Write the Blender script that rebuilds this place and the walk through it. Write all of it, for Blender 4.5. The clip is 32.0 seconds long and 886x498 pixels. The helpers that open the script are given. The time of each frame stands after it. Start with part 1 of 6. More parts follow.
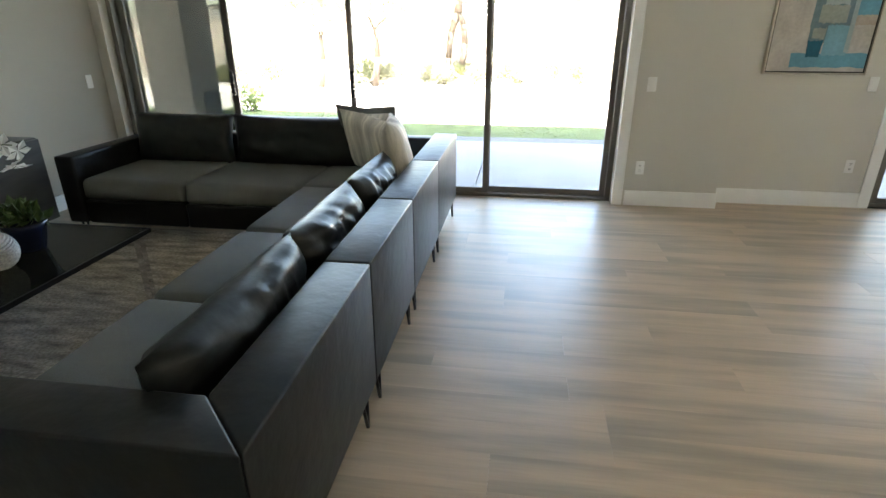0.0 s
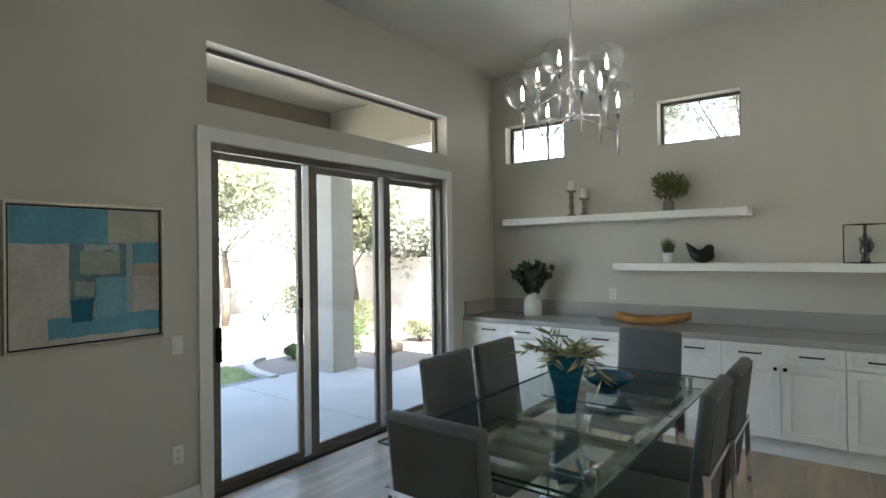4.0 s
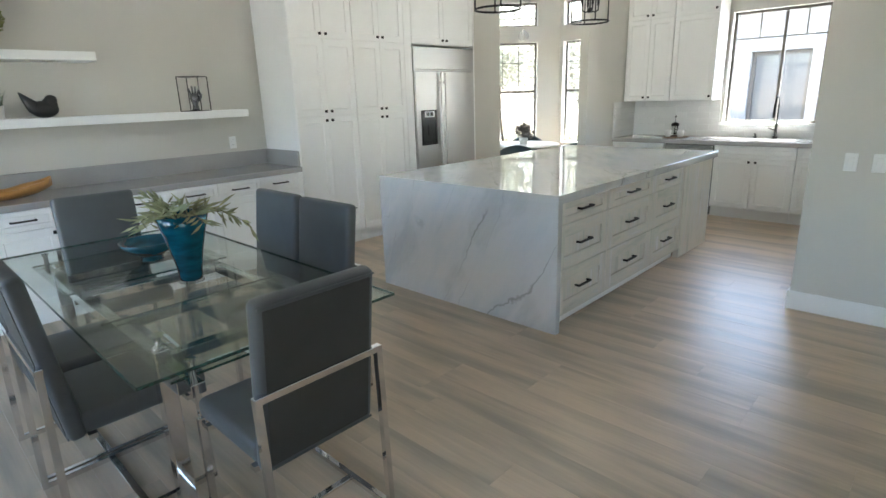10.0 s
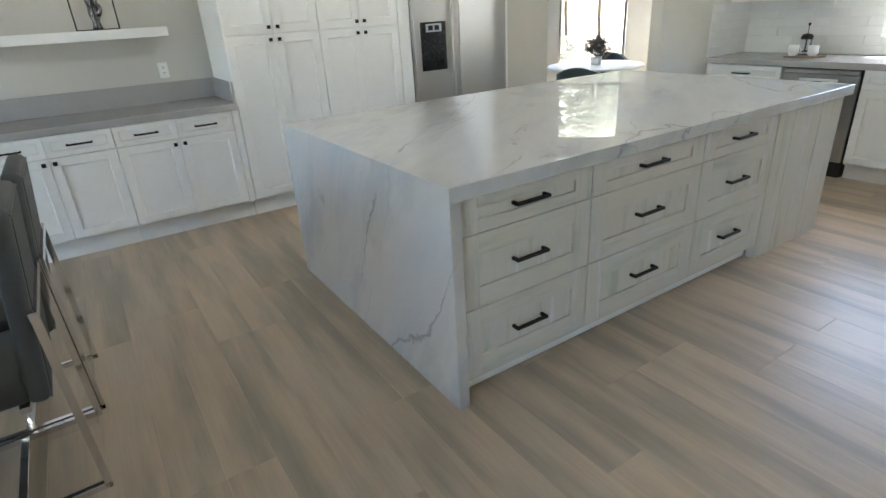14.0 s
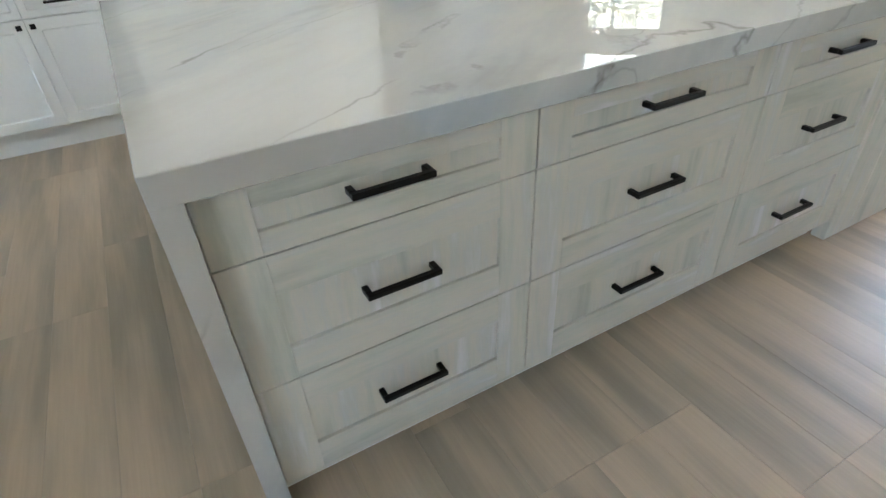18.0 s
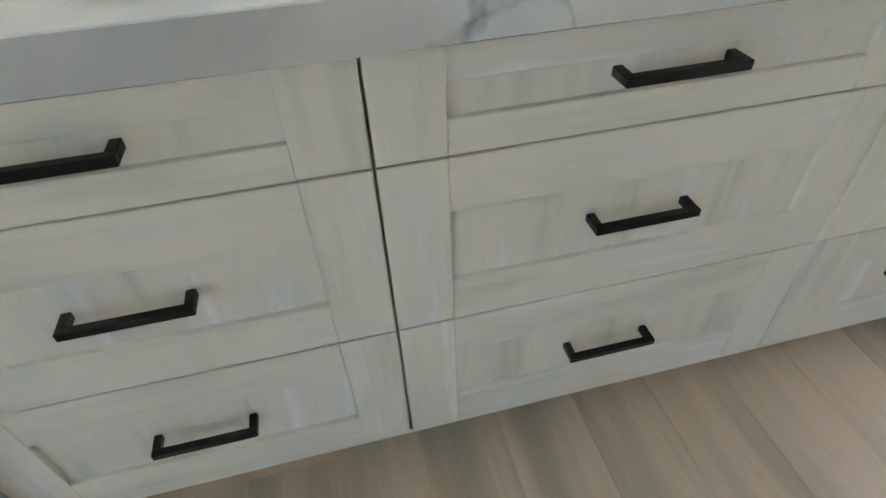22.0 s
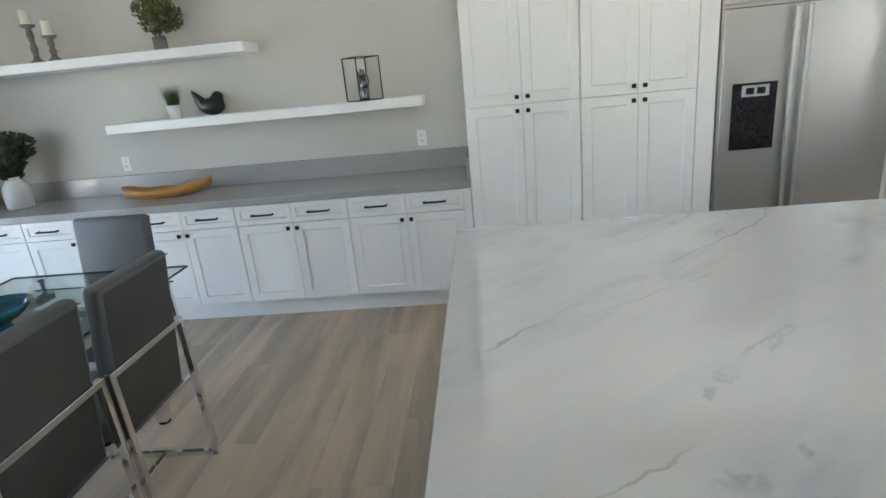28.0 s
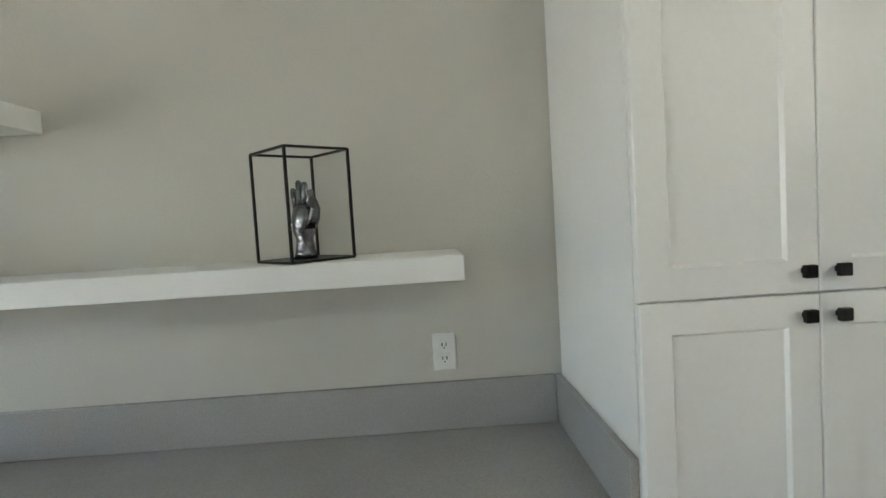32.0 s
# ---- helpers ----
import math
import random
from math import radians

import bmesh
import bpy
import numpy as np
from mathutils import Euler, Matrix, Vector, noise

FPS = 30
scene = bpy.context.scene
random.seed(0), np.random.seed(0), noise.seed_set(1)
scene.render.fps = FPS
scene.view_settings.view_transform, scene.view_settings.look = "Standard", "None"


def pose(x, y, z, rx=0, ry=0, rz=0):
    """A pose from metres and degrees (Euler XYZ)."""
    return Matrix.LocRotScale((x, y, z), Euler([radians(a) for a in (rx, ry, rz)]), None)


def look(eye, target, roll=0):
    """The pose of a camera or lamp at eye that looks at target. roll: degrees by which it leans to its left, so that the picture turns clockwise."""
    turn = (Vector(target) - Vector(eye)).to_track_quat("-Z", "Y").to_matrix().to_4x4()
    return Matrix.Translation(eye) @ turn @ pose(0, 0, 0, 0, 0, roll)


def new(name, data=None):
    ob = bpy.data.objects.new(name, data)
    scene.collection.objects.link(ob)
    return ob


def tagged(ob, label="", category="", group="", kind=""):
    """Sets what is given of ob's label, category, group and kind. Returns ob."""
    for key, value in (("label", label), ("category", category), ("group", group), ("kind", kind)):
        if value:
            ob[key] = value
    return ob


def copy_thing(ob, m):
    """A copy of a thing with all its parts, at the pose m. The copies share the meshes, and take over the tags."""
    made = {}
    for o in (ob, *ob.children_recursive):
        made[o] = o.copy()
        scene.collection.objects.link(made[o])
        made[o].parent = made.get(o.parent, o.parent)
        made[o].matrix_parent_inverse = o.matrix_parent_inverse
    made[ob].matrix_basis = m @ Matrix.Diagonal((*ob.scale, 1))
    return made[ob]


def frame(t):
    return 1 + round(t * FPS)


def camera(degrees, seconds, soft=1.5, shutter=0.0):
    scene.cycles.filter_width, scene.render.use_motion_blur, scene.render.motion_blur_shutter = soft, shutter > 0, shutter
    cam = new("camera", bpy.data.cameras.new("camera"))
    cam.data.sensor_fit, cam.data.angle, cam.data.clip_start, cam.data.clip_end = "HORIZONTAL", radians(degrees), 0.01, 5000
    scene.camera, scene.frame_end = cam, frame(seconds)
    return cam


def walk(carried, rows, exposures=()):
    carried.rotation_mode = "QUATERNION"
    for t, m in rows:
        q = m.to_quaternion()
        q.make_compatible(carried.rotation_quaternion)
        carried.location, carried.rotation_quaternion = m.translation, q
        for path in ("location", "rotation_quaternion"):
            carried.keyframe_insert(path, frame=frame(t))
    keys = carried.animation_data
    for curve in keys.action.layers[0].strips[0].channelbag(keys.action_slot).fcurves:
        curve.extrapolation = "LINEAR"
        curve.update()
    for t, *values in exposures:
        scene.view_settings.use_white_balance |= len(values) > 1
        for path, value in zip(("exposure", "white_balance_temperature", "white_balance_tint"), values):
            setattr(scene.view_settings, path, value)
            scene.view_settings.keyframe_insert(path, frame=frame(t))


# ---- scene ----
cam = camera(78.5, 32.0)
# seconds, eye, target, lean
PATH = [
    (0, (-0.0188, -0.0356, 1.5150), (-0.2864, 1.7941, 0.7532), -0.08),
    (0.5, (0.2352, 0.2690, 1.4984), (0.3897, 2.1167, 0.7489), -0.16),
    (1, (0.4628, 0.4829, 1.5820), (0.9460, 2.3012, 0.9037), 0.12),
    (1.5, (0.5208, 0.6906, 1.6221), (1.2721, 2.4609, 1.0727), 0.72),
    (2, (0.5852, 0.8875, 1.6955), (1.6362, 2.5677, 1.4267), 0.72),
    (2.5, (0.7058, 1.0996, 1.6907), (1.8957, 2.7055, 1.6191), 0.05),
    (3, (0.8635, 1.3467, 1.7035), (2.1708, 2.8598, 1.7397), -0.52),
    (3.5, (0.9969, 1.5010, 1.6510), (2.4883, 2.8332, 1.6833), -0.76),
    (5.5, (1.5745, 2.3680, 1.6136), (3.4390, 3.0911, 1.5864), -1.54),
    (6, (1.6884, 2.5144, 1.5877), (3.6747, 2.7400, 1.5284), -2.18),
    (6.5, (1.6069, 2.6880, 1.5530), (3.5924, 2.4867, 1.4218), -2.34),
    (7, (1.4994, 2.8630, 1.5652), (3.3898, 2.2479, 1.3467), -2.24),
    (7.5, (1.4559, 3.1683, 1.5510), (3.1811, 2.2019, 1.2514), -1.65),
    (8, (1.3777, 3.3548, 1.5426), (2.9377, 2.1631, 1.1604), -1.53),
    (8.5, (1.2455, 3.5436, 1.5471), (2.7124, 2.2636, 1.0892), -1.37),
    (9, (1.1872, 3.6620, 1.5482), (2.5932, 2.3334, 1.0404), -1.77),
    (9.5, (1.2285, 3.8013, 1.5533), (2.5691, 2.4201, 1.0101), -1.80),
    (10, (1.2754, 3.8716, 1.5707), (2.6063, 2.4822, 1.0244), -1.91),
    (10.5, (1.2791, 3.8039, 1.5559), (2.6116, 2.4168, 1.0078), -2.15),
    (11, (1.3385, 3.5552, 1.5176), (2.6563, 2.1642, 0.9446), -2.17),
    (11.5, (1.3801, 3.2409, 1.5284), (2.6939, 1.8637, 0.9144), -2.79),
    (12, (1.4327, 2.9467, 1.4795), (2.7497, 1.5867, 0.8344), -2.92),
    (12.5, (1.4959, 2.6358, 1.5162), (2.8363, 1.3226, 0.8239), -3.01),
    (13, (1.5090, 2.3619, 1.4958), (2.9183, 1.1313, 0.7891), -3.35),
    (13.5, (1.5389, 2.1038, 1.4846), (3.0769, 1.0752, 0.7251), -3.80),
    (15.5, (1.7392, 1.6123, 1.5249), (3.2887, 0.6696, 0.6820), -3.18),
    (16, (1.7735, 1.6263, 1.4941), (3.3077, 0.6520, 0.6593), -3.64),
    (16.5, (1.8349, 1.5606, 1.4388), (3.3636, 0.5973, 0.5814), -3.78),
    (17, (1.9348, 1.3420, 1.3809), (3.4402, 0.4020, 0.4588), -4.15),
    (17.5, (2.0796, 1.0763, 1.3353), (3.5430, 0.2216, 0.2733), -4.16),
    (18, (2.2463, 0.8574, 1.2715), (3.7024, 0.0959, 0.1314), -3.20),
    (18.5, (2.4367, 0.6987, 1.2121), (3.8930, 0.0391, 0.0103), 0.07),
    (19, (2.5662, 0.5772, 1.1395), (4.0568, 0.0973, -0.1047), -0.69),
    (19.5, (2.6755, 0.4552, 1.0467), (4.1933, 0.1422, -0.2176), -2.53),
    (20, (2.7199, 0.3670, 1.0270), (4.2165, 0.1452, -0.2811), -3.02),
    (20.5, (2.7029, 0.2696, 1.0290), (4.1833, 0.0637, -0.2999), -2.67),
    (21, (2.6563, 0.1379, 1.0486), (4.1271, -0.0779, -0.2894), -2.67),
    (21.5, (2.6160, 0.1055, 1.0601), (4.0724, -0.1905, -0.2782), -2.35),
    (22, (2.5293, 0.1950, 1.0949), (3.9834, -0.1119, -0.2436), -2.82),
    (22.5, (2.3138, 0.3355, 1.1868), (3.7689, 0.0508, -0.1554), -3.37),
    (23, (2.0940, 0.3859, 1.2137), (3.5828, 0.1697, -0.1041), -4.76),
    (23.5, (1.8818, 0.3837, 1.2466), (3.3813, 0.2052, -0.0647), -4.51),
    (24, (1.7080, 0.3778, 1.3016), (3.2539, 0.2587, 0.0383), -4.62),
    (24.5, (1.6694, 0.3903, 1.3269), (3.2700, 0.3041, 0.1308), -4.60),
    (26.5, (1.7324, 0.2136, 1.3039), (3.3858, -0.0983, 0.2226), -2.55),
    (27, (1.9423, 0.4940, 1.4130), (3.6167, 0.2502, 0.3467), -2.82),
    (27.5, (2.1436, 0.6407, 1.5833), (3.9344, 0.5848, 0.6946), -3.70),
    (28, (2.3901, 0.7752, 1.6228), (4.2888, 0.9399, 1.0163), -5.57),
    (28.5, (2.7361, 0.9126, 1.6553), (4.6776, 1.2215, 1.2879), -5.91),
    (29, (3.0786, 1.0353, 1.6781), (5.0396, 1.3493, 1.4415), -5.89),
    (29.5, (3.4750, 1.0734, 1.6310), (5.4493, 1.3462, 1.4647), -5.80),
    (30, (3.8676, 1.0723, 1.6397), (5.8479, 1.3158, 1.5012), -5.62),
    (30.5, (4.2529, 1.1558, 1.6270), (6.2408, 1.3195, 1.4811), -5.15),
    (31, (4.5687, 1.1521, 1.6138), (6.5631, 1.1278, 1.4656), -4.98),
    (31.5, (4.8701, 1.1449, 1.5971), (6.8577, 0.9831, 1.4445), -4.42),
    (32, (5.0322, 1.2781, 1.5970), (7.0278, 1.2101, 1.4823), -3.48),
]
# seconds, stops, white balance
EXPOSURES = [(0.0, 4.5, 7150, 6), (1.0, 3.74, 7150, 5), (2.0, 3.56, 6600, 3), (3.5, 3.6, 6450, 3), (6.0, 3.36, 6600, 4), (7.0, 3.98, 6420, 5), (9.0, 4.18, 6200, 5), (13.0, 4.22, 6200, 6), (17.0, 4.43, 6200, 5), (18.5, 4.56, 6240, 5), (20.0, 4.52, 6390, 5), (23.5, 4.74, 6300, 5), (26.5, 4.61, 6050, 6), (28.0, 4.28, 6000, 6), (29.0, 4.04, 6200, 6), (30.5, 4.0, 6200, 6), (32.0, 3.95, 6400, 4)]
walk(cam, [(t, look(eye, target, roll)) for t, eye, target, roll in PATH], EXPOSURES)

# ---- world, sun and exposure are set here ----
SUN_ELEV, SUN_AZ = 62.0, 200.0
world = bpy.data.worlds.new("sky")
world.use_nodes = True
scene.world = world
sky = world.node_tree.nodes.new("ShaderNodeTexSky")
sky.sky_type = "NISHITA"
sky.sun_disc = False
sky.sun_elevation = radians(SUN_ELEV)
sky.sun_rotation = radians(SUN_AZ)
sky.air_density, sky.dust_density = 1.0, 2.0
world.node_tree.links.new(sky.outputs[0], world.node_tree.nodes["Background"].inputs[0])
world.node_tree.nodes["Background"].inputs[1].default_value = 0.15
sun = new("sun", bpy.data.lights.new("sun", "SUN"))
sun.data.energy, sun.data.angle, sun.data.color = 4.5, radians(0.6), (1.0, 0.97, 0.93)
sun.matrix_world = look((0, 0, 20), (0 + math.sin(radians(20)) * 10, math.cos(radians(20)) * 10, 20 - 10 * math.tan(radians(SUN_ELEV))))


# ---- materials ----
def material(name, color, rough=0.5, metal=0.0, var=0.0, scale=(3, 3, 3), fine=0.0, fine_scale=60.0, bump=0.0,
             bump_scale=80.0, rand=0.0, coat=0.0, spec=0.5, trans=0.0, ior=1.45, emit=0.0, emit_color=None):
    m = bpy.data.materials.new(name)
    m.use_nodes = True
    nt = m.node_tree
    n, l = nt.nodes, nt.links
    p = n["Principled BSDF"]
    p.inputs["Base Color"].default_value = (*color, 1)
    p.inputs["Roughness"].default_value = rough
    p.inputs["Metallic"].default_value = metal
    p.inputs["Specular IOR Level"].default_value = spec
    p.inputs["Coat Weight"].default_value = coat
    p.inputs["Transmission Weight"].default_value = trans
    p.inputs["IOR"].default_value = ior
    if emit:
        p.inputs["Emission Color"].default_value = (*(emit_color or color), 1)
        p.inputs["Emission Strength"].default_value = emit
    if var or fine or rand or bump:
        tc = n.new("ShaderNodeTexCoord")
        mp = n.new("ShaderNodeMapping")
        mp.inputs["Scale"].default_value = scale
        l.new(tc.outputs["Object"], mp.inputs["Vector"])
        value = None
        def noisy(sc, amount, vec):
            t = n.new("ShaderNodeTexNoise")
            t.inputs["Scale"].default_value = sc
            t.inputs["Detail"].default_value = 4
            l.new(vec, t.inputs["Vector"])
            r = n.new("ShaderNodeMapRange")
            r.inputs["From Min"].default_value, r.inputs["From Max"].default_value = 0.3, 0.7
            r.inputs["To Min"].default_value, r.inputs["To Max"].default_value = 1 - amount, 1 + amount
            l.new(t.outputs["Fac"], r.inputs["Value"])
            return r.outputs["Result"], t
        def times(a, b):
            if a is None:
                return b
            q = n.new("ShaderNodeMath")
            q.operation = "MULTIPLY"
            l.new(a, q.inputs[0])
            l.new(b, q.inputs[1])
            return q.outputs[0]
        if var:
            value = times(value, noisy(1.0, var, mp.outputs["Vector"])[0])
        if fine:
            value = times(value, noisy(fine_scale, fine, tc.outputs["Object"])[0])
        if rand:
            oi = n.new("ShaderNodeObjectInfo")
            r = n.new("ShaderNodeMapRange")
            r.inputs["To Min"].default_value, r.inputs["To Max"].default_value = 1 - rand, 1 + rand
            l.new(oi.outputs["Random"], r.inputs["Value"])
            value = times(value, r.outputs["Result"])
        if value is not None:
            mul = n.new("ShaderNodeVectorMath")
            mul.operation = "SCALE"
            mul.inputs[0].default_value = color
            l.new(value, mul.inputs["Scale"])
            l.new(mul.outputs["Vector"], p.inputs["Base Color"])
        if bump:
            t = n.new("ShaderNodeTexNoise")
            t.inputs["Scale"].default_value = bump_scale
            t.inputs["Detail"].default_value = 3
            l.new(tc.outputs["Object"], t.inputs["Vector"])
            b = n.new("ShaderNodeBump")
            b.inputs["Strength"].default_value = bump
            b.inputs["Distance"].default_value = 0.01
            l.new(t.outputs["Fac"], b.inputs["Height"])
            l.new(b.outputs["Normal"], p.inputs["Normal"])
    return m


def ramp_node(nt, stops):
    r = nt.nodes.new("ShaderNodeValToRGB")
    els = r.color_ramp.elements
    els.remove(els[-1])
    els[0].position, els[0].color = stops[0][0], (*stops[0][1], 1)
    for pos, c in stops[1:]:
        els.new(pos).color = (*c, 1)
    return r


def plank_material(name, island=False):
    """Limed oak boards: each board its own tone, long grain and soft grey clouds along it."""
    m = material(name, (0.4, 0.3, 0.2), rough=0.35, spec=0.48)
    nt = m.node_tree
    n, l = nt.nodes, nt.links
    p = n["Principled BSDF"]
    tc = n.new("ShaderNodeNewGeometry") if island else n.new("ShaderNodeTexCoord")
    vec = tc.outputs["Position"] if island else tc.outputs["Object"]
    rnd = tc.outputs["Random Per Island"] if island else n.new("ShaderNodeObjectInfo").outputs["Random"]
    off = n.new("ShaderNodeVectorMath")
    off.operation = "SCALE"
    off.inputs[0].default_value = (37, 51, 13)
    l.new(rnd, off.inputs["Scale"])
    add = n.new("ShaderNodeVectorMath")
    l.new(vec, add.inputs[0])
    l.new(off.outputs["Vector"], add.inputs[1])
    def layer(sc, scale, detail, rough=0.6):
        mp = n.new("ShaderNodeMapping")
        mp.inputs["Scale"].default_value = sc
        l.new(add.outputs["Vector"], mp.inputs["Vector"])
        t = n.new("ShaderNodeTexNoise")
        t.inputs["Scale"].default_value, t.inputs["Detail"].default_value, t.inputs["Roughness"].default_value = scale, detail, rough
        l.new(mp.outputs["Vector"], t.inputs["Vector"])
        return t.outputs["Fac"]
    cloud = layer((0.65, 5.0, 1.0), 1.5, 3.0, 0.5)
    mix1 = n.new("ShaderNodeMath")
    mix1.operation = "MULTIPLY_ADD"
    l.new(rnd, mix1.inputs[0])
    mix1.inputs[1].default_value = 0.1
    faint = n.new("ShaderNodeMath")
    faint.operation = "MULTIPLY_ADD"
    l.new(cloud, faint.inputs[0])
    faint.inputs[1].default_value, faint.inputs[2].default_value = 1.0, 0.04
    l.new(faint.outputs[0], mix1.inputs[2])
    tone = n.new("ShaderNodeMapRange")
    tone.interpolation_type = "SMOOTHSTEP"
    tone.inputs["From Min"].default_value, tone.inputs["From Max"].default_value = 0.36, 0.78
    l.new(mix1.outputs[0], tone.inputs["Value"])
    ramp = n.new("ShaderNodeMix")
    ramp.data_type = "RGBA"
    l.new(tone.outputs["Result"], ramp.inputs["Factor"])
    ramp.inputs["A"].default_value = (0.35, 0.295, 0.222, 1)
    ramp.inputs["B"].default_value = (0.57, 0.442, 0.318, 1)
    grain = layer((1.2, 30.0, 1.0), 3.0, 6, 0.65)
    gr = n.new("ShaderNodeMapRange")
    gr.inputs["From Min"].default_value, gr.inputs["From Max"].default_value = 0.3, 0.7
    gr.inputs["To Min"].default_value, gr.inputs["To Max"].default_value = 0.93, 1.05
    l.new(grain, gr.inputs["Value"])
    mul = n.new("ShaderNodeVectorMath")
    mul.operation = "SCALE"
    l.new(ramp.outputs["Result"], mul.inputs[0])
    l.new(gr.outputs["Result"], mul.inputs["Scale"])
    l.new(mul.outputs["Vector"], p.inputs["Base Color"])
    b = n.new("ShaderNodeBump")
    b.inputs["Strength"].default_value, b.inputs["Distance"].default_value = 0.12, 0.004
    l.new(grain, b.inputs["Height"])
    l.new(b.outputs["Normal"], p.inputs["Normal"])
    return m


def marble_material(name):
    """White quartzite: faint slanting clouds, and thin ragged grey veins that come and go."""
    m = material(name, (0.8, 0.8, 0.78), rough=0.01, spec=1.0, ior=2.0)
    nt = m.node_tree
    n, l = nt.nodes, nt.links
    p = n["Principled BSDF"]
    geo = n.new("ShaderNodeNewGeometry")
    # the stone lies in sheets: shrink space along them, so that clouds and veins run one way on every face
    across = (0.724, 0.543, 0.426)
    dot = n.new("ShaderNodeVectorMath")
    dot.operation = "DOT_PRODUCT"
    l.new(geo.outputs["Position"], dot.inputs[0])
    dot.inputs[1].default_value = across
    along = n.new("ShaderNodeVectorMath")
    along.operation = "SCALE"
    along.inputs[0].default_value = tuple(0.8 * c for c in across)
    l.new(dot.outputs["Value"], along.inputs["Scale"])
    small = n.new("ShaderNodeVectorMath")
    small.operation = "SCALE"
    small.inputs["Scale"].default_value = 0.2
    l.new(geo.outputs["Position"], small.inputs[0])
    turn = n.new("ShaderNodeVectorMath")
    l.new(small.outputs["Vector"], turn.inputs[0])
    l.new(along.outputs["Vector"], turn.inputs[1])
    ripple = n.new("ShaderNodeTexNoise")
    ripple.inputs["Scale"].default_value, ripple.inputs["Detail"].default_value = 9.0, 4
    l.new(geo.outputs["Position"], ripple.inputs["Vector"])
    sway = n.new("ShaderNodeVectorMath")
    sway.operation = "SCALE"
    sway.inputs["Scale"].default_value = 0.045
    l.new(ripple.outputs["Color"], sway.inputs[0])
    bent = n.new("ShaderNodeVectorMath")
    l.new(turn.outputs["Vector"], bent.inputs[0])
    l.new(sway.outputs["Vector"], bent.inputs[1])
    turn = bent
    def field(scale, detail, rough=0.6, shift=0.0, vec=None):
        mp = n.new("ShaderNodeMapping")
        mp.inputs["Location"].default_value = (shift, shift * 0.7, shift * 1.3)
        l.new(turn.outputs["Vector"] if vec is None else vec, mp.inputs["Vector"])
        t = n.new("ShaderNodeTexNoise")
        t.inputs["Scale"].default_value, t.inputs["Detail"].default_value, t.inputs["Roughness"].default_value = scale, detail, rough
        l.new(mp.outputs["Vector"], t.inputs["Vector"])
        return t.outputs["Fac"]
    def calc(op, a, b, c=None):
        q = n.new("ShaderNodeMath")
        q.operation = op
        for k, s in enumerate((a, b, c)):
            if isinstance(s, (int, float)):
                q.inputs[k].default_value = s
            elif s is not None:
                l.new(s, q.inputs[k])
        return q.outputs[0]
    def ranged(v, lo, hi, a, b):
        r = n.new("ShaderNodeMapRange")
        for key, val in (("From Min", lo), ("From Max", hi), ("To Min", a), ("To Max", b)):
            r.inputs[key].default_value = val
        l.new(v, r.inputs["Value"])
        return r.outputs["Result"]
    def contour(f, level, width):
        return ranged(calc("ABSOLUTE", calc("SUBTRACT", f, level), 0), 0.0, width, 1.0, 0.0)
    shard = n.new("ShaderNodeTexVoronoi")
    shard.distance = "MANHATTAN"
    shard.inputs["Scale"].default_value = 27.0
    l.new(geo.outputs["Position"], shard.inputs["Vector"])
    jag = calc("MULTIPLY_ADD", shard.outputs["Distance"], 0.004, -0.002)
    def ragged(scale, shift):
        return calc("ADD", field(scale, 1, 0.4, shift), jag)
    gate = ranged(field(1.6, 2, 0.5, 3.0, geo.outputs["Position"]), 0.46, 0.56, 0.0, 1.0)
    gate2 = ranged(field(2.2, 2, 0.5, 9.0, geo.outputs["Position"]), 0.45, 0.55, 0.0, 1.0)
    strong = calc("MULTIPLY", contour(ragged(1.9, 0.0), 0.5, 0.0055), gate)
    fine = calc("MULTIPLY", contour(ragged(2.4, 5.0), 0.5, 0.0035), gate2)
    soft = calc("MULTIPLY", contour(field(1.7, 5, 0.6, 7.0), 0.52, 0.055), gate2)
    mixed = calc("MULTIPLY_ADD", fine, 0.4, calc("MULTIPLY_ADD", soft, 0.22, calc("MULTIPLY", strong, 0.7)))
    # stone clouds; the bluish low stops also hold blue mirrored from the sky
    base = ramp_node(nt, [(0.3, (0.44, 0.48, 0.51)), (0.42, (0.55, 0.56, 0.565)), (0.52, (0.605, 0.6, 0.585)), (0.62, (0.585, 0.57, 0.545)), (0.72, (0.62, 0.615, 0.6))])
    l.new(field(2.6, 6, 0.6, 1.0), base.inputs["Fac"])
    mx = n.new("ShaderNodeMix")
    mx.data_type = "RGBA"
    mx.clamp_factor = True
    l.new(mixed, mx.inputs["Factor"])
    l.new(base.outputs["Color"], mx.inputs["A"])
    mx.inputs["B"].default_value = (0.25, 0.25, 0.235, 1)
    l.new(mx.outputs["Result"], p.inputs["Base Color"])
    return m


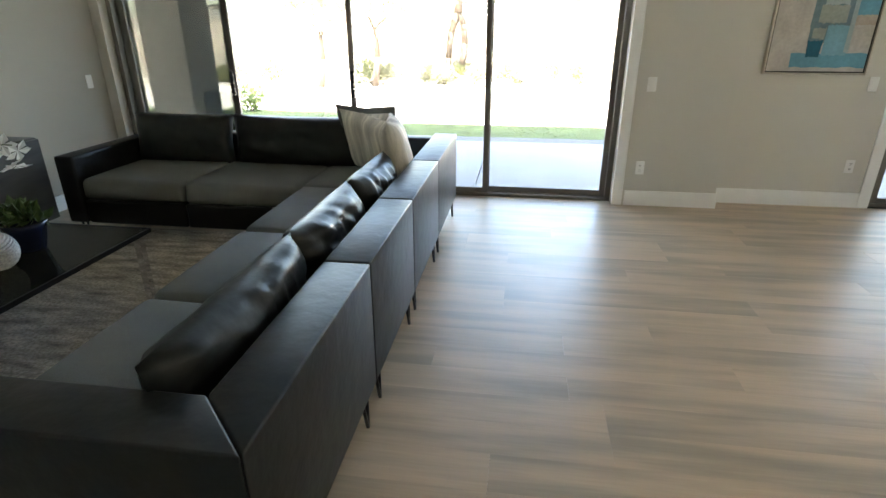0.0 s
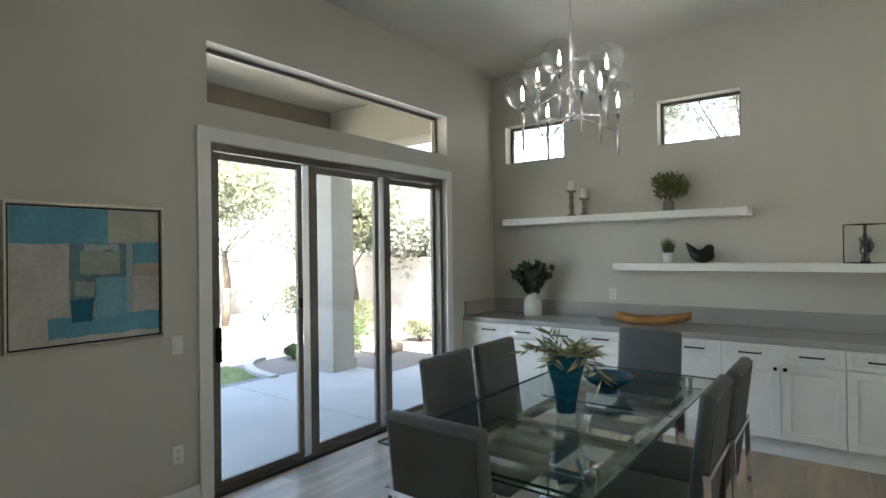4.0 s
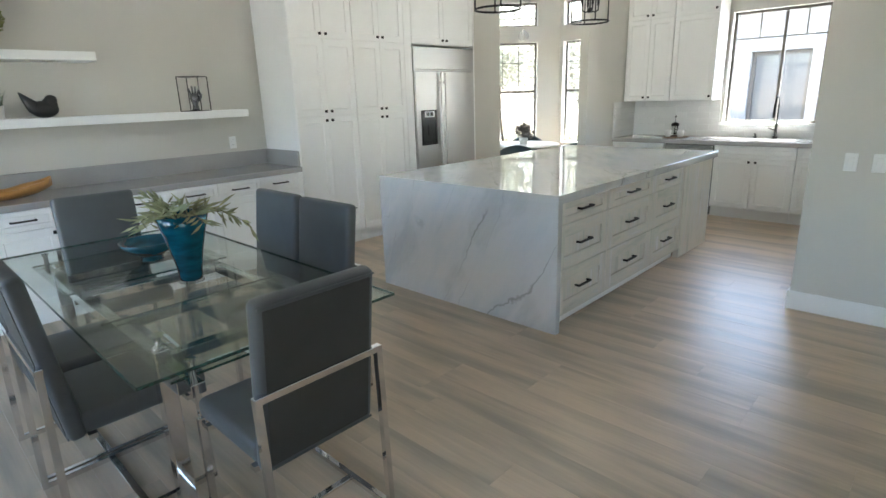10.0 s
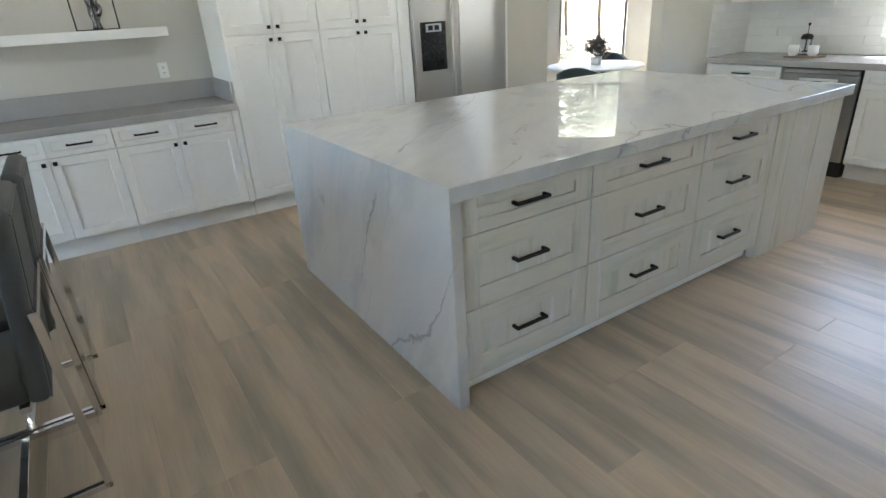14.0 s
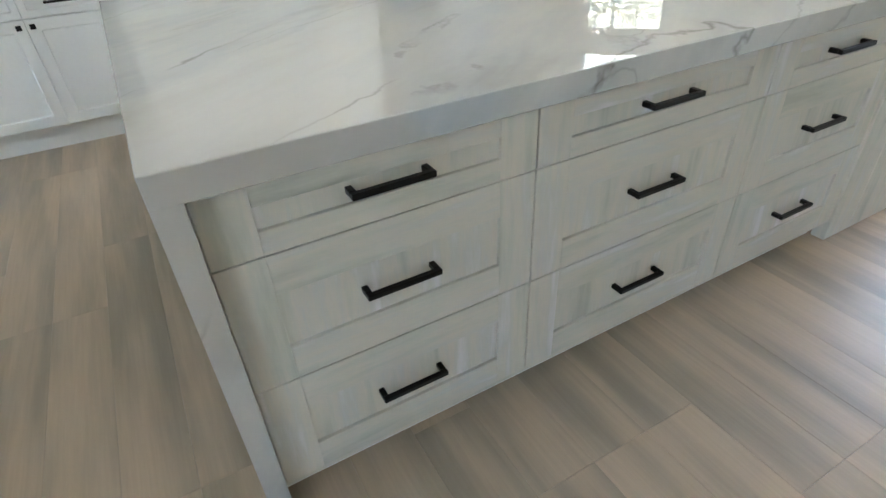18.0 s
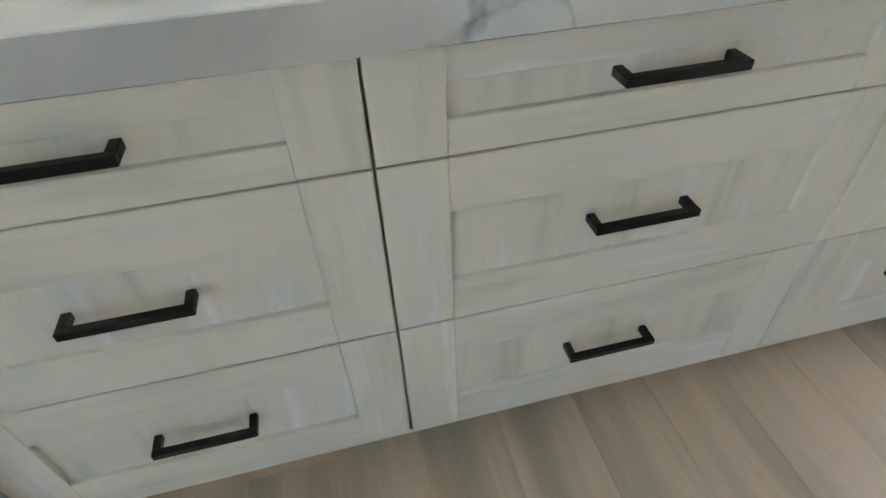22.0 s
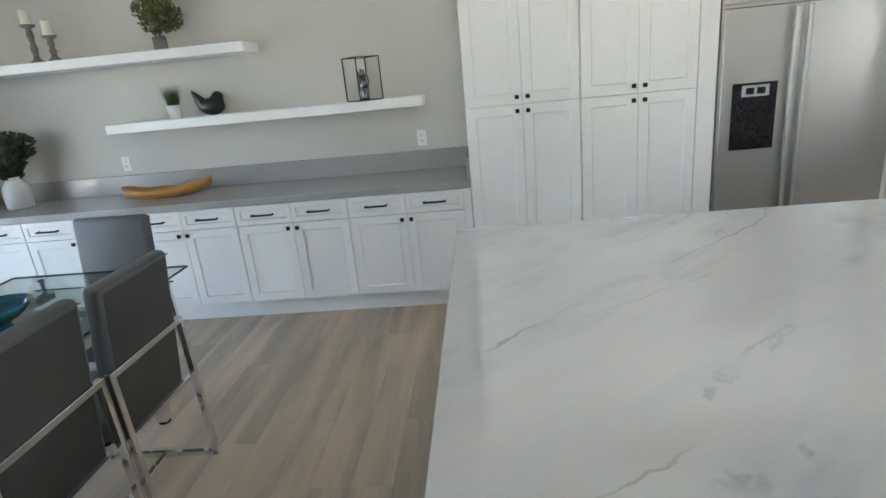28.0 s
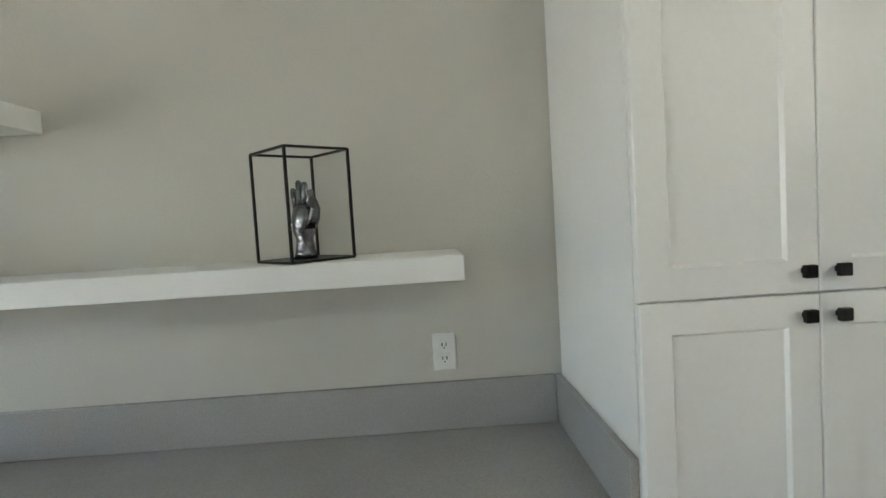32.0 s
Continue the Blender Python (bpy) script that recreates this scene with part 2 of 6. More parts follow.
def glass_material(name, color=(1, 1, 1), gloss=0.03, rim=0.45, power=4.0):
    """Thin pane: mostly clear, with a mirror share that grows at a glancing angle."""
    m = bpy.data.materials.new(name)
    m.use_nodes = True
    n, l = m.node_tree.nodes, m.node_tree.links
    n.remove(n["Principled BSDF"])
    t = n.new("ShaderNodeBsdfTransparent")
    t.inputs["Color"].default_value = (*color, 1)
    g = n.new("ShaderNodeBsdfGlossy")
    g.inputs["Roughness"].default_value = 0.01
    fr = n.new("ShaderNodeLayerWeight")
    fr.inputs["Blend"].default_value = 0.5
    pw = n.new("ShaderNodeMath")
    pw.operation = "POWER"
    pw.inputs[1].default_value = power
    l.new(fr.outputs["Facing"], pw.inputs[0])
    ad = n.new("ShaderNodeMath")
    ad.operation = "MULTIPLY_ADD"
    ad.inputs[1].default_value, ad.inputs[2].default_value = rim, gloss
    l.new(pw.outputs[0], ad.inputs[0])
    mx = n.new("ShaderNodeMixShader")
    l.new(ad.outputs[0], mx.inputs[0])
    l.new(t.outputs[0], mx.inputs[1])
    l.new(g.outputs[0], mx.inputs[2])
    l.new(mx.outputs[0], n["Material Output"].inputs["Surface"])
    return m


def limed_wood_material(name, along):
    """Whitewashed oak drawer fronts: pale streaks along the grain, a little bare wood showing."""
    m = material(name, (0.6, 0.55, 0.48), rough=0.42)
    nt = m.node_tree
    n, l = nt.nodes, nt.links
    p = n["Principled BSDF"]
    geo = n.new("ShaderNodeNewGeometry")
    oi = n.new("ShaderNodeObjectInfo")
    off = n.new("ShaderNodeVectorMath")
    off.operation = "SCALE"
    off.inputs[0].default_value = (31, 53, 27)
    l.new(oi.outputs["Random"], off.inputs["Scale"])
    ad = n.new("ShaderNodeVectorMath")
    l.new(geo.outputs["Position"], ad.inputs[0])
    l.new(off.outputs["Vector"], ad.inputs[1])
    def streak(sc):
        mp = n.new("ShaderNodeMapping")
        mp.inputs["Scale"].default_value = sc
        l.new(ad.outputs["Vector"], mp.inputs["Vector"])
        t = n.new("ShaderNodeTexNoise")
        t.inputs["Scale"].default_value, t.inputs["Detail"].default_value, t.inputs["Roughness"].default_value = 1.0, 5, 0.6
        l.new(mp.outputs["Vector"], t.inputs["Vector"])
        return t.outputs["Fac"]
    lying, upright = streak((7, 1.6, 13)), streak((7, 13, 1.5))
    grain = lying if along == "y" else upright
    r = ramp_node(nt, [(0.3, (0.53, 0.53, 0.46)), (0.41, (0.63, 0.615, 0.54)), (0.5, (0.705, 0.655, 0.575)), (0.57, (0.655, 0.635, 0.58)), (0.68, (0.78, 0.745, 0.745))])
    l.new(grain, r.inputs["Fac"])
    l.new(r.outputs["Color"], p.inputs["Base Color"])
    b = n.new("ShaderNodeBump")
    b.inputs["Strength"].default_value, b.inputs["Distance"].default_value = 0.2, 0.003
    l.new(grain, b.inputs["Height"])
    l.new(b.outputs["Normal"], p.inputs["Normal"])
    return m


PAINT = material("greige_wall_paint", (0.6, 0.58, 0.525), 0.72, var=0.04, scale=(0.6, 0.6, 0.6), bump=0.12, bump_scale=120)
# darker copy of the wall paint: the west wall's dimness is put into its colour
DIM_PAINT = material("dimmed_wall_paint", (0.4, 0.372, 0.315), 0.75, var=0.04, scale=(0.6, 0.6, 0.6), bump=0.12, bump_scale=120)
CEIL = material("ceiling_paint", (0.72, 0.71, 0.67), 0.85, var=0.03, bump=0.15, bump_scale=90)
TRIM = material("white_trim_paint", (0.86, 0.86, 0.84), 0.4, var=0.03, bump=0.04)
CABW = material("white_cabinet_lacquer", (0.87, 0.87, 0.85), 0.32, var=0.025, scale=(2, 2, 2), fine=0.01)
GAP = material("dark_gap", (0.05, 0.05, 0.05), 0.8)
QUARTZ = material("grey_quartz", (0.4, 0.385, 0.372), 0.16, var=0.05, fine=0.1, fine_scale=220)
MARBLE = marble_material("white_quartzite")
LIMED_H = limed_wood_material("limed_oak_lying", "y")
LIMED_V = limed_wood_material("limed_oak_upright", "z")
BLACK = material("black_metal", (0.012, 0.011, 0.01), 0.38, metal=0.4, fine=0.2)
STEEL = material("brushed_steel", (0.5, 0.485, 0.46), 0.33, metal=1.0, var=0.05, scale=(1, 60, 1.0), fine=0.03, fine_scale=200)
CHROME = material("chrome", (0.78, 0.78, 0.8), 0.07, metal=1.0, fine=0.05, fine_scale=8)
BRONZE = material("bronze_aluminium", (0.17, 0.155, 0.135), 0.45, metal=0.3, var=0.1)
GLASS = glass_material("window_glass")
TINT = glass_material("tinted_window_glass", (0.52, 0.53, 0.52), 0.06, 0.5)
TABLE_GLASS = glass_material("table_glass", (0.95, 0.98, 0.965), 0.05)
EDGE_GLASS = material("glass_edge", (0.08, 0.2, 0.17), 0.08, trans=0.5, fine=0.05)
BULB_GLASS = glass_material("globe_glass", (0.9, 0.91, 0.91), 0.14, 0.9, 2.4)
GREYLEATHER = material("grey_faux_leather", (0.095, 0.099, 0.1), 0.42, spec=0.5, var=0.08, scale=(6, 6, 6), bump=0.15, bump_scale=300)
BLACKLEATHER = material("black_leather", (0.009, 0.0096, 0.0092), 0.38, spec=0.42, var=0.2, scale=(4, 4, 4), bump=0.35, bump_scale=11)
SEATFAB = material("charcoal_fabric", (0.12, 0.125, 0.115), 0.75, var=0.12, scale=(4, 4, 4), fine=0.25, fine_scale=350, bump=0.2, bump_scale=400)
BULB = material("lit_bulb", (1, 0.93, 0.82), 0.5, emit=20.0, emit_color=(1.0, 0.92, 0.8))
SOFT_BULB = material("dimmed_filament_bulb", (1, 0.93, 0.82), 0.5, emit=7.0, emit_color=(1.0, 0.92, 0.8))
PLASTIC = material("white_plastic", (0.82, 0.82, 0.8), 0.35, fine=0.01)
DARK = material("black_plastic", (0.012, 0.012, 0.013), 0.25, fine=0.1)
LEAF = material("leaf_green", (0.075, 0.12, 0.04), 0.5, rand=0.2, fine=0.35, fine_scale=40)
LEAF_DARK = material("eucalyptus_green", (0.06, 0.085, 0.055), 0.5, fine=0.4, fine_scale=30)
LEAF_PALE = material("pale_olive_leaf", (0.36, 0.365, 0.2), 0.5, fine=0.45, fine_scale=14)
FERN = material("olive_fern_leaf", (0.15, 0.165, 0.055), 0.5, fine=0.55, fine_scale=22)
TWIG = material("brown_twig", (0.11, 0.07, 0.04), 0.7, fine=0.3)
CERAMIC = material("white_ceramic", (0.72, 0.71, 0.69), 0.35, var=0.04, scale=(12, 12, 12), bump=0.15, bump_scale=60)
TEAL = material("teal_blue_glass", (0.005, 0.09, 0.14), 0.08, var=0.5, scale=(8, 8, 22), coat=0.6)
WOODBOWL = material("carved_teak", (0.5, 0.25, 0.075), 0.36, var=0.3, scale=(14, 2, 14), fine=0.06, fine_scale=25, bump=0.2, bump_scale=22)
GREYWOOD = material("weathered_grey_wood", (0.2, 0.19, 0.165), 0.7, var=0.3, scale=(10, 10, 30), bump=0.3)
WAX = material("candle_wax", (0.82, 0.78, 0.68), 0.55, var=0.03)
BIRD = material("black_glaze", (0.014, 0.014, 0.015), 0.3, bump=0.12, bump_scale=30)
SILVER = material("cast_silver", (0.2, 0.2, 0.21), 0.26, metal=1.0, var=0.3, scale=(30, 30, 30), bump=0.3, bump_scale=60)


# ---- building helpers ----
def box(bm, x0, x1, y0, y1, z0, z1, bev=0.0, seg=1):
    made = bmesh.ops.create_cube(bm, size=1)["verts"]
    bmesh.ops.transform(bm, verts=made, matrix=Matrix.Translation(((x0 + x1) / 2, (y0 + y1) / 2, (z0 + z1) / 2)) @ Matrix.Diagonal((abs(x1 - x0), abs(y1 - y0), abs(z1 - z0), 1)))
    if bev:
        edges = {e for v in made for e in v.link_edges}
        bmesh.ops.bevel(bm, geom=list(edges), offset=bev, segments=seg, affect="EDGES", profile=0.5, clamp_overlap=True)
    return bm


def boxes(*specs, bev=0.0, seg=1):
    bm = bmesh.new()
    for s in specs:
        box(bm, *s[:6], bev, seg)
    return bm


def turned(profile, seg=24, closed=False):
    """A lathe form from (radius, height) pairs."""
    bm = bmesh.new()
    rings = []
    for r, z in profile:
        rings.append([bm.verts.new((max(r, 1e-4) * math.cos(a), max(r, 1e-4) * math.sin(a), z)) for a in (2 * math.pi * k / seg for k in range(seg))])
    for a, b in zip(rings, rings[1:]):
        for k in range(seg):
            f = bm.faces.new((a[k], a[(k + 1) % seg], b[(k + 1) % seg], b[k]))
            f.smooth = True
    bm.faces.new(rings[0][::-1])
    bm.faces.new(rings[-1])
    bmesh.ops.recalc_face_normals(bm, faces=bm.faces)
    return bm


def rod(bm, a, b, r, seg=8, r2=None):
    a, b = Vector(a), Vector(b)
    d = b - a
    m = Matrix.Translation((a + b) / 2) @ d.to_track_quat("Z", "Y").to_matrix().to_4x4()
    made = bmesh.ops.create_cone(bm, cap_ends=True, segments=seg, radius1=r, radius2=r if r2 is None else r2, depth=d.length, matrix=m)
    for f in {f for v in made["verts"] for f in v.link_faces}:
        f.smooth = len(f.verts) == 4
    return bm


def bar(bm, a, b, w, h):
    """A flat bar from a to b: w across, h the other way."""
    a, b = Vector(a), Vector(b)
    d = b - a
    m = Matrix.Translation((a + b) / 2) @ d.to_track_quat("Z", "Y").to_matrix().to_4x4() @ Matrix.Diagonal((w, h, d.length, 1))
    bmesh.ops.create_cube(bm, size=1, matrix=m)
    return bm


def mesh_of(name, bm, mat, smooth=False):
    me = bpy.data.meshes.new(name)
    if smooth:
        for f in bm.faces:
            f.smooth = True
    bm.to_mesh(me)
    bm.free()
    me.materials.append(mat)
    return me


def part(name, bm, mat, parent, label="", smooth=False, at=None):
    ob = new(name, bm if isinstance(bm, bpy.types.Mesh) else mesh_of(name, bm, mat, smooth))
    ob.parent = parent
    if at is not None:
        ob.matrix_basis = at
    if label:
        tagged(ob, label)
    return ob


def thing(name, label, category, m=None, group="", kind=""):
    ob = new(name)
    ob.empty_display_size = 0.1
    ob.matrix_basis = m or Matrix()
    return tagged(ob, label, category, group, kind)


def solid(name, bm, mat, label, category, kind="", m=None, smooth=False, group=""):
    ob = new(name, mesh_of(name, bm, mat, smooth))
    if m is not None:
        ob.matrix_basis = m
    return tagged(ob, label, category, group, kind)


def holed(axis, a0, a1, t0, t1, z0, z1, holes):
    """A thick wall along x or y with rectangular openings (a0, a1, z0, z1)."""
    bm = bmesh.new()
    cuts = sorted({a0, a1, *(v for h in holes for v in h[:2] if a0 < v < a1)})
    for s, e in zip(cuts, cuts[1:]):
        mid = (s + e) / 2
        gaps = sorted((h[2], h[3]) for h in holes if h[0] < mid < h[1])
        z = z0
        for lo, hi in [*gaps, (z1, z1)]:
            if lo > z + 1e-4:
                if axis == "x":
                    box(bm, s, e, t0, t1, z, lo)
                else:
                    box(bm, t0, t1, s, e, z, lo)
            z = max(z, hi)
    return bm


def framed(w, h, bar_w, depth, y=0.0):
    """A frame in the xz plane, centred on x, from z 0 to h."""
    return boxes((-w / 2, -w / 2 + bar_w, y - depth / 2, y + depth / 2, 0, h), (w / 2 - bar_w, w / 2, y - depth / 2, y + depth / 2, 0, h),
                 (-w / 2 + bar_w, w / 2 - bar_w, y - depth / 2, y + depth / 2, 0, bar_w), (-w / 2 + bar_w, w / 2 - bar_w, y - depth / 2, y + depth / 2, h - bar_w, h), bev=0.003)


def shaker(w, h, rail=0.06, t=0.02, deep=0.009):
    """A shaker front in the xz plane facing -y, its back at y = 0: raised rails round a sunk panel."""
    bm = bmesh.new()
    rail = min(rail, h * 0.3)
    o = [(0, 0), (w, 0), (w, h), (0, h)]
    i = [(rail, rail), (w - rail, rail), (w - rail, h - rail), (rail, h - rail)]
    k = 0.006
    p = [(rail + k, rail + k), (w - rail - k, rail + k), (w - rail - k, h - rail - k), (rail + k, h - rail - k)]
    c = 0.0025
    oc = [(c, c), (w - c, c), (w - c, h - c), (c, h - c)]
    ring = lambda pts, y: [bm.verts.new((x, y, z)) for x, z in pts]
    back, side, front, inner, deepest = ring(o, 0), ring(o, -t + c), ring(oc, -t), ring(i, -t), ring(p, -t + deep)
    for a, b in ((back, side), (side, front), (front, inner), (inner, deepest)):
        for q in range(4):
            bm.faces.new((a[q], a[(q + 1) % 4], b[(q + 1) % 4], b[q]))
    bm.faces.new(deepest)
    bm.faces.new(back[::-1])
    bmesh.ops.recalc_face_normals(bm, faces=bm.faces)
    return bm


def bow_handle(length, r=0.006, out=0.032):
    """A square bow pull along x, standing off towards -y."""
    h = length / 2
    return boxes((-h, h, -out - r, -out + r, -r, r), (-h, -h + 2 * r, -out + r, 0, -r, r), (h - 2 * r, h, -out + r, 0, -r, r), bev=0.0015)


def knob():
    return boxes((-0.006, 0.006, -0.014, 0, -0.006, 0.006), (-0.013, 0.013, -0.028, -0.014, -0.013, 0.013), bev=0.002)


def leafy(count, size, spread, squash=1.0, aspect=0.5, up=0.3, shell=0.35, fold=0.25, seed=1):
    """Many small folded leaves spread through an uneven round crown."""
    rnd = random.Random(seed)
    verts, faces = [], []
    lobes = [(Vector((rnd.uniform(-1, 1), rnd.uniform(-1, 1), rnd.uniform(-0.6, 1))).normalized() * rnd.uniform(0.25, 0.6), rnd.uniform(0.42, 0.7)) for _ in range(9)]
    for _ in range(count):
        c, r = rnd.choice(lobes)
        d = Vector((rnd.gauss(0, 1), rnd.gauss(0, 1), rnd.gauss(0, 1))).normalized()
        p = (c + d * r * rnd.uniform(shell, 1.0) ** 0.5) * spread
        p.z *= squash
        way = (d + Vector((rnd.uniform(-0.6, 0.6), rnd.uniform(-0.6, 0.6), up + rnd.uniform(-0.5, 0.5)))).normalized()
        side = way.cross(Vector((rnd.uniform(-1, 1), rnd.uniform(-1, 1), rnd.uniform(-1, 1)))).normalized()
        nrm = way.cross(side)
        s = size * rnd.uniform(0.6, 1.25)
        k = len(verts)
        verts += [p - way * s * 0.5, p + side * s * aspect * 0.5 + nrm * s * fold * 0.3, p + way * s * 0.5, p - side * s * aspect * 0.5 + nrm * s * fold * 0.3]
        faces += [(k, k + 1, k + 2), (k, k + 2, k + 3)]
    me = bpy.data.meshes.new("leaves")
    me.from_pydata([tuple(v) for v in verts], [], faces)
    bm = bmesh.new()
    bm.from_mesh(me)
    bpy.data.meshes.remove(me)
    return bm


def spray(stems, length, leaf, seed=1, droop=0.3, lean=0.6, width=0.28, leaves=9):
    """Arching stems with paired leaves, rising from the origin. Returns leaves and stems."""
    rnd = random.Random(seed)
    lv, st = bmesh.new(), bmesh.new()
    for s in range(stems):
        a = 2 * math.pi * (s + rnd.uniform(-0.3, 0.3)) / stems
        out = rnd.uniform(0.15, lean)
        ln = length * rnd.uniform(0.65, 1.1)
        pts = []
        for k in range(7):
            u = k / 6
            pts.append(Vector((math.cos(a) * out * u * ln, math.sin(a) * out * u * ln, ln * (u - droop * out * u * u * 1.6))))
        for p, q in zip(pts, pts[1:]):
            rod(st, p, q, 0.0016, 5)
        for k in range(leaves):
            u = 0.18 + 0.82 * k / (leaves - 1)
            i = min(5, int(u * 6))
            p = pts[i].lerp(pts[i + 1], u * 6 - i)
            d = (pts[i + 1] - pts[i]).normalized()
            for sgn in (-1, 1):
                side = d.cross(Vector((rnd.uniform(-0.5, 0.5), rnd.uniform(-0.5, 0.5), 1))).normalized() * sgn
                way = (d * 0.7 + side + Vector((0, 0, rnd.uniform(-0.4, 0.4)))).normalized()
                w = way.cross(d).normalized().cross(way).normalized()
                s2 = leaf * rnd.uniform(0.7, 1.2)
                up = way.cross(w) * s2 * 0.06
                v = [lv.verts.new(x) for x in (p, p + way * s2 * 0.5 + w * s2 * width - up, p + way * s2, p + way * s2 * 0.5 - w * s2 * width - up, p + way * s2 * 0.5 + up)]
                for x, y in ((0, 1), (1, 2), (2, 3), (3, 0)):
                    lv.faces.new((v[x], v[y], v[4]))
    return lv, st


# ---- the shell ----
NA, NB, EW, SW, KS, WW, CH = 4.98, 5.18, 6.75, -0.575, -4.0, -4.1, 3.74
T = 0.22
FL = -0.026  # floor level
D1 = (-4.0, 0.83, -0.2, 2.42)
D2 = (3.115, 5.79, -0.2, 2.41)
T1 = (-3.9, 0.83, 2.66, 3.1)
T2 = (3.1, 5.83, 2.675, 3.095)
solid("wall_north_living", holed("x", WW - T, 1.73, NA, NA + T + 0.2, FL, CH, [D1, T1]), PAINT, "greige painted wall round the sliding doors", "wall", "structure")
solid("wall_north_dining", holed("x", 1.73, EW + T, NB, NB + T, FL, CH, [D2, T2]), PAINT, "greige painted wall with painting and patio door", "wall", "structure")
W1 = (4.245, 4.99, 2.67, 3.11)
W2 = (2.5, 3.24, 2.67, 3.11)
solid("wall_east", holed("y", -1.87, NB, EW, EW + T, FL, CH, [W1, W2]), PAINT, "greige painted wall with two clerestory windows", "wall", "structure")
solid("wall_fridge_end", boxes((6.1, EW + T, -2.42, -1.87, FL, CH)), PAINT, "greige wall end beside the refrigerator", "wall", "structure")
solid("wall_south_living", boxes((WW - T, 2.02, SW - T, SW, FL, CH)), PAINT, "greige painted wall with a light switch", "wall", "structure")
solid("wall_kitchen_west", boxes((2.02 - T, 2.02, KS - T, SW - T, FL, CH)), PAINT, "greige painted kitchen side wall", "wall", "structure")
KW = (2.6, 3.63, 1.1, 2.45)
KT = (2.6, 3.63, 2.72, 3.12)
solid("wall_kitchen_south", holed("x", 2.02 - T, 4.85 + T, KS - T, KS, FL, CH, [KW, KT]), PAINT, "greige painted wall with the window over the sink", "wall", "structure")
solid("wall_kitchen_east", boxes((4.85, 4.97, KS, -2.6, FL, CH)), PAINT, "greige wall between kitchen and breakfast nook", "wall", "structure")
solid("wall_west", boxes((WW - T, WW, SW, NA, FL, CH)), DIM_PAINT, "greige painted wall behind the low cabinet, darkened to look dim", "wall", "structure")
solid("ceiling", boxes((WW - T, 4.85, KS - T, NB + T, CH, CH + 0.15), (4.85, 8.52, -5.72, NB + T, CH, CH + 0.15)), CEIL, "plain pale painted ceiling", "ceiling", "structure")
# unseen roof; each overhang is sized for the sun its windows should get
solid("roof_eaves", boxes((WW - 1.0, 4.85, -5.3, 6.0, CH + 0.18, CH + 0.4), (4.85, 8.9, -6.2, -2.2, CH + 0.18, CH + 0.4), (4.85, 7.4, -2.2, 6.0, CH + 0.18, CH + 0.4)), PAINT, "unseen flat roof slab, eaves cut to control the sun", "roof", "structure")
# breakfast nook
NS, NE_ = -5.5, 8.3
NW1, NW2, NWU = 0.62, 2.46, (2.74, 3.15)
n_bm = holed("x", 4.85, 7.05, NS - T, NS, FL, CH, [(6.05, 6.98, NW1, NW2), (6.05, 6.98, *NWU)])
solid("wall_nook_south", n_bm, PAINT, "pale wall of the breakfast nook with tall window", "wall", "structure")
solid("wall_nook_west", boxes((4.85, 4.85 + T, NS, KS - T, FL, CH)), PAINT, "pale side wall of the breakfast nook", "wall", "structure")
DIAG = math.hypot(NE_ - 7.05, 1.25)
solid("wall_nook_diagonal", holed("x", 0, DIAG, -T, 0, FL, CH, [(0.42, 1.4, NW1, NW2), (0.42, 1.4, *NWU)]), PAINT, "angled bay wall of the breakfast nook with tall window", "wall", "structure",
      m=pose(7.05, NS, 0, 0, 0, 45))
solid("wall_nook_east", holed("y", NS + 1.25, -2.2, NE_, NE_ + T, FL, CH, [(-3.9, -2.9, NW1, NW2), (-3.9, -2.9, *NWU)]), PAINT, "pale east wall of the breakfast nook with tall window", "wall", "structure")
solid("wall_nook_north", boxes((EW + T, NE_ + T, -2.42, -2.2, FL, CH)), PAINT, "pale north wall of the breakfast nook", "wall", "structure")
solid("subfloor", boxes((WW - T, NE_ + 0.2, -6.2, NB + 0.1, -0.15, FL - 0.012)), GAP, "dark underlay beneath the floor boards", "floor", "structure")

# baseboards
def baseboard(x0, x1, y0, y1):
    bm = boxes((x0, x1, y0, y1, FL, FL + 0.14), bev=0.003)
    solid("baseboard", bm, TRIM, "white painted tall baseboard", "baseboard", "structure")
baseboard(0.94, 1.73, NA - 0.016, NA)
baseboard(1.73, 1.746, NA - 0.016, NB)
baseboard(1.746, 3.018, NB - 0.016, NB)
baseboard(WW + 0.016, 2.036, SW, SW + 0.016)
baseboard(2.02, 2.036, KS + 0.7, SW)
baseboard(WW, WW + 0.016, SW + 0.016, NA)
baseboard(6.084, 6.1, -2.436, -1.9)
baseboard(6.1, EW, -2.436, -2.42)
baseboard(4.834, 4.85, -3.3, -2.6)
baseboard(4.834, 4.97, -2.6, -2.584)

# casings
def casing(name, x0, x1, z1, y, w=0.09, z0=FL):
    solid(name, boxes((x0 - w, x0, y - 0.018, y, z0, z1 + w), (x1, x1 + w, y - 0.018, y, z0, z1 + w), (x0, x1, y - 0.018, y, z1, z1 + w), bev=0.003), TRIM, "flat white door casing", "trim", "structure")
casing("door_casing", D2[0], D2[1], D2[3], NB, 0.095)
solid("door_casing", boxes((D1[1], D1[1] + 0.09, NA - 0.018, NA, FL, D1[3] + 0.09), (D1[0], D1[1], NA - 0.018, NA, D1[3], D1[3] + 0.09), bev=0.003), TRIM, "flat white casing of the wide sliding doors", "trim", "structure")


def pane(name, w, h, parent, at, mat=None, t=0.006):
    ob = part(name, boxes((-w / 2, w / 2, -t / 2, t / 2, 0, h)), mat or GLASS, parent, at=at)
    ob.visible_shadow = False
    return ob


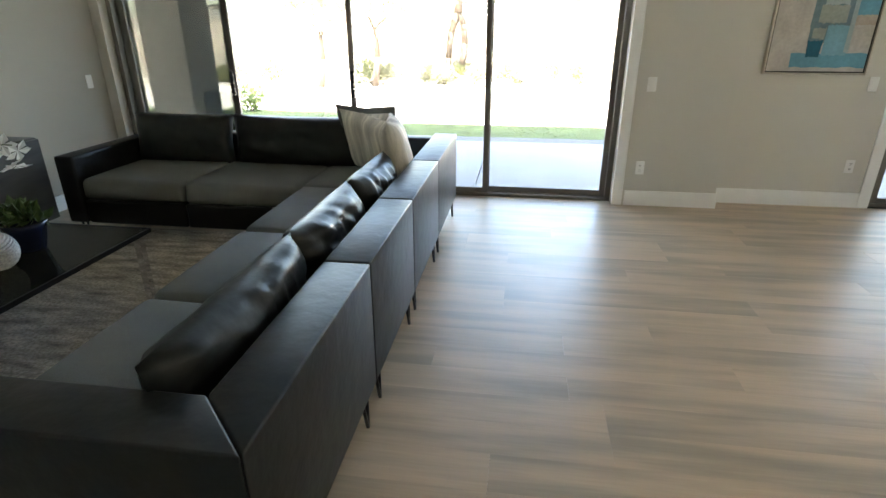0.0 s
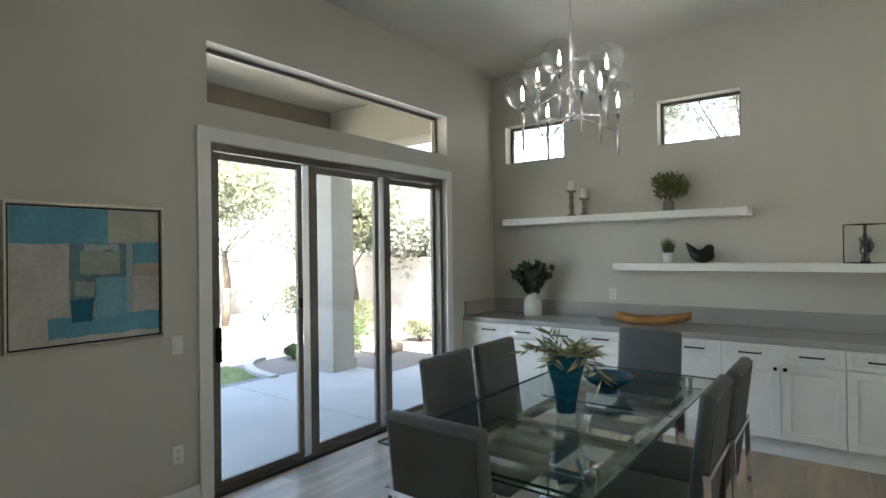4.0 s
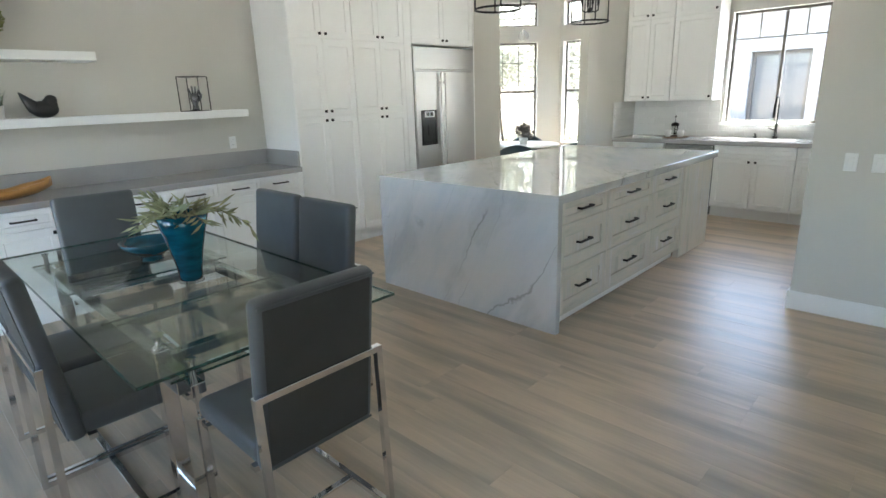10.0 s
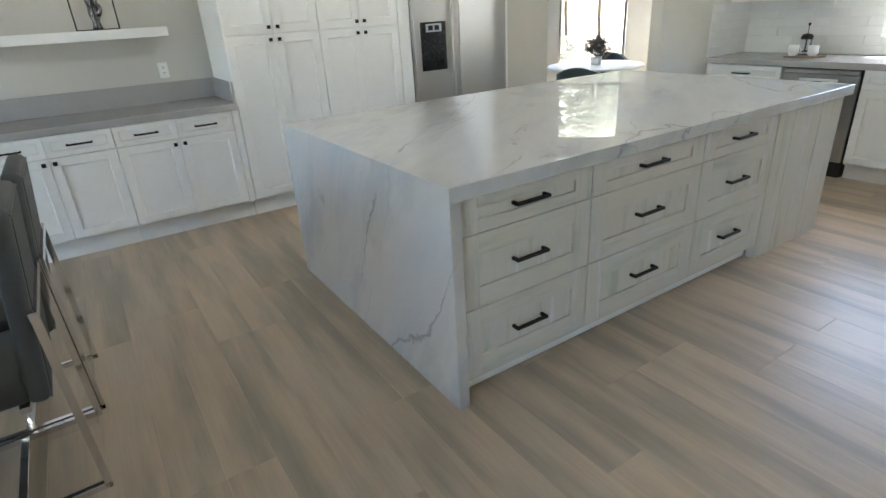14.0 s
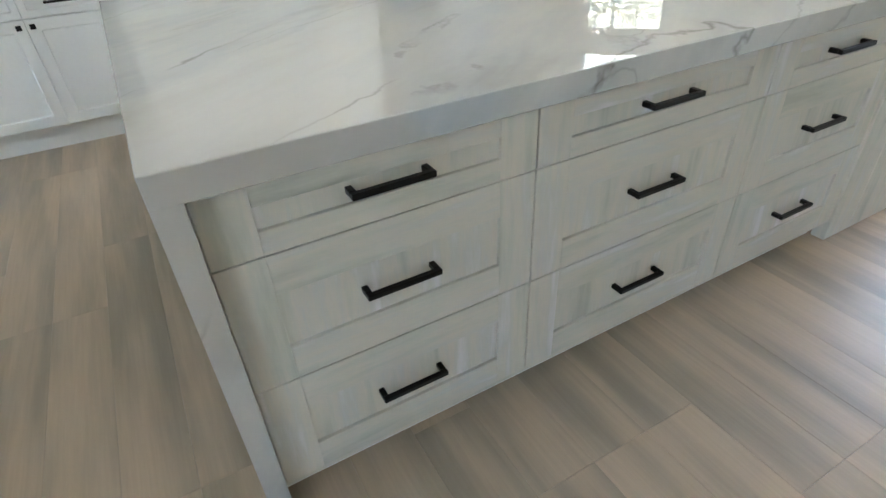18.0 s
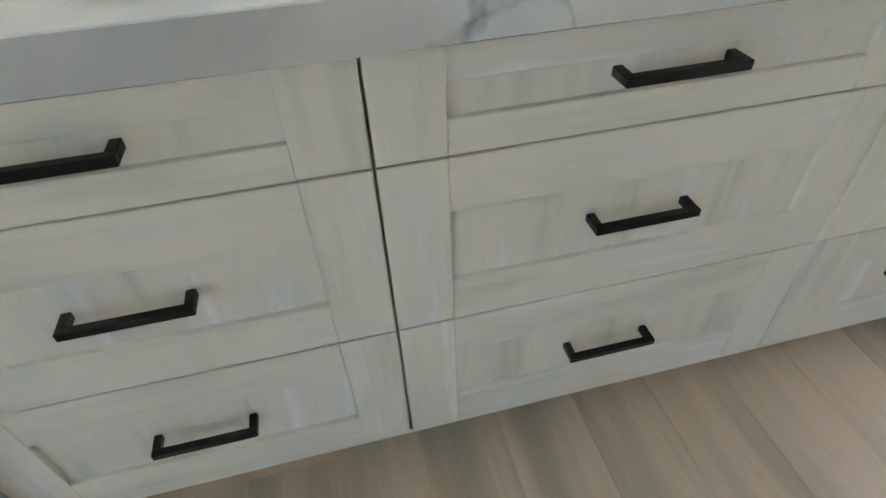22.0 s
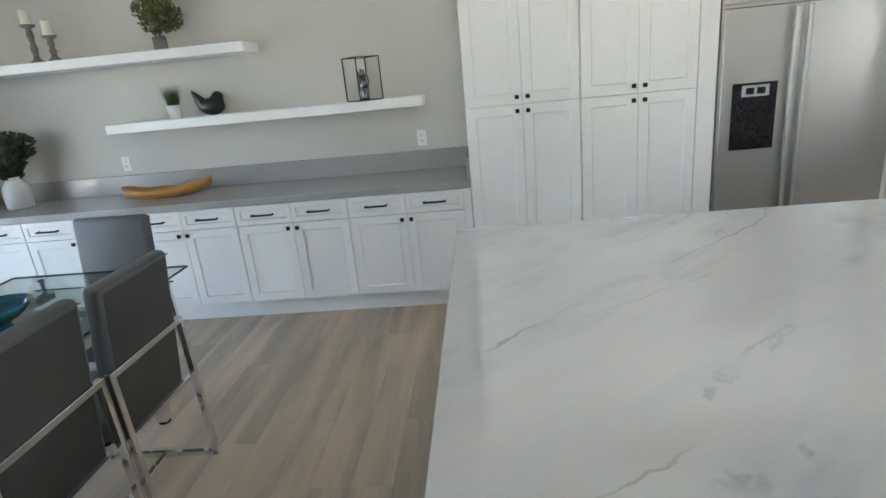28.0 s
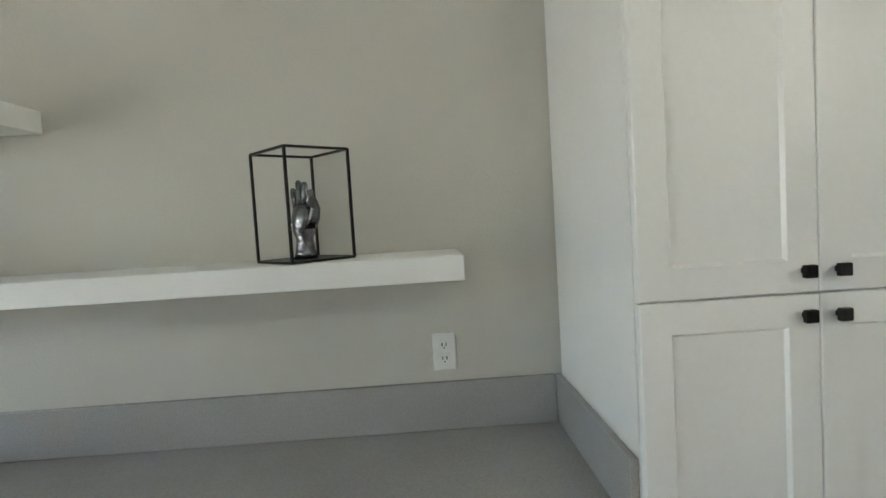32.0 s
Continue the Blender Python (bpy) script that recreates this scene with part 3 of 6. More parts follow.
def slider(name, x0, x1, h, y, panels, label):
    """Bronze sliding doors: outer frame and sashes on two tracks; panels are (left, right, track, handle side, glass)."""
    d = thing(name, label, "sliding door", pose(0, y, FL), kind="structure")
    h -= FL
    part("door_frame", boxes((x0, x0 + 0.045, -0.06, 0.06, 0, h), (x1 - 0.045, x1, -0.06, 0.06, 0, h), (x0 + 0.045, x1 - 0.045, -0.06, 0.06, h - 0.05, h), (x0 + 0.045, x1 - 0.045, -0.06, 0.06, 0, 0.03), bev=0.003), BRONZE, d)
    for a, b, track, side, glazing in panels:
        yy, w = track, b - a
        s = part("sash", framed(w, h - 0.09, 0.05, 0.035), BRONZE, d, at=pose((a + b) / 2, yy, 0.032))
        pane("glass_pane", w - 0.11, h - 0.2, s, pose(0, 0, 0.055), glazing)
        if side:
            part("pull_handle", boxes((-0.018, 0.018, -0.05, -0.018, 0.86, 1.1), bev=0.006), DARK, s, at=pose(side * (w / 2 - 0.03), 0, 0.02))
    return d


slider("door_1", D1[0] + 0.01, D1[1] - 0.005, D1[3], NA + 0.15, [(-3.95, -2.84, 0.035, 0, TINT), (-3.87, -2.78, -0.035, 1, TINT), (-1.65, -0.33, -0.03, -1, GLASS), (-0.37, 0.785, 0.03, 0, GLASS)], "wide bronze-framed sliding glass doors, one leaf slid open")
patio_door = slider("door_2", D2[0] + 0.005, D2[1] - 0.005, D2[3], NB + 0.1, [(3.16, 3.93, -0.03, -1, GLASS), (4.02, 4.84, 0.0, 0, GLASS), (4.9, 5.755, 0.03, 0, GLASS)], "bronze-framed sliding glass patio door")
for x in (4.0, 4.89):
    part("interlock", boxes((x, x + 0.085, -0.045, 0.045, 0.032, D2[3] - FL - 0.055), bev=0.003), BRONZE, patio_door)
part("latch", boxes((3.87, 3.91, -0.075, -0.048, 1.22, 1.31), bev=0.004), DARK, patio_door)


def window(name, w, h, m, label, depth=0.05, bar_w=0.03, mull=(), rails=(), muntins=()):
    """A framed window centred on x, its sill at z 0. mull: upright bars, rails: lying bars, muntins: thin bars (x0, x1, z0, z1)."""
    d = thing(name, label, "window", m, kind="structure")
    part("window_frame", framed(w, h, bar_w, depth), BRONZE, d)
    for x in mull:
        part("mullion", boxes((x - 0.016, x + 0.016, -depth / 2 - 0.002, depth / 2 + 0.002, bar_w, h - bar_w)), BRONZE, d)
    for z in rails:
        part("meeting_rail", boxes((-w / 2 + bar_w, w / 2 - bar_w, -depth / 2 - 0.004, depth / 2 + 0.004, z - 0.02, z + 0.02)), BRONZE, d)
    for a in muntins:
        part("muntin", boxes((a[0], a[1], -0.009, 0.009, a[2], a[3])), BRONZE, d)
    xs = [-w / 2 + bar_w, *mull, w / 2 - bar_w]
    for a, b in zip(xs, xs[1:]):
        pane("glass_pane", b - a - 0.004, h - 2 * bar_w, d, pose((a + b) / 2, 0, bar_w))
    return d


window("window_1", W1[1] - W1[0], W1[3] - W1[2], pose(EW + 0.15, (W1[0] + W1[1]) / 2, W1[2], 0, 0, 90), "small bronze-framed clerestory window above the shelves")
window("window_2", W2[1] - W2[0], W2[3] - W2[2], pose(EW + 0.15, (W2[0] + W2[1]) / 2, W2[2], 0, 0, 90), "small bronze-framed clerestory window above the shelves")
window("window_3", T2[1] - T2[0], T2[3] - T2[2], pose((T2[0] + T2[1]) / 2, NB + 0.16, T2[2]), "long bronze-framed transom window above the patio door")
window("window_4", T1[1] - T1[0], T1[3] - T1[2], pose((T1[0] + T1[1]) / 2, NA + 0.3, T1[2]), "long bronze-framed transom window above the sliding doors")
kw, kh = KW[1] - KW[0], KW[3] - KW[2]
window("window_5", kw, kh, pose((KW[0] + KW[1]) / 2, KS - 0.12, KW[2]), "bronze-framed slider window over the kitchen sink", mull=(-0.06,),
       muntins=((-kw / 2, kw / 2, kh - 0.33, kh - 0.312), (0.21, 0.228, kh - 0.312, kh - 0.03), (-0.29, -0.272, kh - 0.312, kh - 0.03)))
window("window_12", KT[1] - KT[0], KT[3] - KT[2], pose((KT[0] + KT[1]) / 2, KS - 0.12, KT[2]), "short bronze-framed transom above the sink window")
solid("window_sill", boxes((KW[0] - 0.04, KW[1] + 0.04, KS - 0.09, KS + 0.03, KW[2] - 0.03, KW[2] + 0.002), bev=0.003), TRIM, "white sill of the kitchen window", "sill", "structure")
def nook_window(k, m, w):
    window("window_%d" % k, w, NW2 - NW1, m @ pose(0, 0, NW1), "tall bronze-framed sash window in the breakfast nook", rails=((NW2 - NW1) * 0.52,),
                   muntins=((-0.16, -0.148, 1.0, 1.8), (0.148, 0.16, 1.0, 1.8), (-w / 2, w / 2, 1.48, 1.492)))
    window("window_%d" % (k + 1), w, NWU[1] - NWU[0], m @ pose(0, 0, NWU[0]), "short bronze-framed transom in the breakfast nook",
                   muntins=((-0.006, 0.006, 0.03, 0.38), (-w / 2, w / 2, 0.14, 0.152)))
nook_window(6, pose(6.515, NS - 0.14, 0), 0.93)
nook_window(8, pose(7.05, NS, 0, 0, 0, 45) @ pose(0.91, -0.14, 0), 0.98)
nook_window(10, pose(NE_ + 0.14, -3.4, 0, 0, 0, 90), 1.0)


# ---- dining wall: base cabinets, worktop, tall cabinets, refrigerator ----
FX = 6.115


def front(parent, name, y_north, z, w, h, rail=0.06, handle=None, hx=0.0, hz=0.0, x=FX):
    d = part(name, shaker(w, h, rail), CABW, parent, at=pose(x, y_north, z, 0, 0, -90))
    if handle == "knob":
        part("knob", knob(), BLACK, d, "square black knob", at=pose(hx, -0.02, hz))
    elif handle:
        part("handle", bow_handle(handle), BLACK, d, "slim black bar handle", at=pose(w / 2, -0.02, h / 2))
    return d


BASE_Y = [0.914, 1.748, 2.575, 3.394, 4.22, 5.045]
for y0, y1 in zip(BASE_Y, BASE_Y[1:]):
    c = thing("base_cabinet", "white shaker base cabinet with two drawers over two doors", "cabinet", pose(0, 0, 0), group="base cabinets along the dining wall")
    part("carcass", boxes((FX, EW - 0.005, y0 + 0.001, y1 - 0.001, 0.12, 0.868)), CABW, c)
    part("toe_kick", boxes((FX + 0.07, FX + 0.09, y0 + 0.001, y1 - 0.001, FL, 0.12)), CABW, c)
    w = (y1 - y0) / 2 - 0.004
    for k in (0, 1):
        yn = y1 - 0.003 - k * (w + 0.002)
        front(c, "drawer", yn, 0.725, w, 0.14, 0.034, 0.16)
        front(c, "door", yn, 0.13, w, 0.588, 0.06, "knob", (w - 0.032) if k == 0 else 0.032, 0.553)
for y0, y1 in ((5.046, NB - 0.002), (0.866, 0.913)):
    solid("cabinet_filler", boxes((FX - 0.016, EW - 0.005, y0, y1, 0.12, 0.868), (FX + 0.07, FX + 0.09, y0, y1, FL, 0.12)), CABW, "white filler strip beside the base cabinets", "cabinet", "structure")
top = thing("worktop", "grey quartz worktop on the dining wall base cabinets", "worktop")
part("slab", boxes((FX - 0.03, EW - 0.002, 0.862, NB - 0.002, 0.87, 0.92), bev=0.003), QUARTZ, top)
part("backsplash", boxes((EW - 0.022, EW - 0.002, 0.884, NB - 0.024, 0.921, 1.075), bev=0.002), QUARTZ, top)
part("side_splash", boxes((FX + 0.0, EW - 0.002, NB - 0.022, NB - 0.002, 0.921, 1.075), bev=0.002), QUARTZ, top)
part("side_splash", boxes((FX + 0.0, EW - 0.002, 0.862, 0.882, 0.921, 1.075), bev=0.002), QUARTZ, top)

TALL = [(0.86, 0.107), (0.105, -0.63)]
rows3 = [(0.13, 1.272), (1.402, 0.749), (2.151, 0.74)]
for i, (yn, ys) in enumerate(TALL):
    c = thing("tall_cabinet", "tall white shaker pantry cabinet with six doors", "cabinet", group="tall white cabinets")
    part("carcass", boxes((FX, EW - 0.005, ys + 0.001, yn, 0.12, 2.9)), CABW, c)
    part("toe_kick", boxes((FX + 0.07, FX + 0.09, ys, yn - 0.001, FL, 0.12)), CABW, c)
    w = (yn - ys) / 2 - 0.004
    for r, (z, h) in enumerate(rows3):
        for k in (0, 1):
            hz = h - 0.045 if r == 0 else 0.045
            front(c, "door", yn - 0.003 - k * (w + 0.002), z, w, h - 0.004, 0.065, "knob", (w - 0.034) if k == 0 else 0.034, hz)
c = thing("bridge_cabinet", "white shaker cabinet above the refrigerator", "cabinet", group="tall white cabinets")
part("carcass", boxes((FX, EW - 0.005, -1.84, -0.748, 2.15, 2.9)), CABW, c)
for k in (0, 1):
    front(c, "door", -0.75 - k * 0.545, 2.16, 0.542, 0.73, 0.065, "knob", 0.508 if k == 0 else 0.034, 0.045)
solid("end_panel", boxes((FX - 0.02, EW - 0.005, -1.868, -1.842, FL, 2.9)), CABW, "white panel beside the refrigerator", "cabinet", "structure")
crown = bmesh.new()
for (x0, z0, z1) in ((0.0, 2.902, 2.925), (0.018, 2.925, 2.952), (0.036, 2.952, 2.985)):
    box(crown, FX - 0.02 - x0, EW - 0.004, -1.868, 0.862 + x0, z0, z1, 0.003)
solid("crown_moulding", crown, CABW, "stepped white crown on the tall cabinets", "trim", "structure")

# refrigerator
solid("filler_panel", boxes((FX - 0.018, EW - 0.005, -0.747, -0.632, 0.12, 2.9), (FX + 0.07, FX + 0.09, -0.747, -0.632, FL, 0.12)), CABW, "white filler panel beside the refrigerator", "cabinet", "structure")
fr = thing("refrigerator", "built-in side-by-side stainless steel refrigerator with water dispenser", "refrigerator", pose(FX, -0.755, 0, 0, 0, -90))
FW, FSPLIT = 1.08, 0.46
part("cabinet_body", boxes((0.004, FW - 0.004, 0.0, 0.6, FL, 2.13)), GAP, fr)
part("grille", boxes((0.01, FW - 0.01, -0.03, 0, 1.87, 2.125), bev=0.004), STEEL, fr)
part("toe_grille", boxes((0.02, FW - 0.02, 0.0, 0.02, FL, 0.1)), DARK, fr)
part("trim_strip", boxes((0.0, 0.012, -0.028, 0, 0.1, 2.13), (FW - 0.012, FW, -0.028, 0, 0.1, 2.13), (0.012, FW - 0.012, -0.028, 0, 1.85, 1.868)), STEEL, fr)
dl = part("freezer_door", boxes((0.016, FSPLIT, -0.035, 0, 0.11, 1.845), bev=0.004), STEEL, fr)
dr = part("fridge_door", boxes((FSPLIT + 0.006, FW - 0.016, -0.035, 0, 0.11, 1.845), bev=0.004), STEEL, fr)
for d, x in ((dl, FSPLIT - 0.035), (dr, FSPLIT + 0.04)):
    part("handle", boxes((x - 0.014, x + 0.014, -0.085, -0.06, 0.16, 1.83), (x - 0.01, x + 0.01, -0.06, -0.034, 0.25, 0.29), (x - 0.01, x + 0.01, -0.06, -0.034, 1.7, 1.74), bev=0.005), STEEL, d, "long steel bar handle")
part("dispenser", boxes((0.085, 0.36, -0.039, -0.0352, 0.98, 1.4), bev=0.0015), DARK, dl, "black water and ice dispenser")
part("display", boxes((0.14, 0.31, -0.047, -0.04, 1.315, 1.385), bev=0.003), material("pale_display", (0.42, 0.43, 0.45), 0.3, fine=0.2, fine_scale=150), dl, "grey control panel")
for k in range(2):
    part("display_window", boxes((0.165 + 0.068 * k, 0.215 + 0.068 * k, -0.0485, -0.0475, 1.33, 1.37)), DARK, dl)
part("recess_frame", boxes((0.105, 0.12, -0.046, -0.0392, 1.0, 1.29), (0.325, 0.34, -0.046, -0.0392, 1.0, 1.29), (0.12, 0.325, -0.046, -0.0392, 1.275, 1.29), (0.12, 0.325, -0.058, -0.0392, 1.0, 1.02), bev=0.002), DARK, dl)
part("paddle", boxes((0.2, 0.23, -0.05, -0.041, 1.1, 1.22), bev=0.003), DARK, dl)

# floating shelves
def shelf(y0, y1, z):
    s = boxes((6.445, EW - 0.002, y0, y1, z - 0.068, z), bev=0.002)
    solid("floating_shelf", s, TRIM, "thick white floating shelf on the dining wall", "shelf", group="floating shelves")
shelf(2.417, 4.867, 1.993)
shelf(1.176, 3.607, 1.498)


def plate(y, z, m, kind="outlet"):
    o = thing("power_outlet" if kind == "outlet" else "light_switch", "white plastic wall %s plate" % kind, kind, m, group="wall plates")
    part("plate", boxes((-0.037, 0.037, -0.007, 0, -0.06, 0.06), bev=0.003), PLASTIC, o)
    if kind == "outlet":
        for dz in (-0.022, 0.022):
            s = part("socket", boxes((-0.017, 0.017, -0.0095, -0.0072, dz - 0.016, dz + 0.016), bev=0.001), PLASTIC, o)
            part("slots", boxes((-0.008, -0.005, -0.0102, -0.0096, dz - 0.003, dz + 0.008), (0.005, 0.008, -0.0102, -0.0096, dz - 0.003, dz + 0.008), (-0.002, 0.002, -0.0102, -0.0096, dz - 0.011, dz - 0.007)), DARK, s)
    else:
        part("rocker", boxes((-0.016, 0.016, -0.011, -0.0072, -0.033, 0.033), bev=0.002), PLASTIC, o)
for y in (3.715, 1.235):
    plate(y, 1.17, pose(EW, y, 1.17, 0, 0, -90))
plate(0, 0, pose(1.05, NA, 1.05), "switch")
plate(0, 0, pose(1.045, NA, 0.325))
plate(0, 0, pose(2.877, NB, 1.055), "switch")
plate(0, 0, pose(2.875, NB, 0.352))
plate(0, 0, pose(1.79, SW, 1.06, 0, 0, 180), "switch")
plate(0, 0, pose(1.64, SW, 1.06, 0, 0, 180), "switch")
plate(0, 0, pose(WW, 4.77, 1.03, 0, 0, 90), "switch")
plate(0, 0, pose(5.96, NB, 0.34))

# ---- island ----
IX0, IX1, IY0, IY1, IZ = 3.078, 4.83, -2.12, 0.915, 0.932
isl = thing("kitchen_island", "large island of limed oak drawers under a white quartzite waterfall top", "kitchen island")
part("top_slab", boxes((IX0, IX1, IY0, IY1, IZ - 0.06, IZ), bev=0.002), MARBLE, isl, "polished white quartzite slab with grey veins")
part("waterfall_end", boxes((IX0 + 0.0004, IX1 - 0.0004, IY1 - 0.05, IY1 - 0.0004, FL, IZ - 0.0585)), MARBLE, isl, "white quartzite waterfall side reaching the floor")
part("carcass", boxes((IX0 + 0.06, IX1 - 0.35, IY0 + 0.04, IY1 - 0.05, 0.068, IZ - 0.062)), LIMED_V, isl)
part("toe_kick", boxes((IX0 + 0.1, IX0 + 0.12, -1.34, IY1 - 0.05, FL, 0.066)), TRIM, isl)
COLS = [(0.864, 0.156), (0.154, -0.65), (-0.652, -1.333)]
ROWS3 = [(0.714, 0.156), (0.394, 0.32), (0.074, 0.32)]
XF = IX0 + 0.059
part("bottom_rail", boxes((XF - 0.018, XF + 0.02, -1.34, 0.8645, 0.06, 0.0725)), LIMED_H, isl)
def limed_drawer(yn, ys, z, h):
    """A drawer front of five boards: upright stiles, lying rails and a sunk upright panel, with its pull."""
    w, r, t = yn - ys - 0.0025, 0.095, 0.022
    h -= 0.003
    rail = min(0.09, h * 0.34)
    d = part("drawer", boxes((r - 0.004, w - r + 0.004, -0.012, 0, rail - 0.004, h - rail + 0.004)), LIMED_V, isl, "whitewashed oak shaker drawer front", at=pose(XF, yn - 0.001, z, 0, 0, -90))
    for x0, x1 in ((0, r), (w - r, w)):
        part("drawer_stile", boxes((x0, x1, -t, 0, 0, h), bev=0.0012), LIMED_V, d)
    for z0, z1 in ((0, rail), (h - rail, h)):
        part("drawer_rail", boxes((r, w - r, -t, 0, z0, z1), bev=0.0012), LIMED_H, d)
    part("handle", bow_handle(0.175, 0.007, 0.034), BLACK, d, "black square bow handle", at=pose(w / 2, -0.0125, h / 2 + 0.004))
for yn, ys in COLS:
    for z, h in ROWS3:
        limed_drawer(yn, ys, z, h)
part("stile", boxes((XF - 0.018, XF + 0.02, 0.8645, 0.8648, 0.066, IZ - 0.062)), LIMED_V, isl)
part("end_board", boxes((IX0 + 0.03, IX0 + 0.085, -1.5, -1.335, FL, IZ - 0.062), bev=0.003), LIMED_V, isl)
part("end_board", boxes((IX0 + 0.03, IX0 + 0.085, -1.82, -1.503, FL, IZ - 0.062), bev=0.003), LIMED_V, isl)
part("end_board", boxes((IX0 + 0.03, IX0 + 0.085, -2.08, -1.823, FL, IZ - 0.062), bev=0.003), LIMED_V, isl)
part("side_panel", boxes((IX0 + 0.086, IX1 - 0.35, IY0 + 0.04, IY0 + 0.06, FL, IZ - 0.062)), LIMED_V, isl)
part("back_panel", boxes((IX1 - 0.35, IX1 - 0.33, IY0 + 0.04, IY1 - 0.051, FL, IZ - 0.062)), LIMED_V, isl)

# ---- sink wall ----
KF = KS + 0.64
def sinkcab(x0, x1, doors=2, drawer=True):
    c = thing("sink_base_cabinet", "white shaker base cabinet below the kitchen window", "cabinet", group="sink wall base cabinets")
    part("carcass", boxes((x0 + 0.001, x1 - 0.001, KS + 0.003, KF - 0.022, 0.1, 0.868)), CABW, c)
    part("toe_kick", boxes((x0, x1, KF - 0.09, KF - 0.07, FL, 0.1)), CABW, c)
    w = (x1 - x0) / doors - 0.004
    if drawer:
        d = part("drawer", shaker(x1 - x0 - 0.006, 0.14, 0.04), CABW, c, at=pose(x1 - 0.003, KF - 0.022, 0.725, 0, 0, 180))
        if drawer == "handle":
            part("handle", bow_handle(0.16), BLACK, d, at=pose((x1 - x0) / 2, -0.02, 0.07))
    for k in range(doors):
        xr = x1 - 0.003 - k * (w + 0.002)
        d = part("door", shaker(w, 0.6), CABW, c, at=pose(xr, KF - 0.022, 0.115, 0, 0, 180))
        part("knob", knob(), BLACK, d, at=pose((w - 0.035) if k == 0 else 0.035, -0.02, 0.565))
sinkcab(4.13, 4.845, 2, "handle")
sinkcab(2.62, 3.5)
sinkcab(2.03, 2.616)
dwm = thing("dishwasher", "stainless steel dishwasher with dark kick plate", "dishwasher")
part("body", boxes((3.52, 4.12, KS + 0.02, KF - 0.03, FL, 0.866)), GAP, dwm)
part("door", boxes((3.522, 4.118, KF - 0.03, KF + 0.0, 0.11, 0.817), bev=0.004), STEEL, dwm)
part("control_panel", boxes((3.53, 4.11, KF - 0.03, KF - 0.002, 0.822, 0.855), bev=0.003), STEEL, dwm)
part("handle", boxes((3.67, 3.97, KF, KF + 0.006, 0.735, 0.785), bev=0.003), PLASTIC, dwm, "pale pocket handle")
part("handle_slot", boxes((3.79, 3.85, KF + 0.0062, KF + 0.008, 0.75, 0.765)), DARK, dwm)
part("kick_plate", boxes((3.522, 4.118, KF - 0.05, KF - 0.03, FL, 0.1)), DARK, dwm)
part("badge", boxes((4.03, 4.07, KF, KF + 0.002, 0.2, 0.24)), PLASTIC, dwm)
SK = (2.68, 3.42, KS + 0.13, KS + 0.54)
wt = thing("sink_worktop", "grey quartz worktop with undermount sink cut-out", "worktop")
part("slab", boxes((2.025, SK[0], KS + 0.003, KF + 0.02, 0.87, 0.92), (SK[1], 4.848, KS + 0.003, KF + 0.02, 0.87, 0.92), (SK[0], SK[1], KS + 0.003, SK[2], 0.87, 0.92), (SK[0], SK[1], SK[3], KF + 0.02, 0.87, 0.92)), QUARTZ, wt)
snk = thing("kitchen_sink", "undermount stainless steel kitchen sink", "sink")
part("basin", boxes((SK[0] - 0.01, SK[0], SK[2], SK[3], 0.7, 0.868), (SK[1], SK[1] + 0.01, SK[2], SK[3], 0.7, 0.868), (SK[0], SK[1], SK[2] - 0.01, SK[2], 0.7, 0.868), (SK[0], SK[1], SK[3], SK[3] + 0.01, 0.7, 0.868), (SK[0], SK[1], SK[2], SK[3], 0.69, 0.7)), STEEL, snk)
part("drain", turned([(0.045, 0.7), (0.045, 0.704), (0.03, 0.704)], 16), DARK, snk, at=pose(3.05, KS + 0.33, 0.0))
fc = thing("kitchen_faucet", "black spring-neck pull-down kitchen faucet", "faucet", pose(2.98, KS + 0.09, 0.92))
b = bmesh.new(); rod(b, (0, 0, 0), (0, 0, 0.03), 0.028, 12); rod(b, (0, 0, 0.03), (0, 0, 0.22), 0.016, 12)
part("base", b, BLACK, fc)
b = bmesh.new()
arc = [Vector((0, 0.09 - 0.09 * math.cos(a), 0.42 + 0.09 * math.sin(a))) for a in (math.pi * k / 8 for k in range(9))]
for p, q in zip([Vector((0, 0, 0.22)), *arc], arc):
    rod(b, p, q, 0.009, 8)
for k in range(14):
    z = 0.24 + 0.013 * k
    rod(b, (0, 0, z), (0, 0, z + 0.006), 0.014, 10)
part("spring_neck", b, BLACK, fc)
b = bmesh.new(); rod(b, arc[-1], (0, 0.18, 0.26), 0.014, 10, 0.018); part("spray_head", b, BLACK, fc)
b = bmesh.new(); rod(b, (0.01, 0, 0.1), (0.09, 0, 0.13), 0.007, 8); part("lever", b, BLACK, fc)
b = bmesh.new(); rod(b, (0, 0, 0.24), (0, 0.17, 0.24), 0.005, 8); part("dock_arm", b, BLACK, fc)
b = bmesh.new(); rod(b, (0, 0, 0), (0, 0, 0.02), 0.018, 12); rod(b, (0, 0, 0.02), (0, 0, 0.05), 0.01, 12); rod(b, (0, 0, 0.05), (0, 0.05, 0.055), 0.007, 8)
solid("soap_dispenser", b, BLACK, "small black soap dispenser beside the faucet", "soap dispenser", m=pose(3.2, KS + 0.09, 0.92))

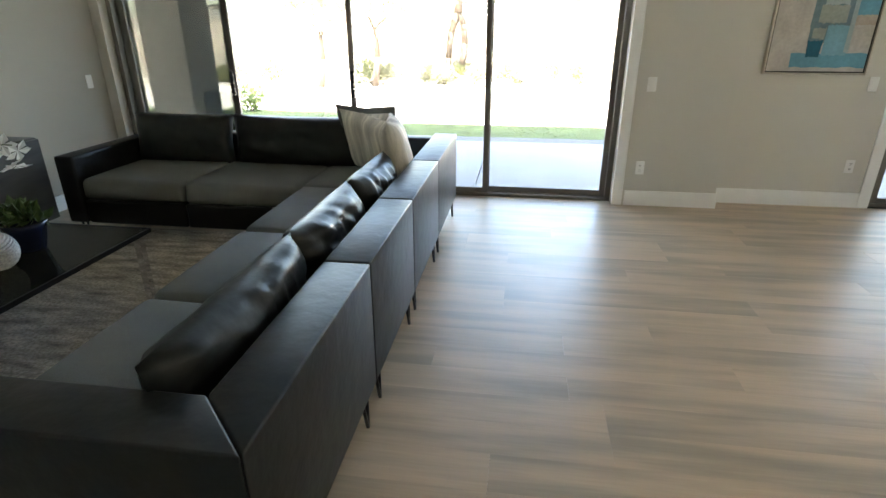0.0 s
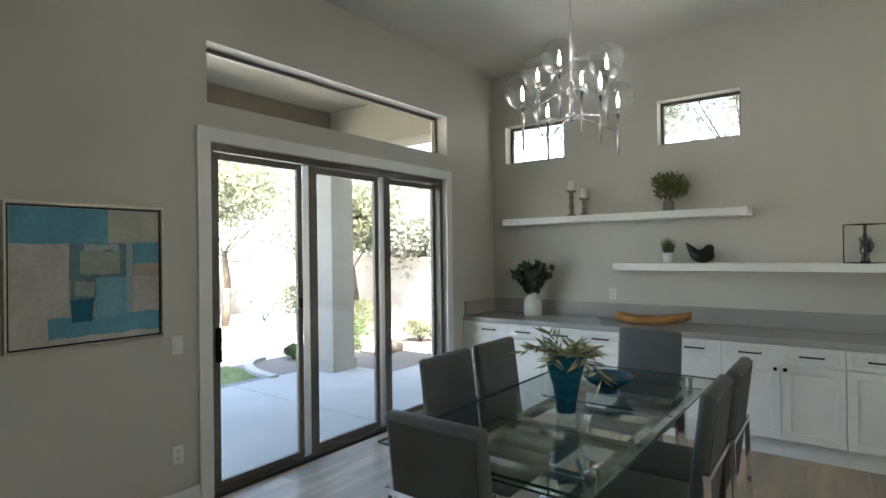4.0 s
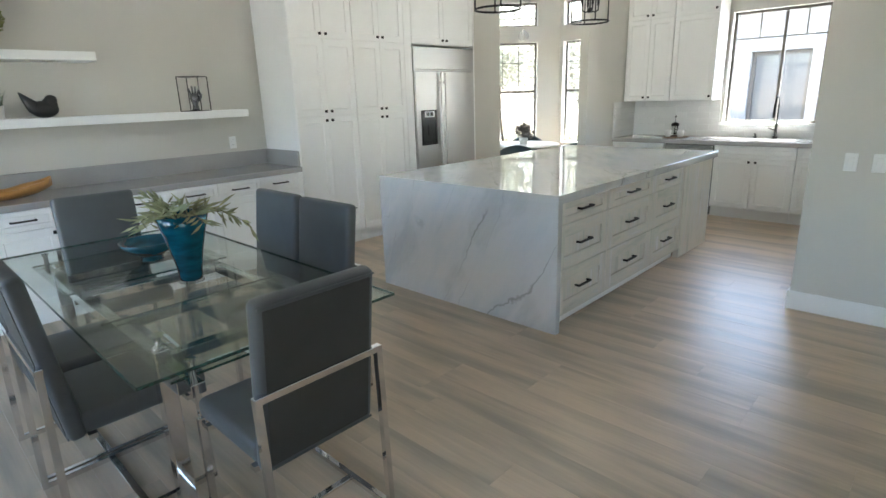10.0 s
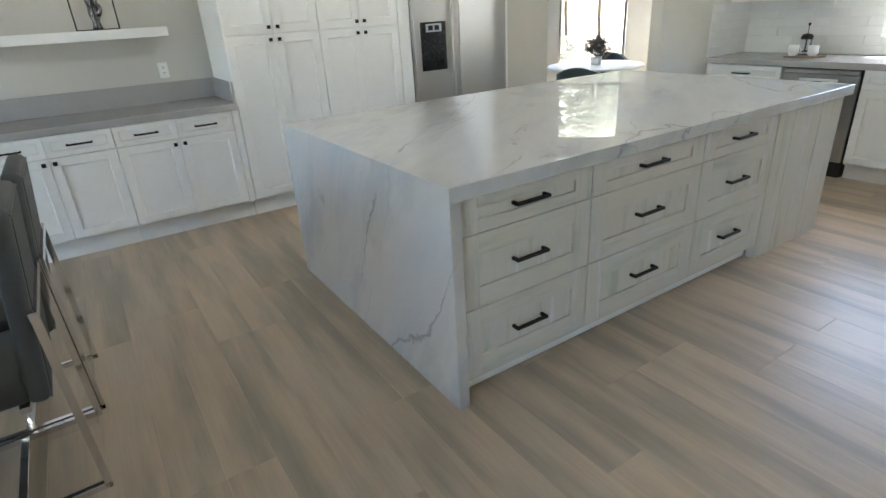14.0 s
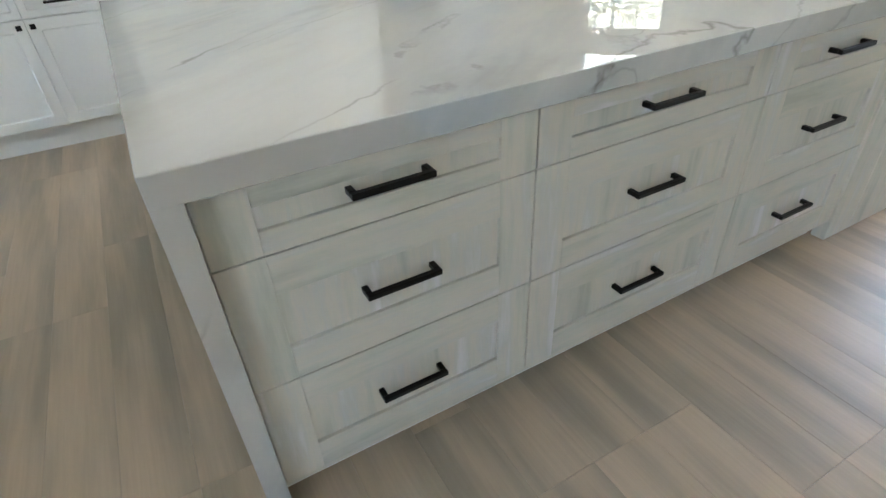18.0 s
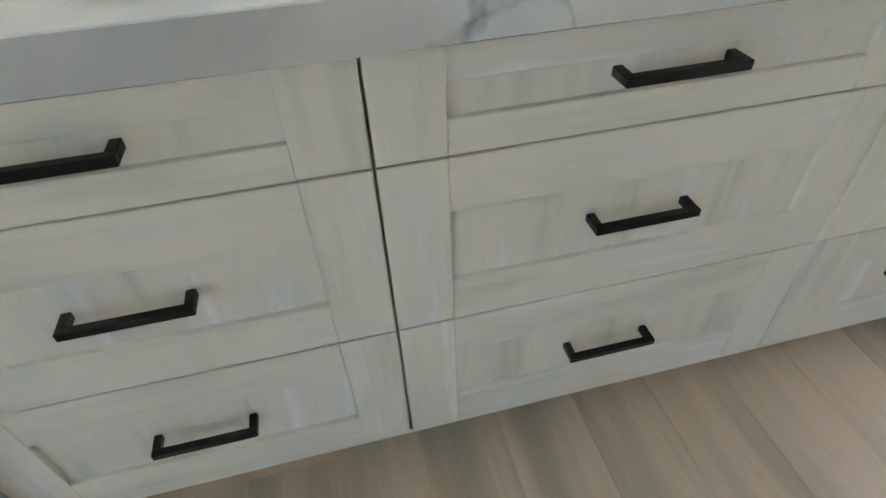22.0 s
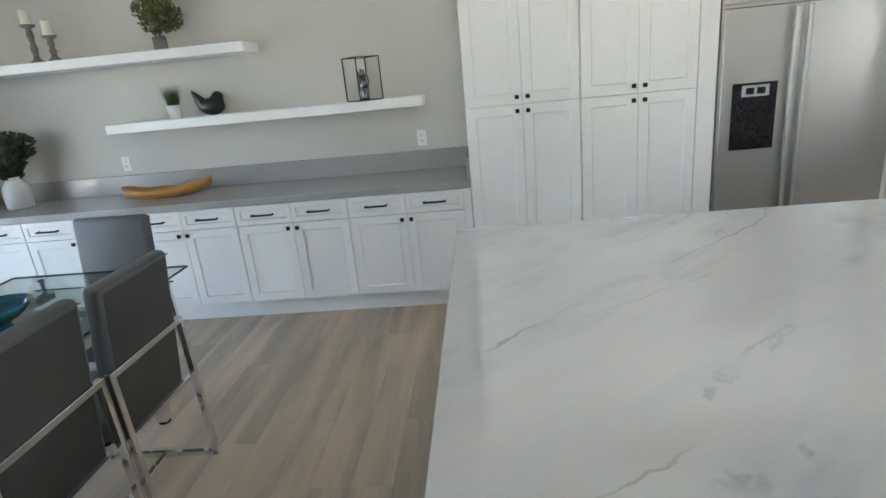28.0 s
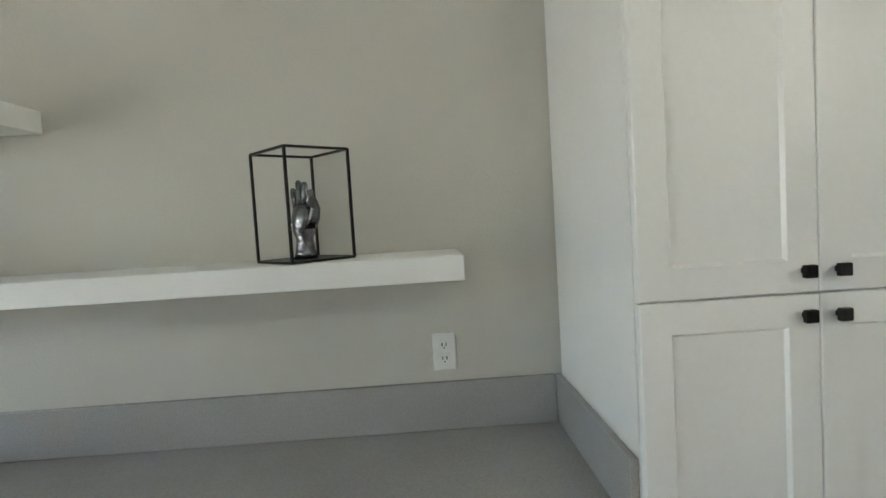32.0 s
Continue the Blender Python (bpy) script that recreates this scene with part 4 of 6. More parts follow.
# upper cabinets
def upper(x0, x1, doors):
    c = thing("upper_cabinet", "white shaker wall cabinet stacked in two rows beside the window", "cabinet", group="kitchen wall cabinets")
    part("carcass", boxes((x0 + 0.001, x1 - 0.001, KS + 0.002, KS + 0.36, 1.4, 2.885)), CABW, c)
    part("crown", boxes((x0 - 0.012, x1 - 0.001, KS + 0.002, KS + 0.395, 2.886, 2.925), (x0 - 0.03, x1 - 0.001, KS + 0.002, KS + 0.415, 2.925, 2.965), bev=0.003), CABW, c)
    w = (x1 - x0) / doors - 0.004
    for z, h in ((1.405, 1.03), (2.439, 0.44)):
        for k in range(doors):
            d = part("door", shaker(w, h), CABW, c, at=pose(x1 - 0.003 - k * (w + 0.003), KS + 0.36, z, 0, 0, 180))
            hx = ((w - 0.035) if (doors == 1 or k == 0) else 0.035)
            part("knob", knob(), BLACK, d, at=pose(hx, -0.02, 0.045))
upper(4.21, 4.84, 2)
upper(3.67, 4.207, 1)
# subway tiles
TILE = material("white_glazed_tile", (0.74, 0.74, 0.72), 0.16, var=0.03, rand=0.03, bump=0.05, bump_scale=14)
GROUT = material("pale_grout", (0.64, 0.64, 0.62), 0.9, fine=0.05)
bs = thing("tile_backsplash", "white glazed subway tile backsplash in running bond", "backsplash", kind="structure")
part("grout_bed", boxes((2.03, 4.846, KS, KS + 0.004, 0.921, 1.072), (3.66, 4.846, KS, KS + 0.004, 1.072, 1.398), (2.03, 2.58, KS, KS + 0.004, 1.072, 1.398), (4.846, 4.85, KS + 0.004, KF + 0.02, 0.921, 1.398)), GROUT, bs)
tiles = {}
def tile(w, h, m):
    key = (round(w, 3), round(h, 3))
    if key not in tiles:
        tiles[key] = mesh_of("tile", boxes((0, w, -0.0075, 0, 0, h), bev=0.0015), TILE)
    part("tile", tiles[key], TILE, bs, at=m)
TW, TH = 0.3, 0.0765
for r in range(6):
    z = 0.923 + r * (TH + 0.0025)
    shift = 0.15 if r % 2 else 0.0
    x = 4.84
    first = TW - shift
    low = z + TH < 1.075
    for hi_x, lo_x in (((4.84, 2.04),) if low else ((4.84, 3.662), (2.578, 2.04))):
        x = hi_x
        while x > lo_x + 0.02:
            w = min(first if x == 4.84 else TW, x - lo_x)
            tile(w - 0.003, TH, pose(x, KS + 0.004, z, 0, 0, 180))
            x -= w
    y = KS + 0.012
    first = shift if shift else TW
    while y < KF:
        w = min(first if y == KS + 0.012 else TW, KF + 0.02 - y)
        if w > 0.03:
            tile(w - 0.003, TH, pose(4.846, y + w - 0.003, z, 0, 0, -90))
        y += w
# coffee set on a board
tray = thing("wooden_serving_board", "round wooden board under the coffee set", "tray", pose(4.12, KS + 0.3, 0.92))
part("board", turned([(0.16, 0), (0.165, 0.006), (0.16, 0.016)], 28), material("dark_acacia", (0.16, 0.1, 0.055), 0.5, var=0.3, scale=(20, 4, 20), fine=0.15), tray)
pr = thing("french_press", "glass french press with black lid", "coffee press", pose(4.14, KS + 0.27, 0.936))
part("jug", turned([(0.045, 0.01), (0.048, 0.05), (0.046, 0.14)], 20), BULB_GLASS, pr)
part("coffee_grounds", turned([(0.04, 0.012), (0.04, 0.03), (0.008, 0.034), (0.006, 0.14)], 20), DARK, pr)
part("base_ring", turned([(0.05, 0), (0.05, 0.02), (0.047, 0.025)], 20), CHROME, pr)
part("lid", turned([(0.05, 0.135), (0.051, 0.15), (0.04, 0.172), (0.012, 0.18), (0.003, 0.182), (0.003, 0.245), (0.011, 0.25), (0.012, 0.262), (0.004, 0.27)], 20), BLACK, pr)
b = bmesh.new()
for p, q in (((0, -0.046, 0.14), (0, -0.085, 0.13)), ((0, -0.085, 0.13), (0, -0.085, 0.05)), ((0, -0.085, 0.05), (0, -0.046, 0.03))):
    rod(b, p, q, 0.006, 8)
part("handle", b, BLACK, pr)
for dx, dy in ((-0.09, 0.06), (0.07, 0.07)):
    mug = thing("coffee_mug", "white ceramic coffee mug on the board", "mug", pose(4.12 + dx, KS + 0.3 + dy, 0.936), group="mugs")
    part("cup", turned([(0.032, 0), (0.042, 0.02), (0.042, 0.085), (0.038, 0.085), (0.036, 0.02)], 20), CERAMIC, mug)
    b = bmesh.new()
    pts = [Vector((-0.042 - 0.025 * math.sin(math.pi * k / 6), 0, 0.02 + 0.05 * k / 6)) for k in range(7)]
    for p, q in zip(pts, pts[1:]):
        rod(b, p, q, 0.005, 6)
    part("handle", b, CERAMIC, mug)


# ---- dining table and chairs ----
TX0, TX1, TY0, TY1, TZ = 2.95, 5.13, 2.435, 3.468, 0.76
tb = thing("dining_table", "rectangular glass dining table on a chrome extension frame", "dining table")
top_glass = part("tabletop", boxes((TX0, TX1, TY0, TY1, TZ - 0.012, TZ), bev=0.002), TABLE_GLASS, tb, "clear tempered glass top")
top_glass.visible_shadow = False
part("glass_edge", boxes((TX0 - 0.001, TX0 + 0.002, TY0, TY1, TZ - 0.0115, TZ - 0.0005), (TX1 - 0.002, TX1 + 0.001, TY0, TY1, TZ - 0.0115, TZ - 0.0005), (TX0, TX1, TY0 - 0.001, TY0 + 0.002, TZ - 0.0115, TZ - 0.0005), (TX0, TX1, TY1 - 0.002, TY1 + 0.001, TZ - 0.0115, TZ - 0.0005)), EDGE_GLASS, tb)
LX, LY = (3.34, 4.82), (2.59, 3.27)
for x in LX:
    for y in LY:
        part("leg", boxes((x - 0.03, x + 0.03, y - 0.03, y + 0.03, FL + 0.012, 0.69), bev=0.004), CHROME, tb)
        part("foot", turned([(0.032, 0), (0.032, 0.012), (0.02, 0.014)], 16), DARK, tb, at=pose(x, y, FL))
        part("glass_pad", turned([(0.028, 0.69), (0.028, 0.7), (0.012, 0.704), (0.012, 0.742), (0.028, 0.7475)], 16), CHROME, tb, at=pose(x, y, 0))
for y in LY:
    part("side_rail", boxes((LX[0] + 0.03, LX[1] - 0.03, y - 0.025, y + 0.025, 0.62, 0.67), bev=0.003), CHROME, tb)
    for x0, x1, px in ((3.01, LX[0] - 0.03, 3.045), (LX[1] + 0.03, 5.12, 5.085)):
        part("rail_end", boxes((x0, x1, y - 0.025, y + 0.025, 0.625, 0.665), bev=0.003), CHROME, tb)
        part("glass_pad", turned([(0.012, 0.665), (0.012, 0.735), (0.019, 0.74), (0.019, 0.7475)], 16), CHROME, tb, at=pose(px, y, 0))
for x in (3.34, 3.83, 4.33, 4.82):
    part("cross_rail", boxes((x - 0.025, x + 0.025, LY[0] + 0.026, LY[1] - 0.026, 0.625, 0.665), bev=0.003), CHROME, tb)
for x0, x1 in ((3.05, 3.8), (4.36, 5.1)):
    g = part("extension_leaf", boxes((x0, x1, 2.52, 3.34, 0.676, 0.686)), TABLE_GLASS, tb, "lower sliding glass leaf")
    g.visible_shadow = False
    for x in (x0, x1 - 0.001):
        part("leaf_edge", boxes((x - 0.001, x + 0.002, 2.52, 3.34, 0.677, 0.6855)), EDGE_GLASS, tb)

ch = thing("dining_chair", "grey upholstered dining chair on a chrome flat-bar frame", "chair", group="chairs round the table")
def puffed(w, d, h, bev):
    bm = bmesh.new()
    box(bm, -w / 2, w / 2, -d / 2, d / 2, 0, h, bev, 3)
    return bm
part("seat", puffed(0.46, 0.47, 0.085, 0.028), GREYLEATHER, ch, at=pose(0, 0.02, 0.395), smooth=True)
# rear covers are panels of their own, toned darker for the shade behind the backs
SHADED_BACK = material("shade_toned_back_leather", (0.058, 0.056, 0.05), 0.5, spec=0.35, var=0.1, scale=(6, 6, 6), bump=0.15, bump_scale=300)
for z0, z1 in ((0.03, 0.283), (0.291, 0.592)):
    part("back_cover", boxes((-0.205, 0.205, -0.0355, -0.031, z0, z1), bev=0.002), SHADED_BACK, ch, "grey rear cover, darkened for the shade behind it", at=pose(0, -0.225, 0.385, 7.5))
part("backrest", puffed(0.46, 0.065, 0.62, 0.024), GREYLEATHER, ch, at=pose(0, -0.225, 0.385, 7.5), smooth=True)
for z in (0.015, 0.6):
    part("piping", boxes((-0.222, 0.222, -0.036, -0.03, z, z + 0.005)), GREYLEATHER, ch, at=pose(0, -0.225, 0.385, 7.5))
for s in (-1, 1):
    x = s * 0.243
    b = bmesh.new(); bar(b, (x, -0.318, 0.0), (x, -0.3, 0.69), 0.024, 0.024); part("rear_leg", b, CHROME, ch)
    b = bmesh.new(); bar(b, (x, 0.21, 0.0), (x, 0.2, 0.42), 0.024, 0.024); part("front_leg", b, CHROME, ch)
    part("floor_runner", boxes((x - 0.012, x + 0.012, -0.33, 0.225, 0.0, 0.024), bev=0.002), CHROME, ch)
part("back_bar", boxes((-0.254, 0.254, -0.313, -0.286, 0.668, 0.693), bev=0.002), CHROME, ch)
part("floor_bar", boxes((-0.236, 0.236, -0.07, -0.04, 0.0, 0.014), bev=0.002), CHROME, ch)
for y in (-0.2, 0.16):
    part("seat_bar", boxes((-0.236, 0.236, y, y + 0.03, 0.375, 0.395)), CHROME, ch)
SPOTS = [(3.035, 2.962, -90), (3.7, 3.325, 180), (4.225, 3.32, 180), (3.765, 2.485, 1), (4.29, 2.475, 0.5), (4.99, 2.935, 87)]
TALLER = Matrix.Diagonal((1, 1, 1.03, 1))
ch.matrix_basis = pose(SPOTS[0][0], SPOTS[0][1], FL, 0, 0, SPOTS[0][2]) @ TALLER
for x, y, r in SPOTS[1:]:
    copy_thing(ch, pose(x, y, FL, 0, 0, r) @ TALLER)

vz = thing("blue_vase", "tall teal blue glass vase with olive branches on the dining table", "vase", pose(3.835, 2.93, TZ))
part("vase_body", turned([(0.05, 0.012), (0.052, 0.03), (0.056, 0.07), (0.073, 0.16), (0.1, 0.265), (0.116, 0.325), (0.111, 0.326), (0.094, 0.255), (0.067, 0.15), (0.05, 0.05)], 32), TEAL, vz, smooth=True)
part("foot", turned([(0.056, 0), (0.057, 0.006), (0.051, 0.0115)], 28), BULB_GLASS, vz, "clear glass foot", smooth=True)
lv, st = spray(10, 0.25, 0.105, seed=11, droop=0.6, lean=1.25, width=0.06, leaves=8)
part("leaves", lv, LEAF_PALE, vz, "pale olive leaves", at=pose(0, 0, 0.265))
part("stems", st, TWIG, vz, at=pose(0, 0, 0.265))
bw = thing("blue_bowl", "shallow teal blue glass bowl on the dining table", "bowl", pose(4.4, 2.91, TZ))
part("bowl_body", turned([(0.06, 0), (0.05, 0.012), (0.07, 0.03), (0.12, 0.06), (0.155, 0.105), (0.15, 0.105), (0.11, 0.06), (0.05, 0.03)], 28), TEAL, bw, smooth=True)

# ---- things on the dining wall ----
ve = thing("white_bottle_vase", "white ceramic bottle vase with eucalyptus on the grey worktop", "vase", pose(6.5, 4.53, 0.92))
part("vase_body", turned([(0.085, 0), (0.095, 0.01), (0.097, 0.12), (0.09, 0.17), (0.055, 0.215), (0.048, 0.235), (0.052, 0.25), (0.044, 0.25), (0.04, 0.235)], 28), CERAMIC, ve, smooth=True)
lv, st = spray(26, 0.37, 0.08, seed=9, droop=0.16, lean=0.72, width=0.42, leaves=9)
part("leaves", lv, LEAF_DARK, ve, "dark round eucalyptus leaves", at=pose(0, 0, 0.2))
part("stems", st, TWIG, ve, at=pose(0, 0, 0.2))

def trough():
    """A carved boat-shaped bowl along y with upturned ends."""
    bm = bmesh.new()
    n_, rows_ = 17, []
    for k in range(n_):
        u = -1 + 2 * k / (n_ - 1)
        half = 0.095 * (1 - abs(u) ** 2.6) ** 0.6 + 0.012
        lift = 0.03 * abs(u) ** 3 + 0.035 * max(0.0, -u) ** 2.2
        rim = 0.072 + 0.02 * abs(u) ** 2 + 0.006 * math.sin(9 * u)
        prof = [(-half, rim), (-half * 0.8, rim * 0.4), (-half * 0.35, 0), (half * 0.35, 0), (half * 0.8, rim * 0.4), (half, rim), (half * 0.78, rim), (half * 0.52, rim * 0.55), (0, 0.022), (-half * 0.52, rim * 0.55), (-half * 0.78, rim)]
        rows_.append([bm.verts.new((x, u * 0.34, z + lift * (1 if z < 0.07 else 0.7))) for x, z in prof])
    for a, b2 in zip(rows_, rows_[1:]):
        for q in range(len(a)):
            bm.faces.new((a[q], a[(q + 1) % len(a)], b2[(q + 1) % len(a)], b2[q]))
    bm.faces.new(rows_[0])
    bm.faces.new(rows_[-1][::-1])
    bmesh.ops.recalc_face_normals(bm, faces=bm.faces)
    return bm
solid("wooden_dough_bowl", trough(), WOODBOWL, "long carved wooden dough bowl on the grey worktop", "bowl", m=pose(6.44, 3.225, 0.92, 0, 0, 10), smooth=True)

for y, h in ((4.1, 0.28), (3.955, 0.19)):
    cs = thing("candle_holder", "grey weathered wooden candlestick with a white pillar candle", "candlestick", pose(6.6, y, 1.993), group="candle holders")
    part("stick", turned([(0.045, 0), (0.045, 0.02), (0.025, 0.035), (0.018, 0.06), (0.028, h * 0.4), (0.016, h * 0.55), (0.026, h * 0.72), (0.018, h - 0.03), (0.05, h - 0.012), (0.05, h)], 20), GREYWOOD, cs, smooth=True)
    part("candle", turned([(0.034, h), (0.035, h + 0.005), (0.034, h + 0.1), (0.03, h + 0.104)], 20), WAX, cs)
    b = bmesh.new(); rod(b, (0, 0, h + 0.1), (0, 0.001, h + 0.118), 0.0015, 5); part("wick", b, DARK, cs)

fn = thing("potted_fern", "round green leafy plant in a clear glass pot on the shelf", "plant", pose(6.6, 3.105, 1.993))
part("pot", turned([(0.045, 0), (0.05, 0.005), (0.048, 0.1), (0.044, 0.1), (0.042, 0.012)], 20), material("pale_glass_jar", (0.55, 0.56, 0.54), 0.12, trans=0.55, fine=0.05), fn, "clear glass jar")
part("leaves", leafy(1700, 0.038, 0.178, 0.85, 0.5, up=0.75, seed=5), FERN, fn, at=pose(0, 0, 0.225))
b = bmesh.new()
rn = random.Random(3)
for k in range(26):
    a, o = rn.uniform(0, 6.28), rn.uniform(0.01, 0.04)
    rod(b, (0.02 * math.cos(a), 0.02 * math.sin(a), 0.03), (o * math.cos(a), o * math.sin(a), rn.uniform(0.12, 0.2)), 0.0015, 5)
part("stems", b, TWIG, fn)

gp = thing("potted_grass", "green grass tuft in a small white pot on the shelf", "plant", pose(6.6, 3.115, 1.498))
part("pot", turned([(0.042, 0), (0.047, 0.004), (0.056, 0.1), (0.051, 0.1), (0.045, 0.08)], 20), CERAMIC, gp)
b = bmesh.new()
for k in range(260):
    a, r0, o = rn.uniform(0, 6.28), rn.uniform(0, 0.042), rn.uniform(0.0, 0.07)
    base = Vector((r0 * math.cos(a), r0 * math.sin(a), 0.085))
    tip = Vector(((r0 + o) * math.cos(a), (r0 + o) * math.sin(a), rn.uniform(0.18, 0.265)))
    sd = Vector((-math.sin(a), math.cos(a), 0)) * 0.003
    v = [b.verts.new(p) for p in (base - sd, base + sd, tip)]
    b.faces.new(v)
part("grass_blades", b, LEAF, gp, "bright green blades")

def bird():
    """A stylised bird: a full round body, a pointed raised tail and a small rounded head."""
    bm = bmesh.new()
    def egg(y, z, rx, ry, rz):
        made = bmesh.ops.create_uvsphere(bm, u_segments=24, v_segments=14, radius=1.0)["verts"]
        bmesh.ops.transform(bm, verts=made, matrix=Matrix.Translation((0, y, z)) @ Matrix.Diagonal((rx, ry, rz, 1)))
    egg(0.015, 0.066, 0.058, 0.1, 0.066)
    egg(0.055, 0.095, 0.046, 0.058, 0.06)
    egg(0.07, 0.135, 0.036, 0.044, 0.04)
    last = None
    for k in range(9):
        u = k / 8
        y, z, r = -0.025 - 0.105 * u, 0.068 + 0.13 * u ** 1.2, 0.06 * (1 - u) ** 0.85 + 0.002
        ring = [bm.verts.new((r * 0.8 * math.cos(t_), y + r * math.sin(t_) * 0.95, z + r * math.sin(t_) * 0.45)) for t_ in (2 * math.pi * q / 16 for q in range(16))]
        if last:
            for q in range(16):
                bm.faces.new((last[q], last[(q + 1) % 16], ring[(q + 1) % 16], ring[q]))
        last = ring
    bm.faces.new(last)
    bmesh.ops.recalc_face_normals(bm, faces=bm.faces)
    return bm
solid("bird_figurine", bird(), BIRD, "black glazed stylised bird figurine on the shelf", "figurine", m=pose(6.6, 2.825, 1.497, 0, 0, 180), smooth=True)

cf = thing("wire_cube_sculpture", "silver palm sculpture inside a black wire frame on the shelf", "sculpture", pose(6.6, 1.618, 1.498, 0, 0, 42))
b = bmesh.new()
q, hh = 0.098, 0.31
cor = [(-q, -q), (q, -q), (q, q), (-q, q)]
for (a, c2), (d, e) in zip(cor, cor[1:] + cor[:1]):
    for z in (0.004, hh):
        bar(b, (a, c2, z), (d, e, z), 0.007, 0.007)
    bar(b, (a, c2, 0.004), (a, c2, hh), 0.007, 0.007)
part("wire_frame", b, BLACK, cf)
part("base_plate", boxes((-q, q, -q, q, 0.0, 0.006)), BLACK, cf)
def palm_form():
    """An upright open palm with four raised digits, thumb aside, on a flared wrist."""
    bm = bmesh.new()
    def blob(pts, seg=10):
        rr = []
        for x, z, rx, ry in pts:
            rr.append([bm.verts.new((x + rx * math.cos(a), ry * math.sin(a), z)) for a in (2 * math.pi * k / seg for k in range(seg))])
        for a, b2 in zip(rr, rr[1:]):
            for k in range(seg):
                bm.faces.new((a[k], a[(k + 1) % seg], b2[(k + 1) % seg], b2[k]))
        bm.faces.new(rr[0][::-1])
        bm.faces.new(rr[-1])
    blob([(0, 0, 0.034, 0.028), (0, 0.02, 0.028, 0.023), (0, 0.055, 0.022, 0.019), (0.0, 0.08, 0.032, 0.026), (0, 0.11, 0.039, 0.026), (0, 0.138, 0.038, 0.019), (0, 0.155, 0.03, 0.012)])
    for x, z1, lean_ in ((-0.028, 0.205, -0.012), (-0.009, 0.225, -0.003), (0.011, 0.218, 0.004), (0.029, 0.195, 0.012)):
        blob([(x, 0.14, 0.0085, 0.0085), (x + lean_ * 0.5, (0.14 + z1) / 2, 0.0085, 0.008), (x + lean_, z1 - 0.006, 0.0075, 0.007), (x + lean_, z1, 0.003, 0.003)])
    blob([(0.026, 0.085, 0.016, 0.016), (0.046, 0.11, 0.013, 0.014), (0.056, 0.14, 0.011, 0.012), (0.046, 0.168, 0.009, 0.01), (0.034, 0.178, 0.004, 0.005)])
    bmesh.ops.recalc_face_normals(bm, faces=bm.faces)
    return bm
part("palm_sculpture", palm_form(), SILVER, cf, "cast silver palm on a flared wrist", smooth=True, at=pose(0, 0, 0.006, 0, 0, 183) @ Matrix.Diagonal((1.12, 1.25, 1.0, 1)))

# painting
pt = thing("abstract_painting", "framed abstract painting of blue and cream blocks", "painting", pose(2.375, NB, 1.13))
part("frame", framed(0.805, 0.8, 0.014, 0.045, -0.023), material("champagne_frame", (0.5, 0.46, 0.38), 0.35, metal=0.5, fine=0.1), pt)
part("shadow_gap", framed(0.776, 0.771, 0.01, 0.03, -0.018), BLACK, pt, at=pose(0, 0, 0.0145))
def oil(name, color):
    return material(name, color, 0.7, var=0.16, scale=(7, 7, 4), fine=0.08, fine_scale=45, bump=0.25, bump_scale=70)
CREAM_OIL, GREY_CREAM, MID_BLUE, PALE_BLUE = oil("cream_oil", (0.5, 0.475, 0.44)), oil("greenish_cream_oil", (0.44, 0.45, 0.38)), oil("mid_blue_oil", (0.13, 0.33, 0.45)), oil("pale_blue_oil", (0.2, 0.4, 0.5))
SLATE_OIL, GREIGE_OIL, DEEP_TEAL, MIST_OIL, CLAY_OIL = oil("slate_oil", (0.15, 0.23, 0.26)), oil("greige_oil", (0.33, 0.36, 0.32)), oil("deep_teal_oil", (0.012, 0.13, 0.2)), oil("mist_oil", (0.36, 0.44, 0.45)), oil("clay_oil", (0.43, 0.37, 0.31))
part("canvas", boxes((-0.378, 0.378, -0.03, -0.004, 0.025, 0.775)), CREAM_OIL, pt)
def stroke(u0, u1, v0, v1, mat, lift):
    """A brushed block of paint; u runs from left to right, v from top to bottom of the canvas."""
    bm = bmesh.new()
    rn2 = random.Random(int(u0 * 100) + int(v0 * 50))
    n_, y = 11, -0.0304 - lift
    x0, x1, z0, z1 = -0.376 + 0.752 * u0, -0.376 + 0.752 * u1, 0.773 - 0.746 * v1, 0.773 - 0.746 * v0
    jit = lambda edge: 0 if edge else rn2.uniform(-0.006, 0.006)
    lo = [bm.verts.new((x0 + (x1 - x0) * i / n_ + (jit(u0 == 0) if i == 0 else jit(u1 == 1) if i == n_ else 0), y, z0 + jit(v1 == 1))) for i in range(n_ + 1)]
    hi = [bm.verts.new((x0 + (x1 - x0) * i / n_ + (jit(u0 == 0) if i == 0 else jit(u1 == 1) if i == n_ else 0), y, z1 + jit(v0 == 0))) for i in range(n_ + 1)]
    for i in range(n_):
        bm.faces.new((lo[i], lo[i + 1], hi[i + 1], hi[i]))
    part("paint_patch", bm, mat, pt)
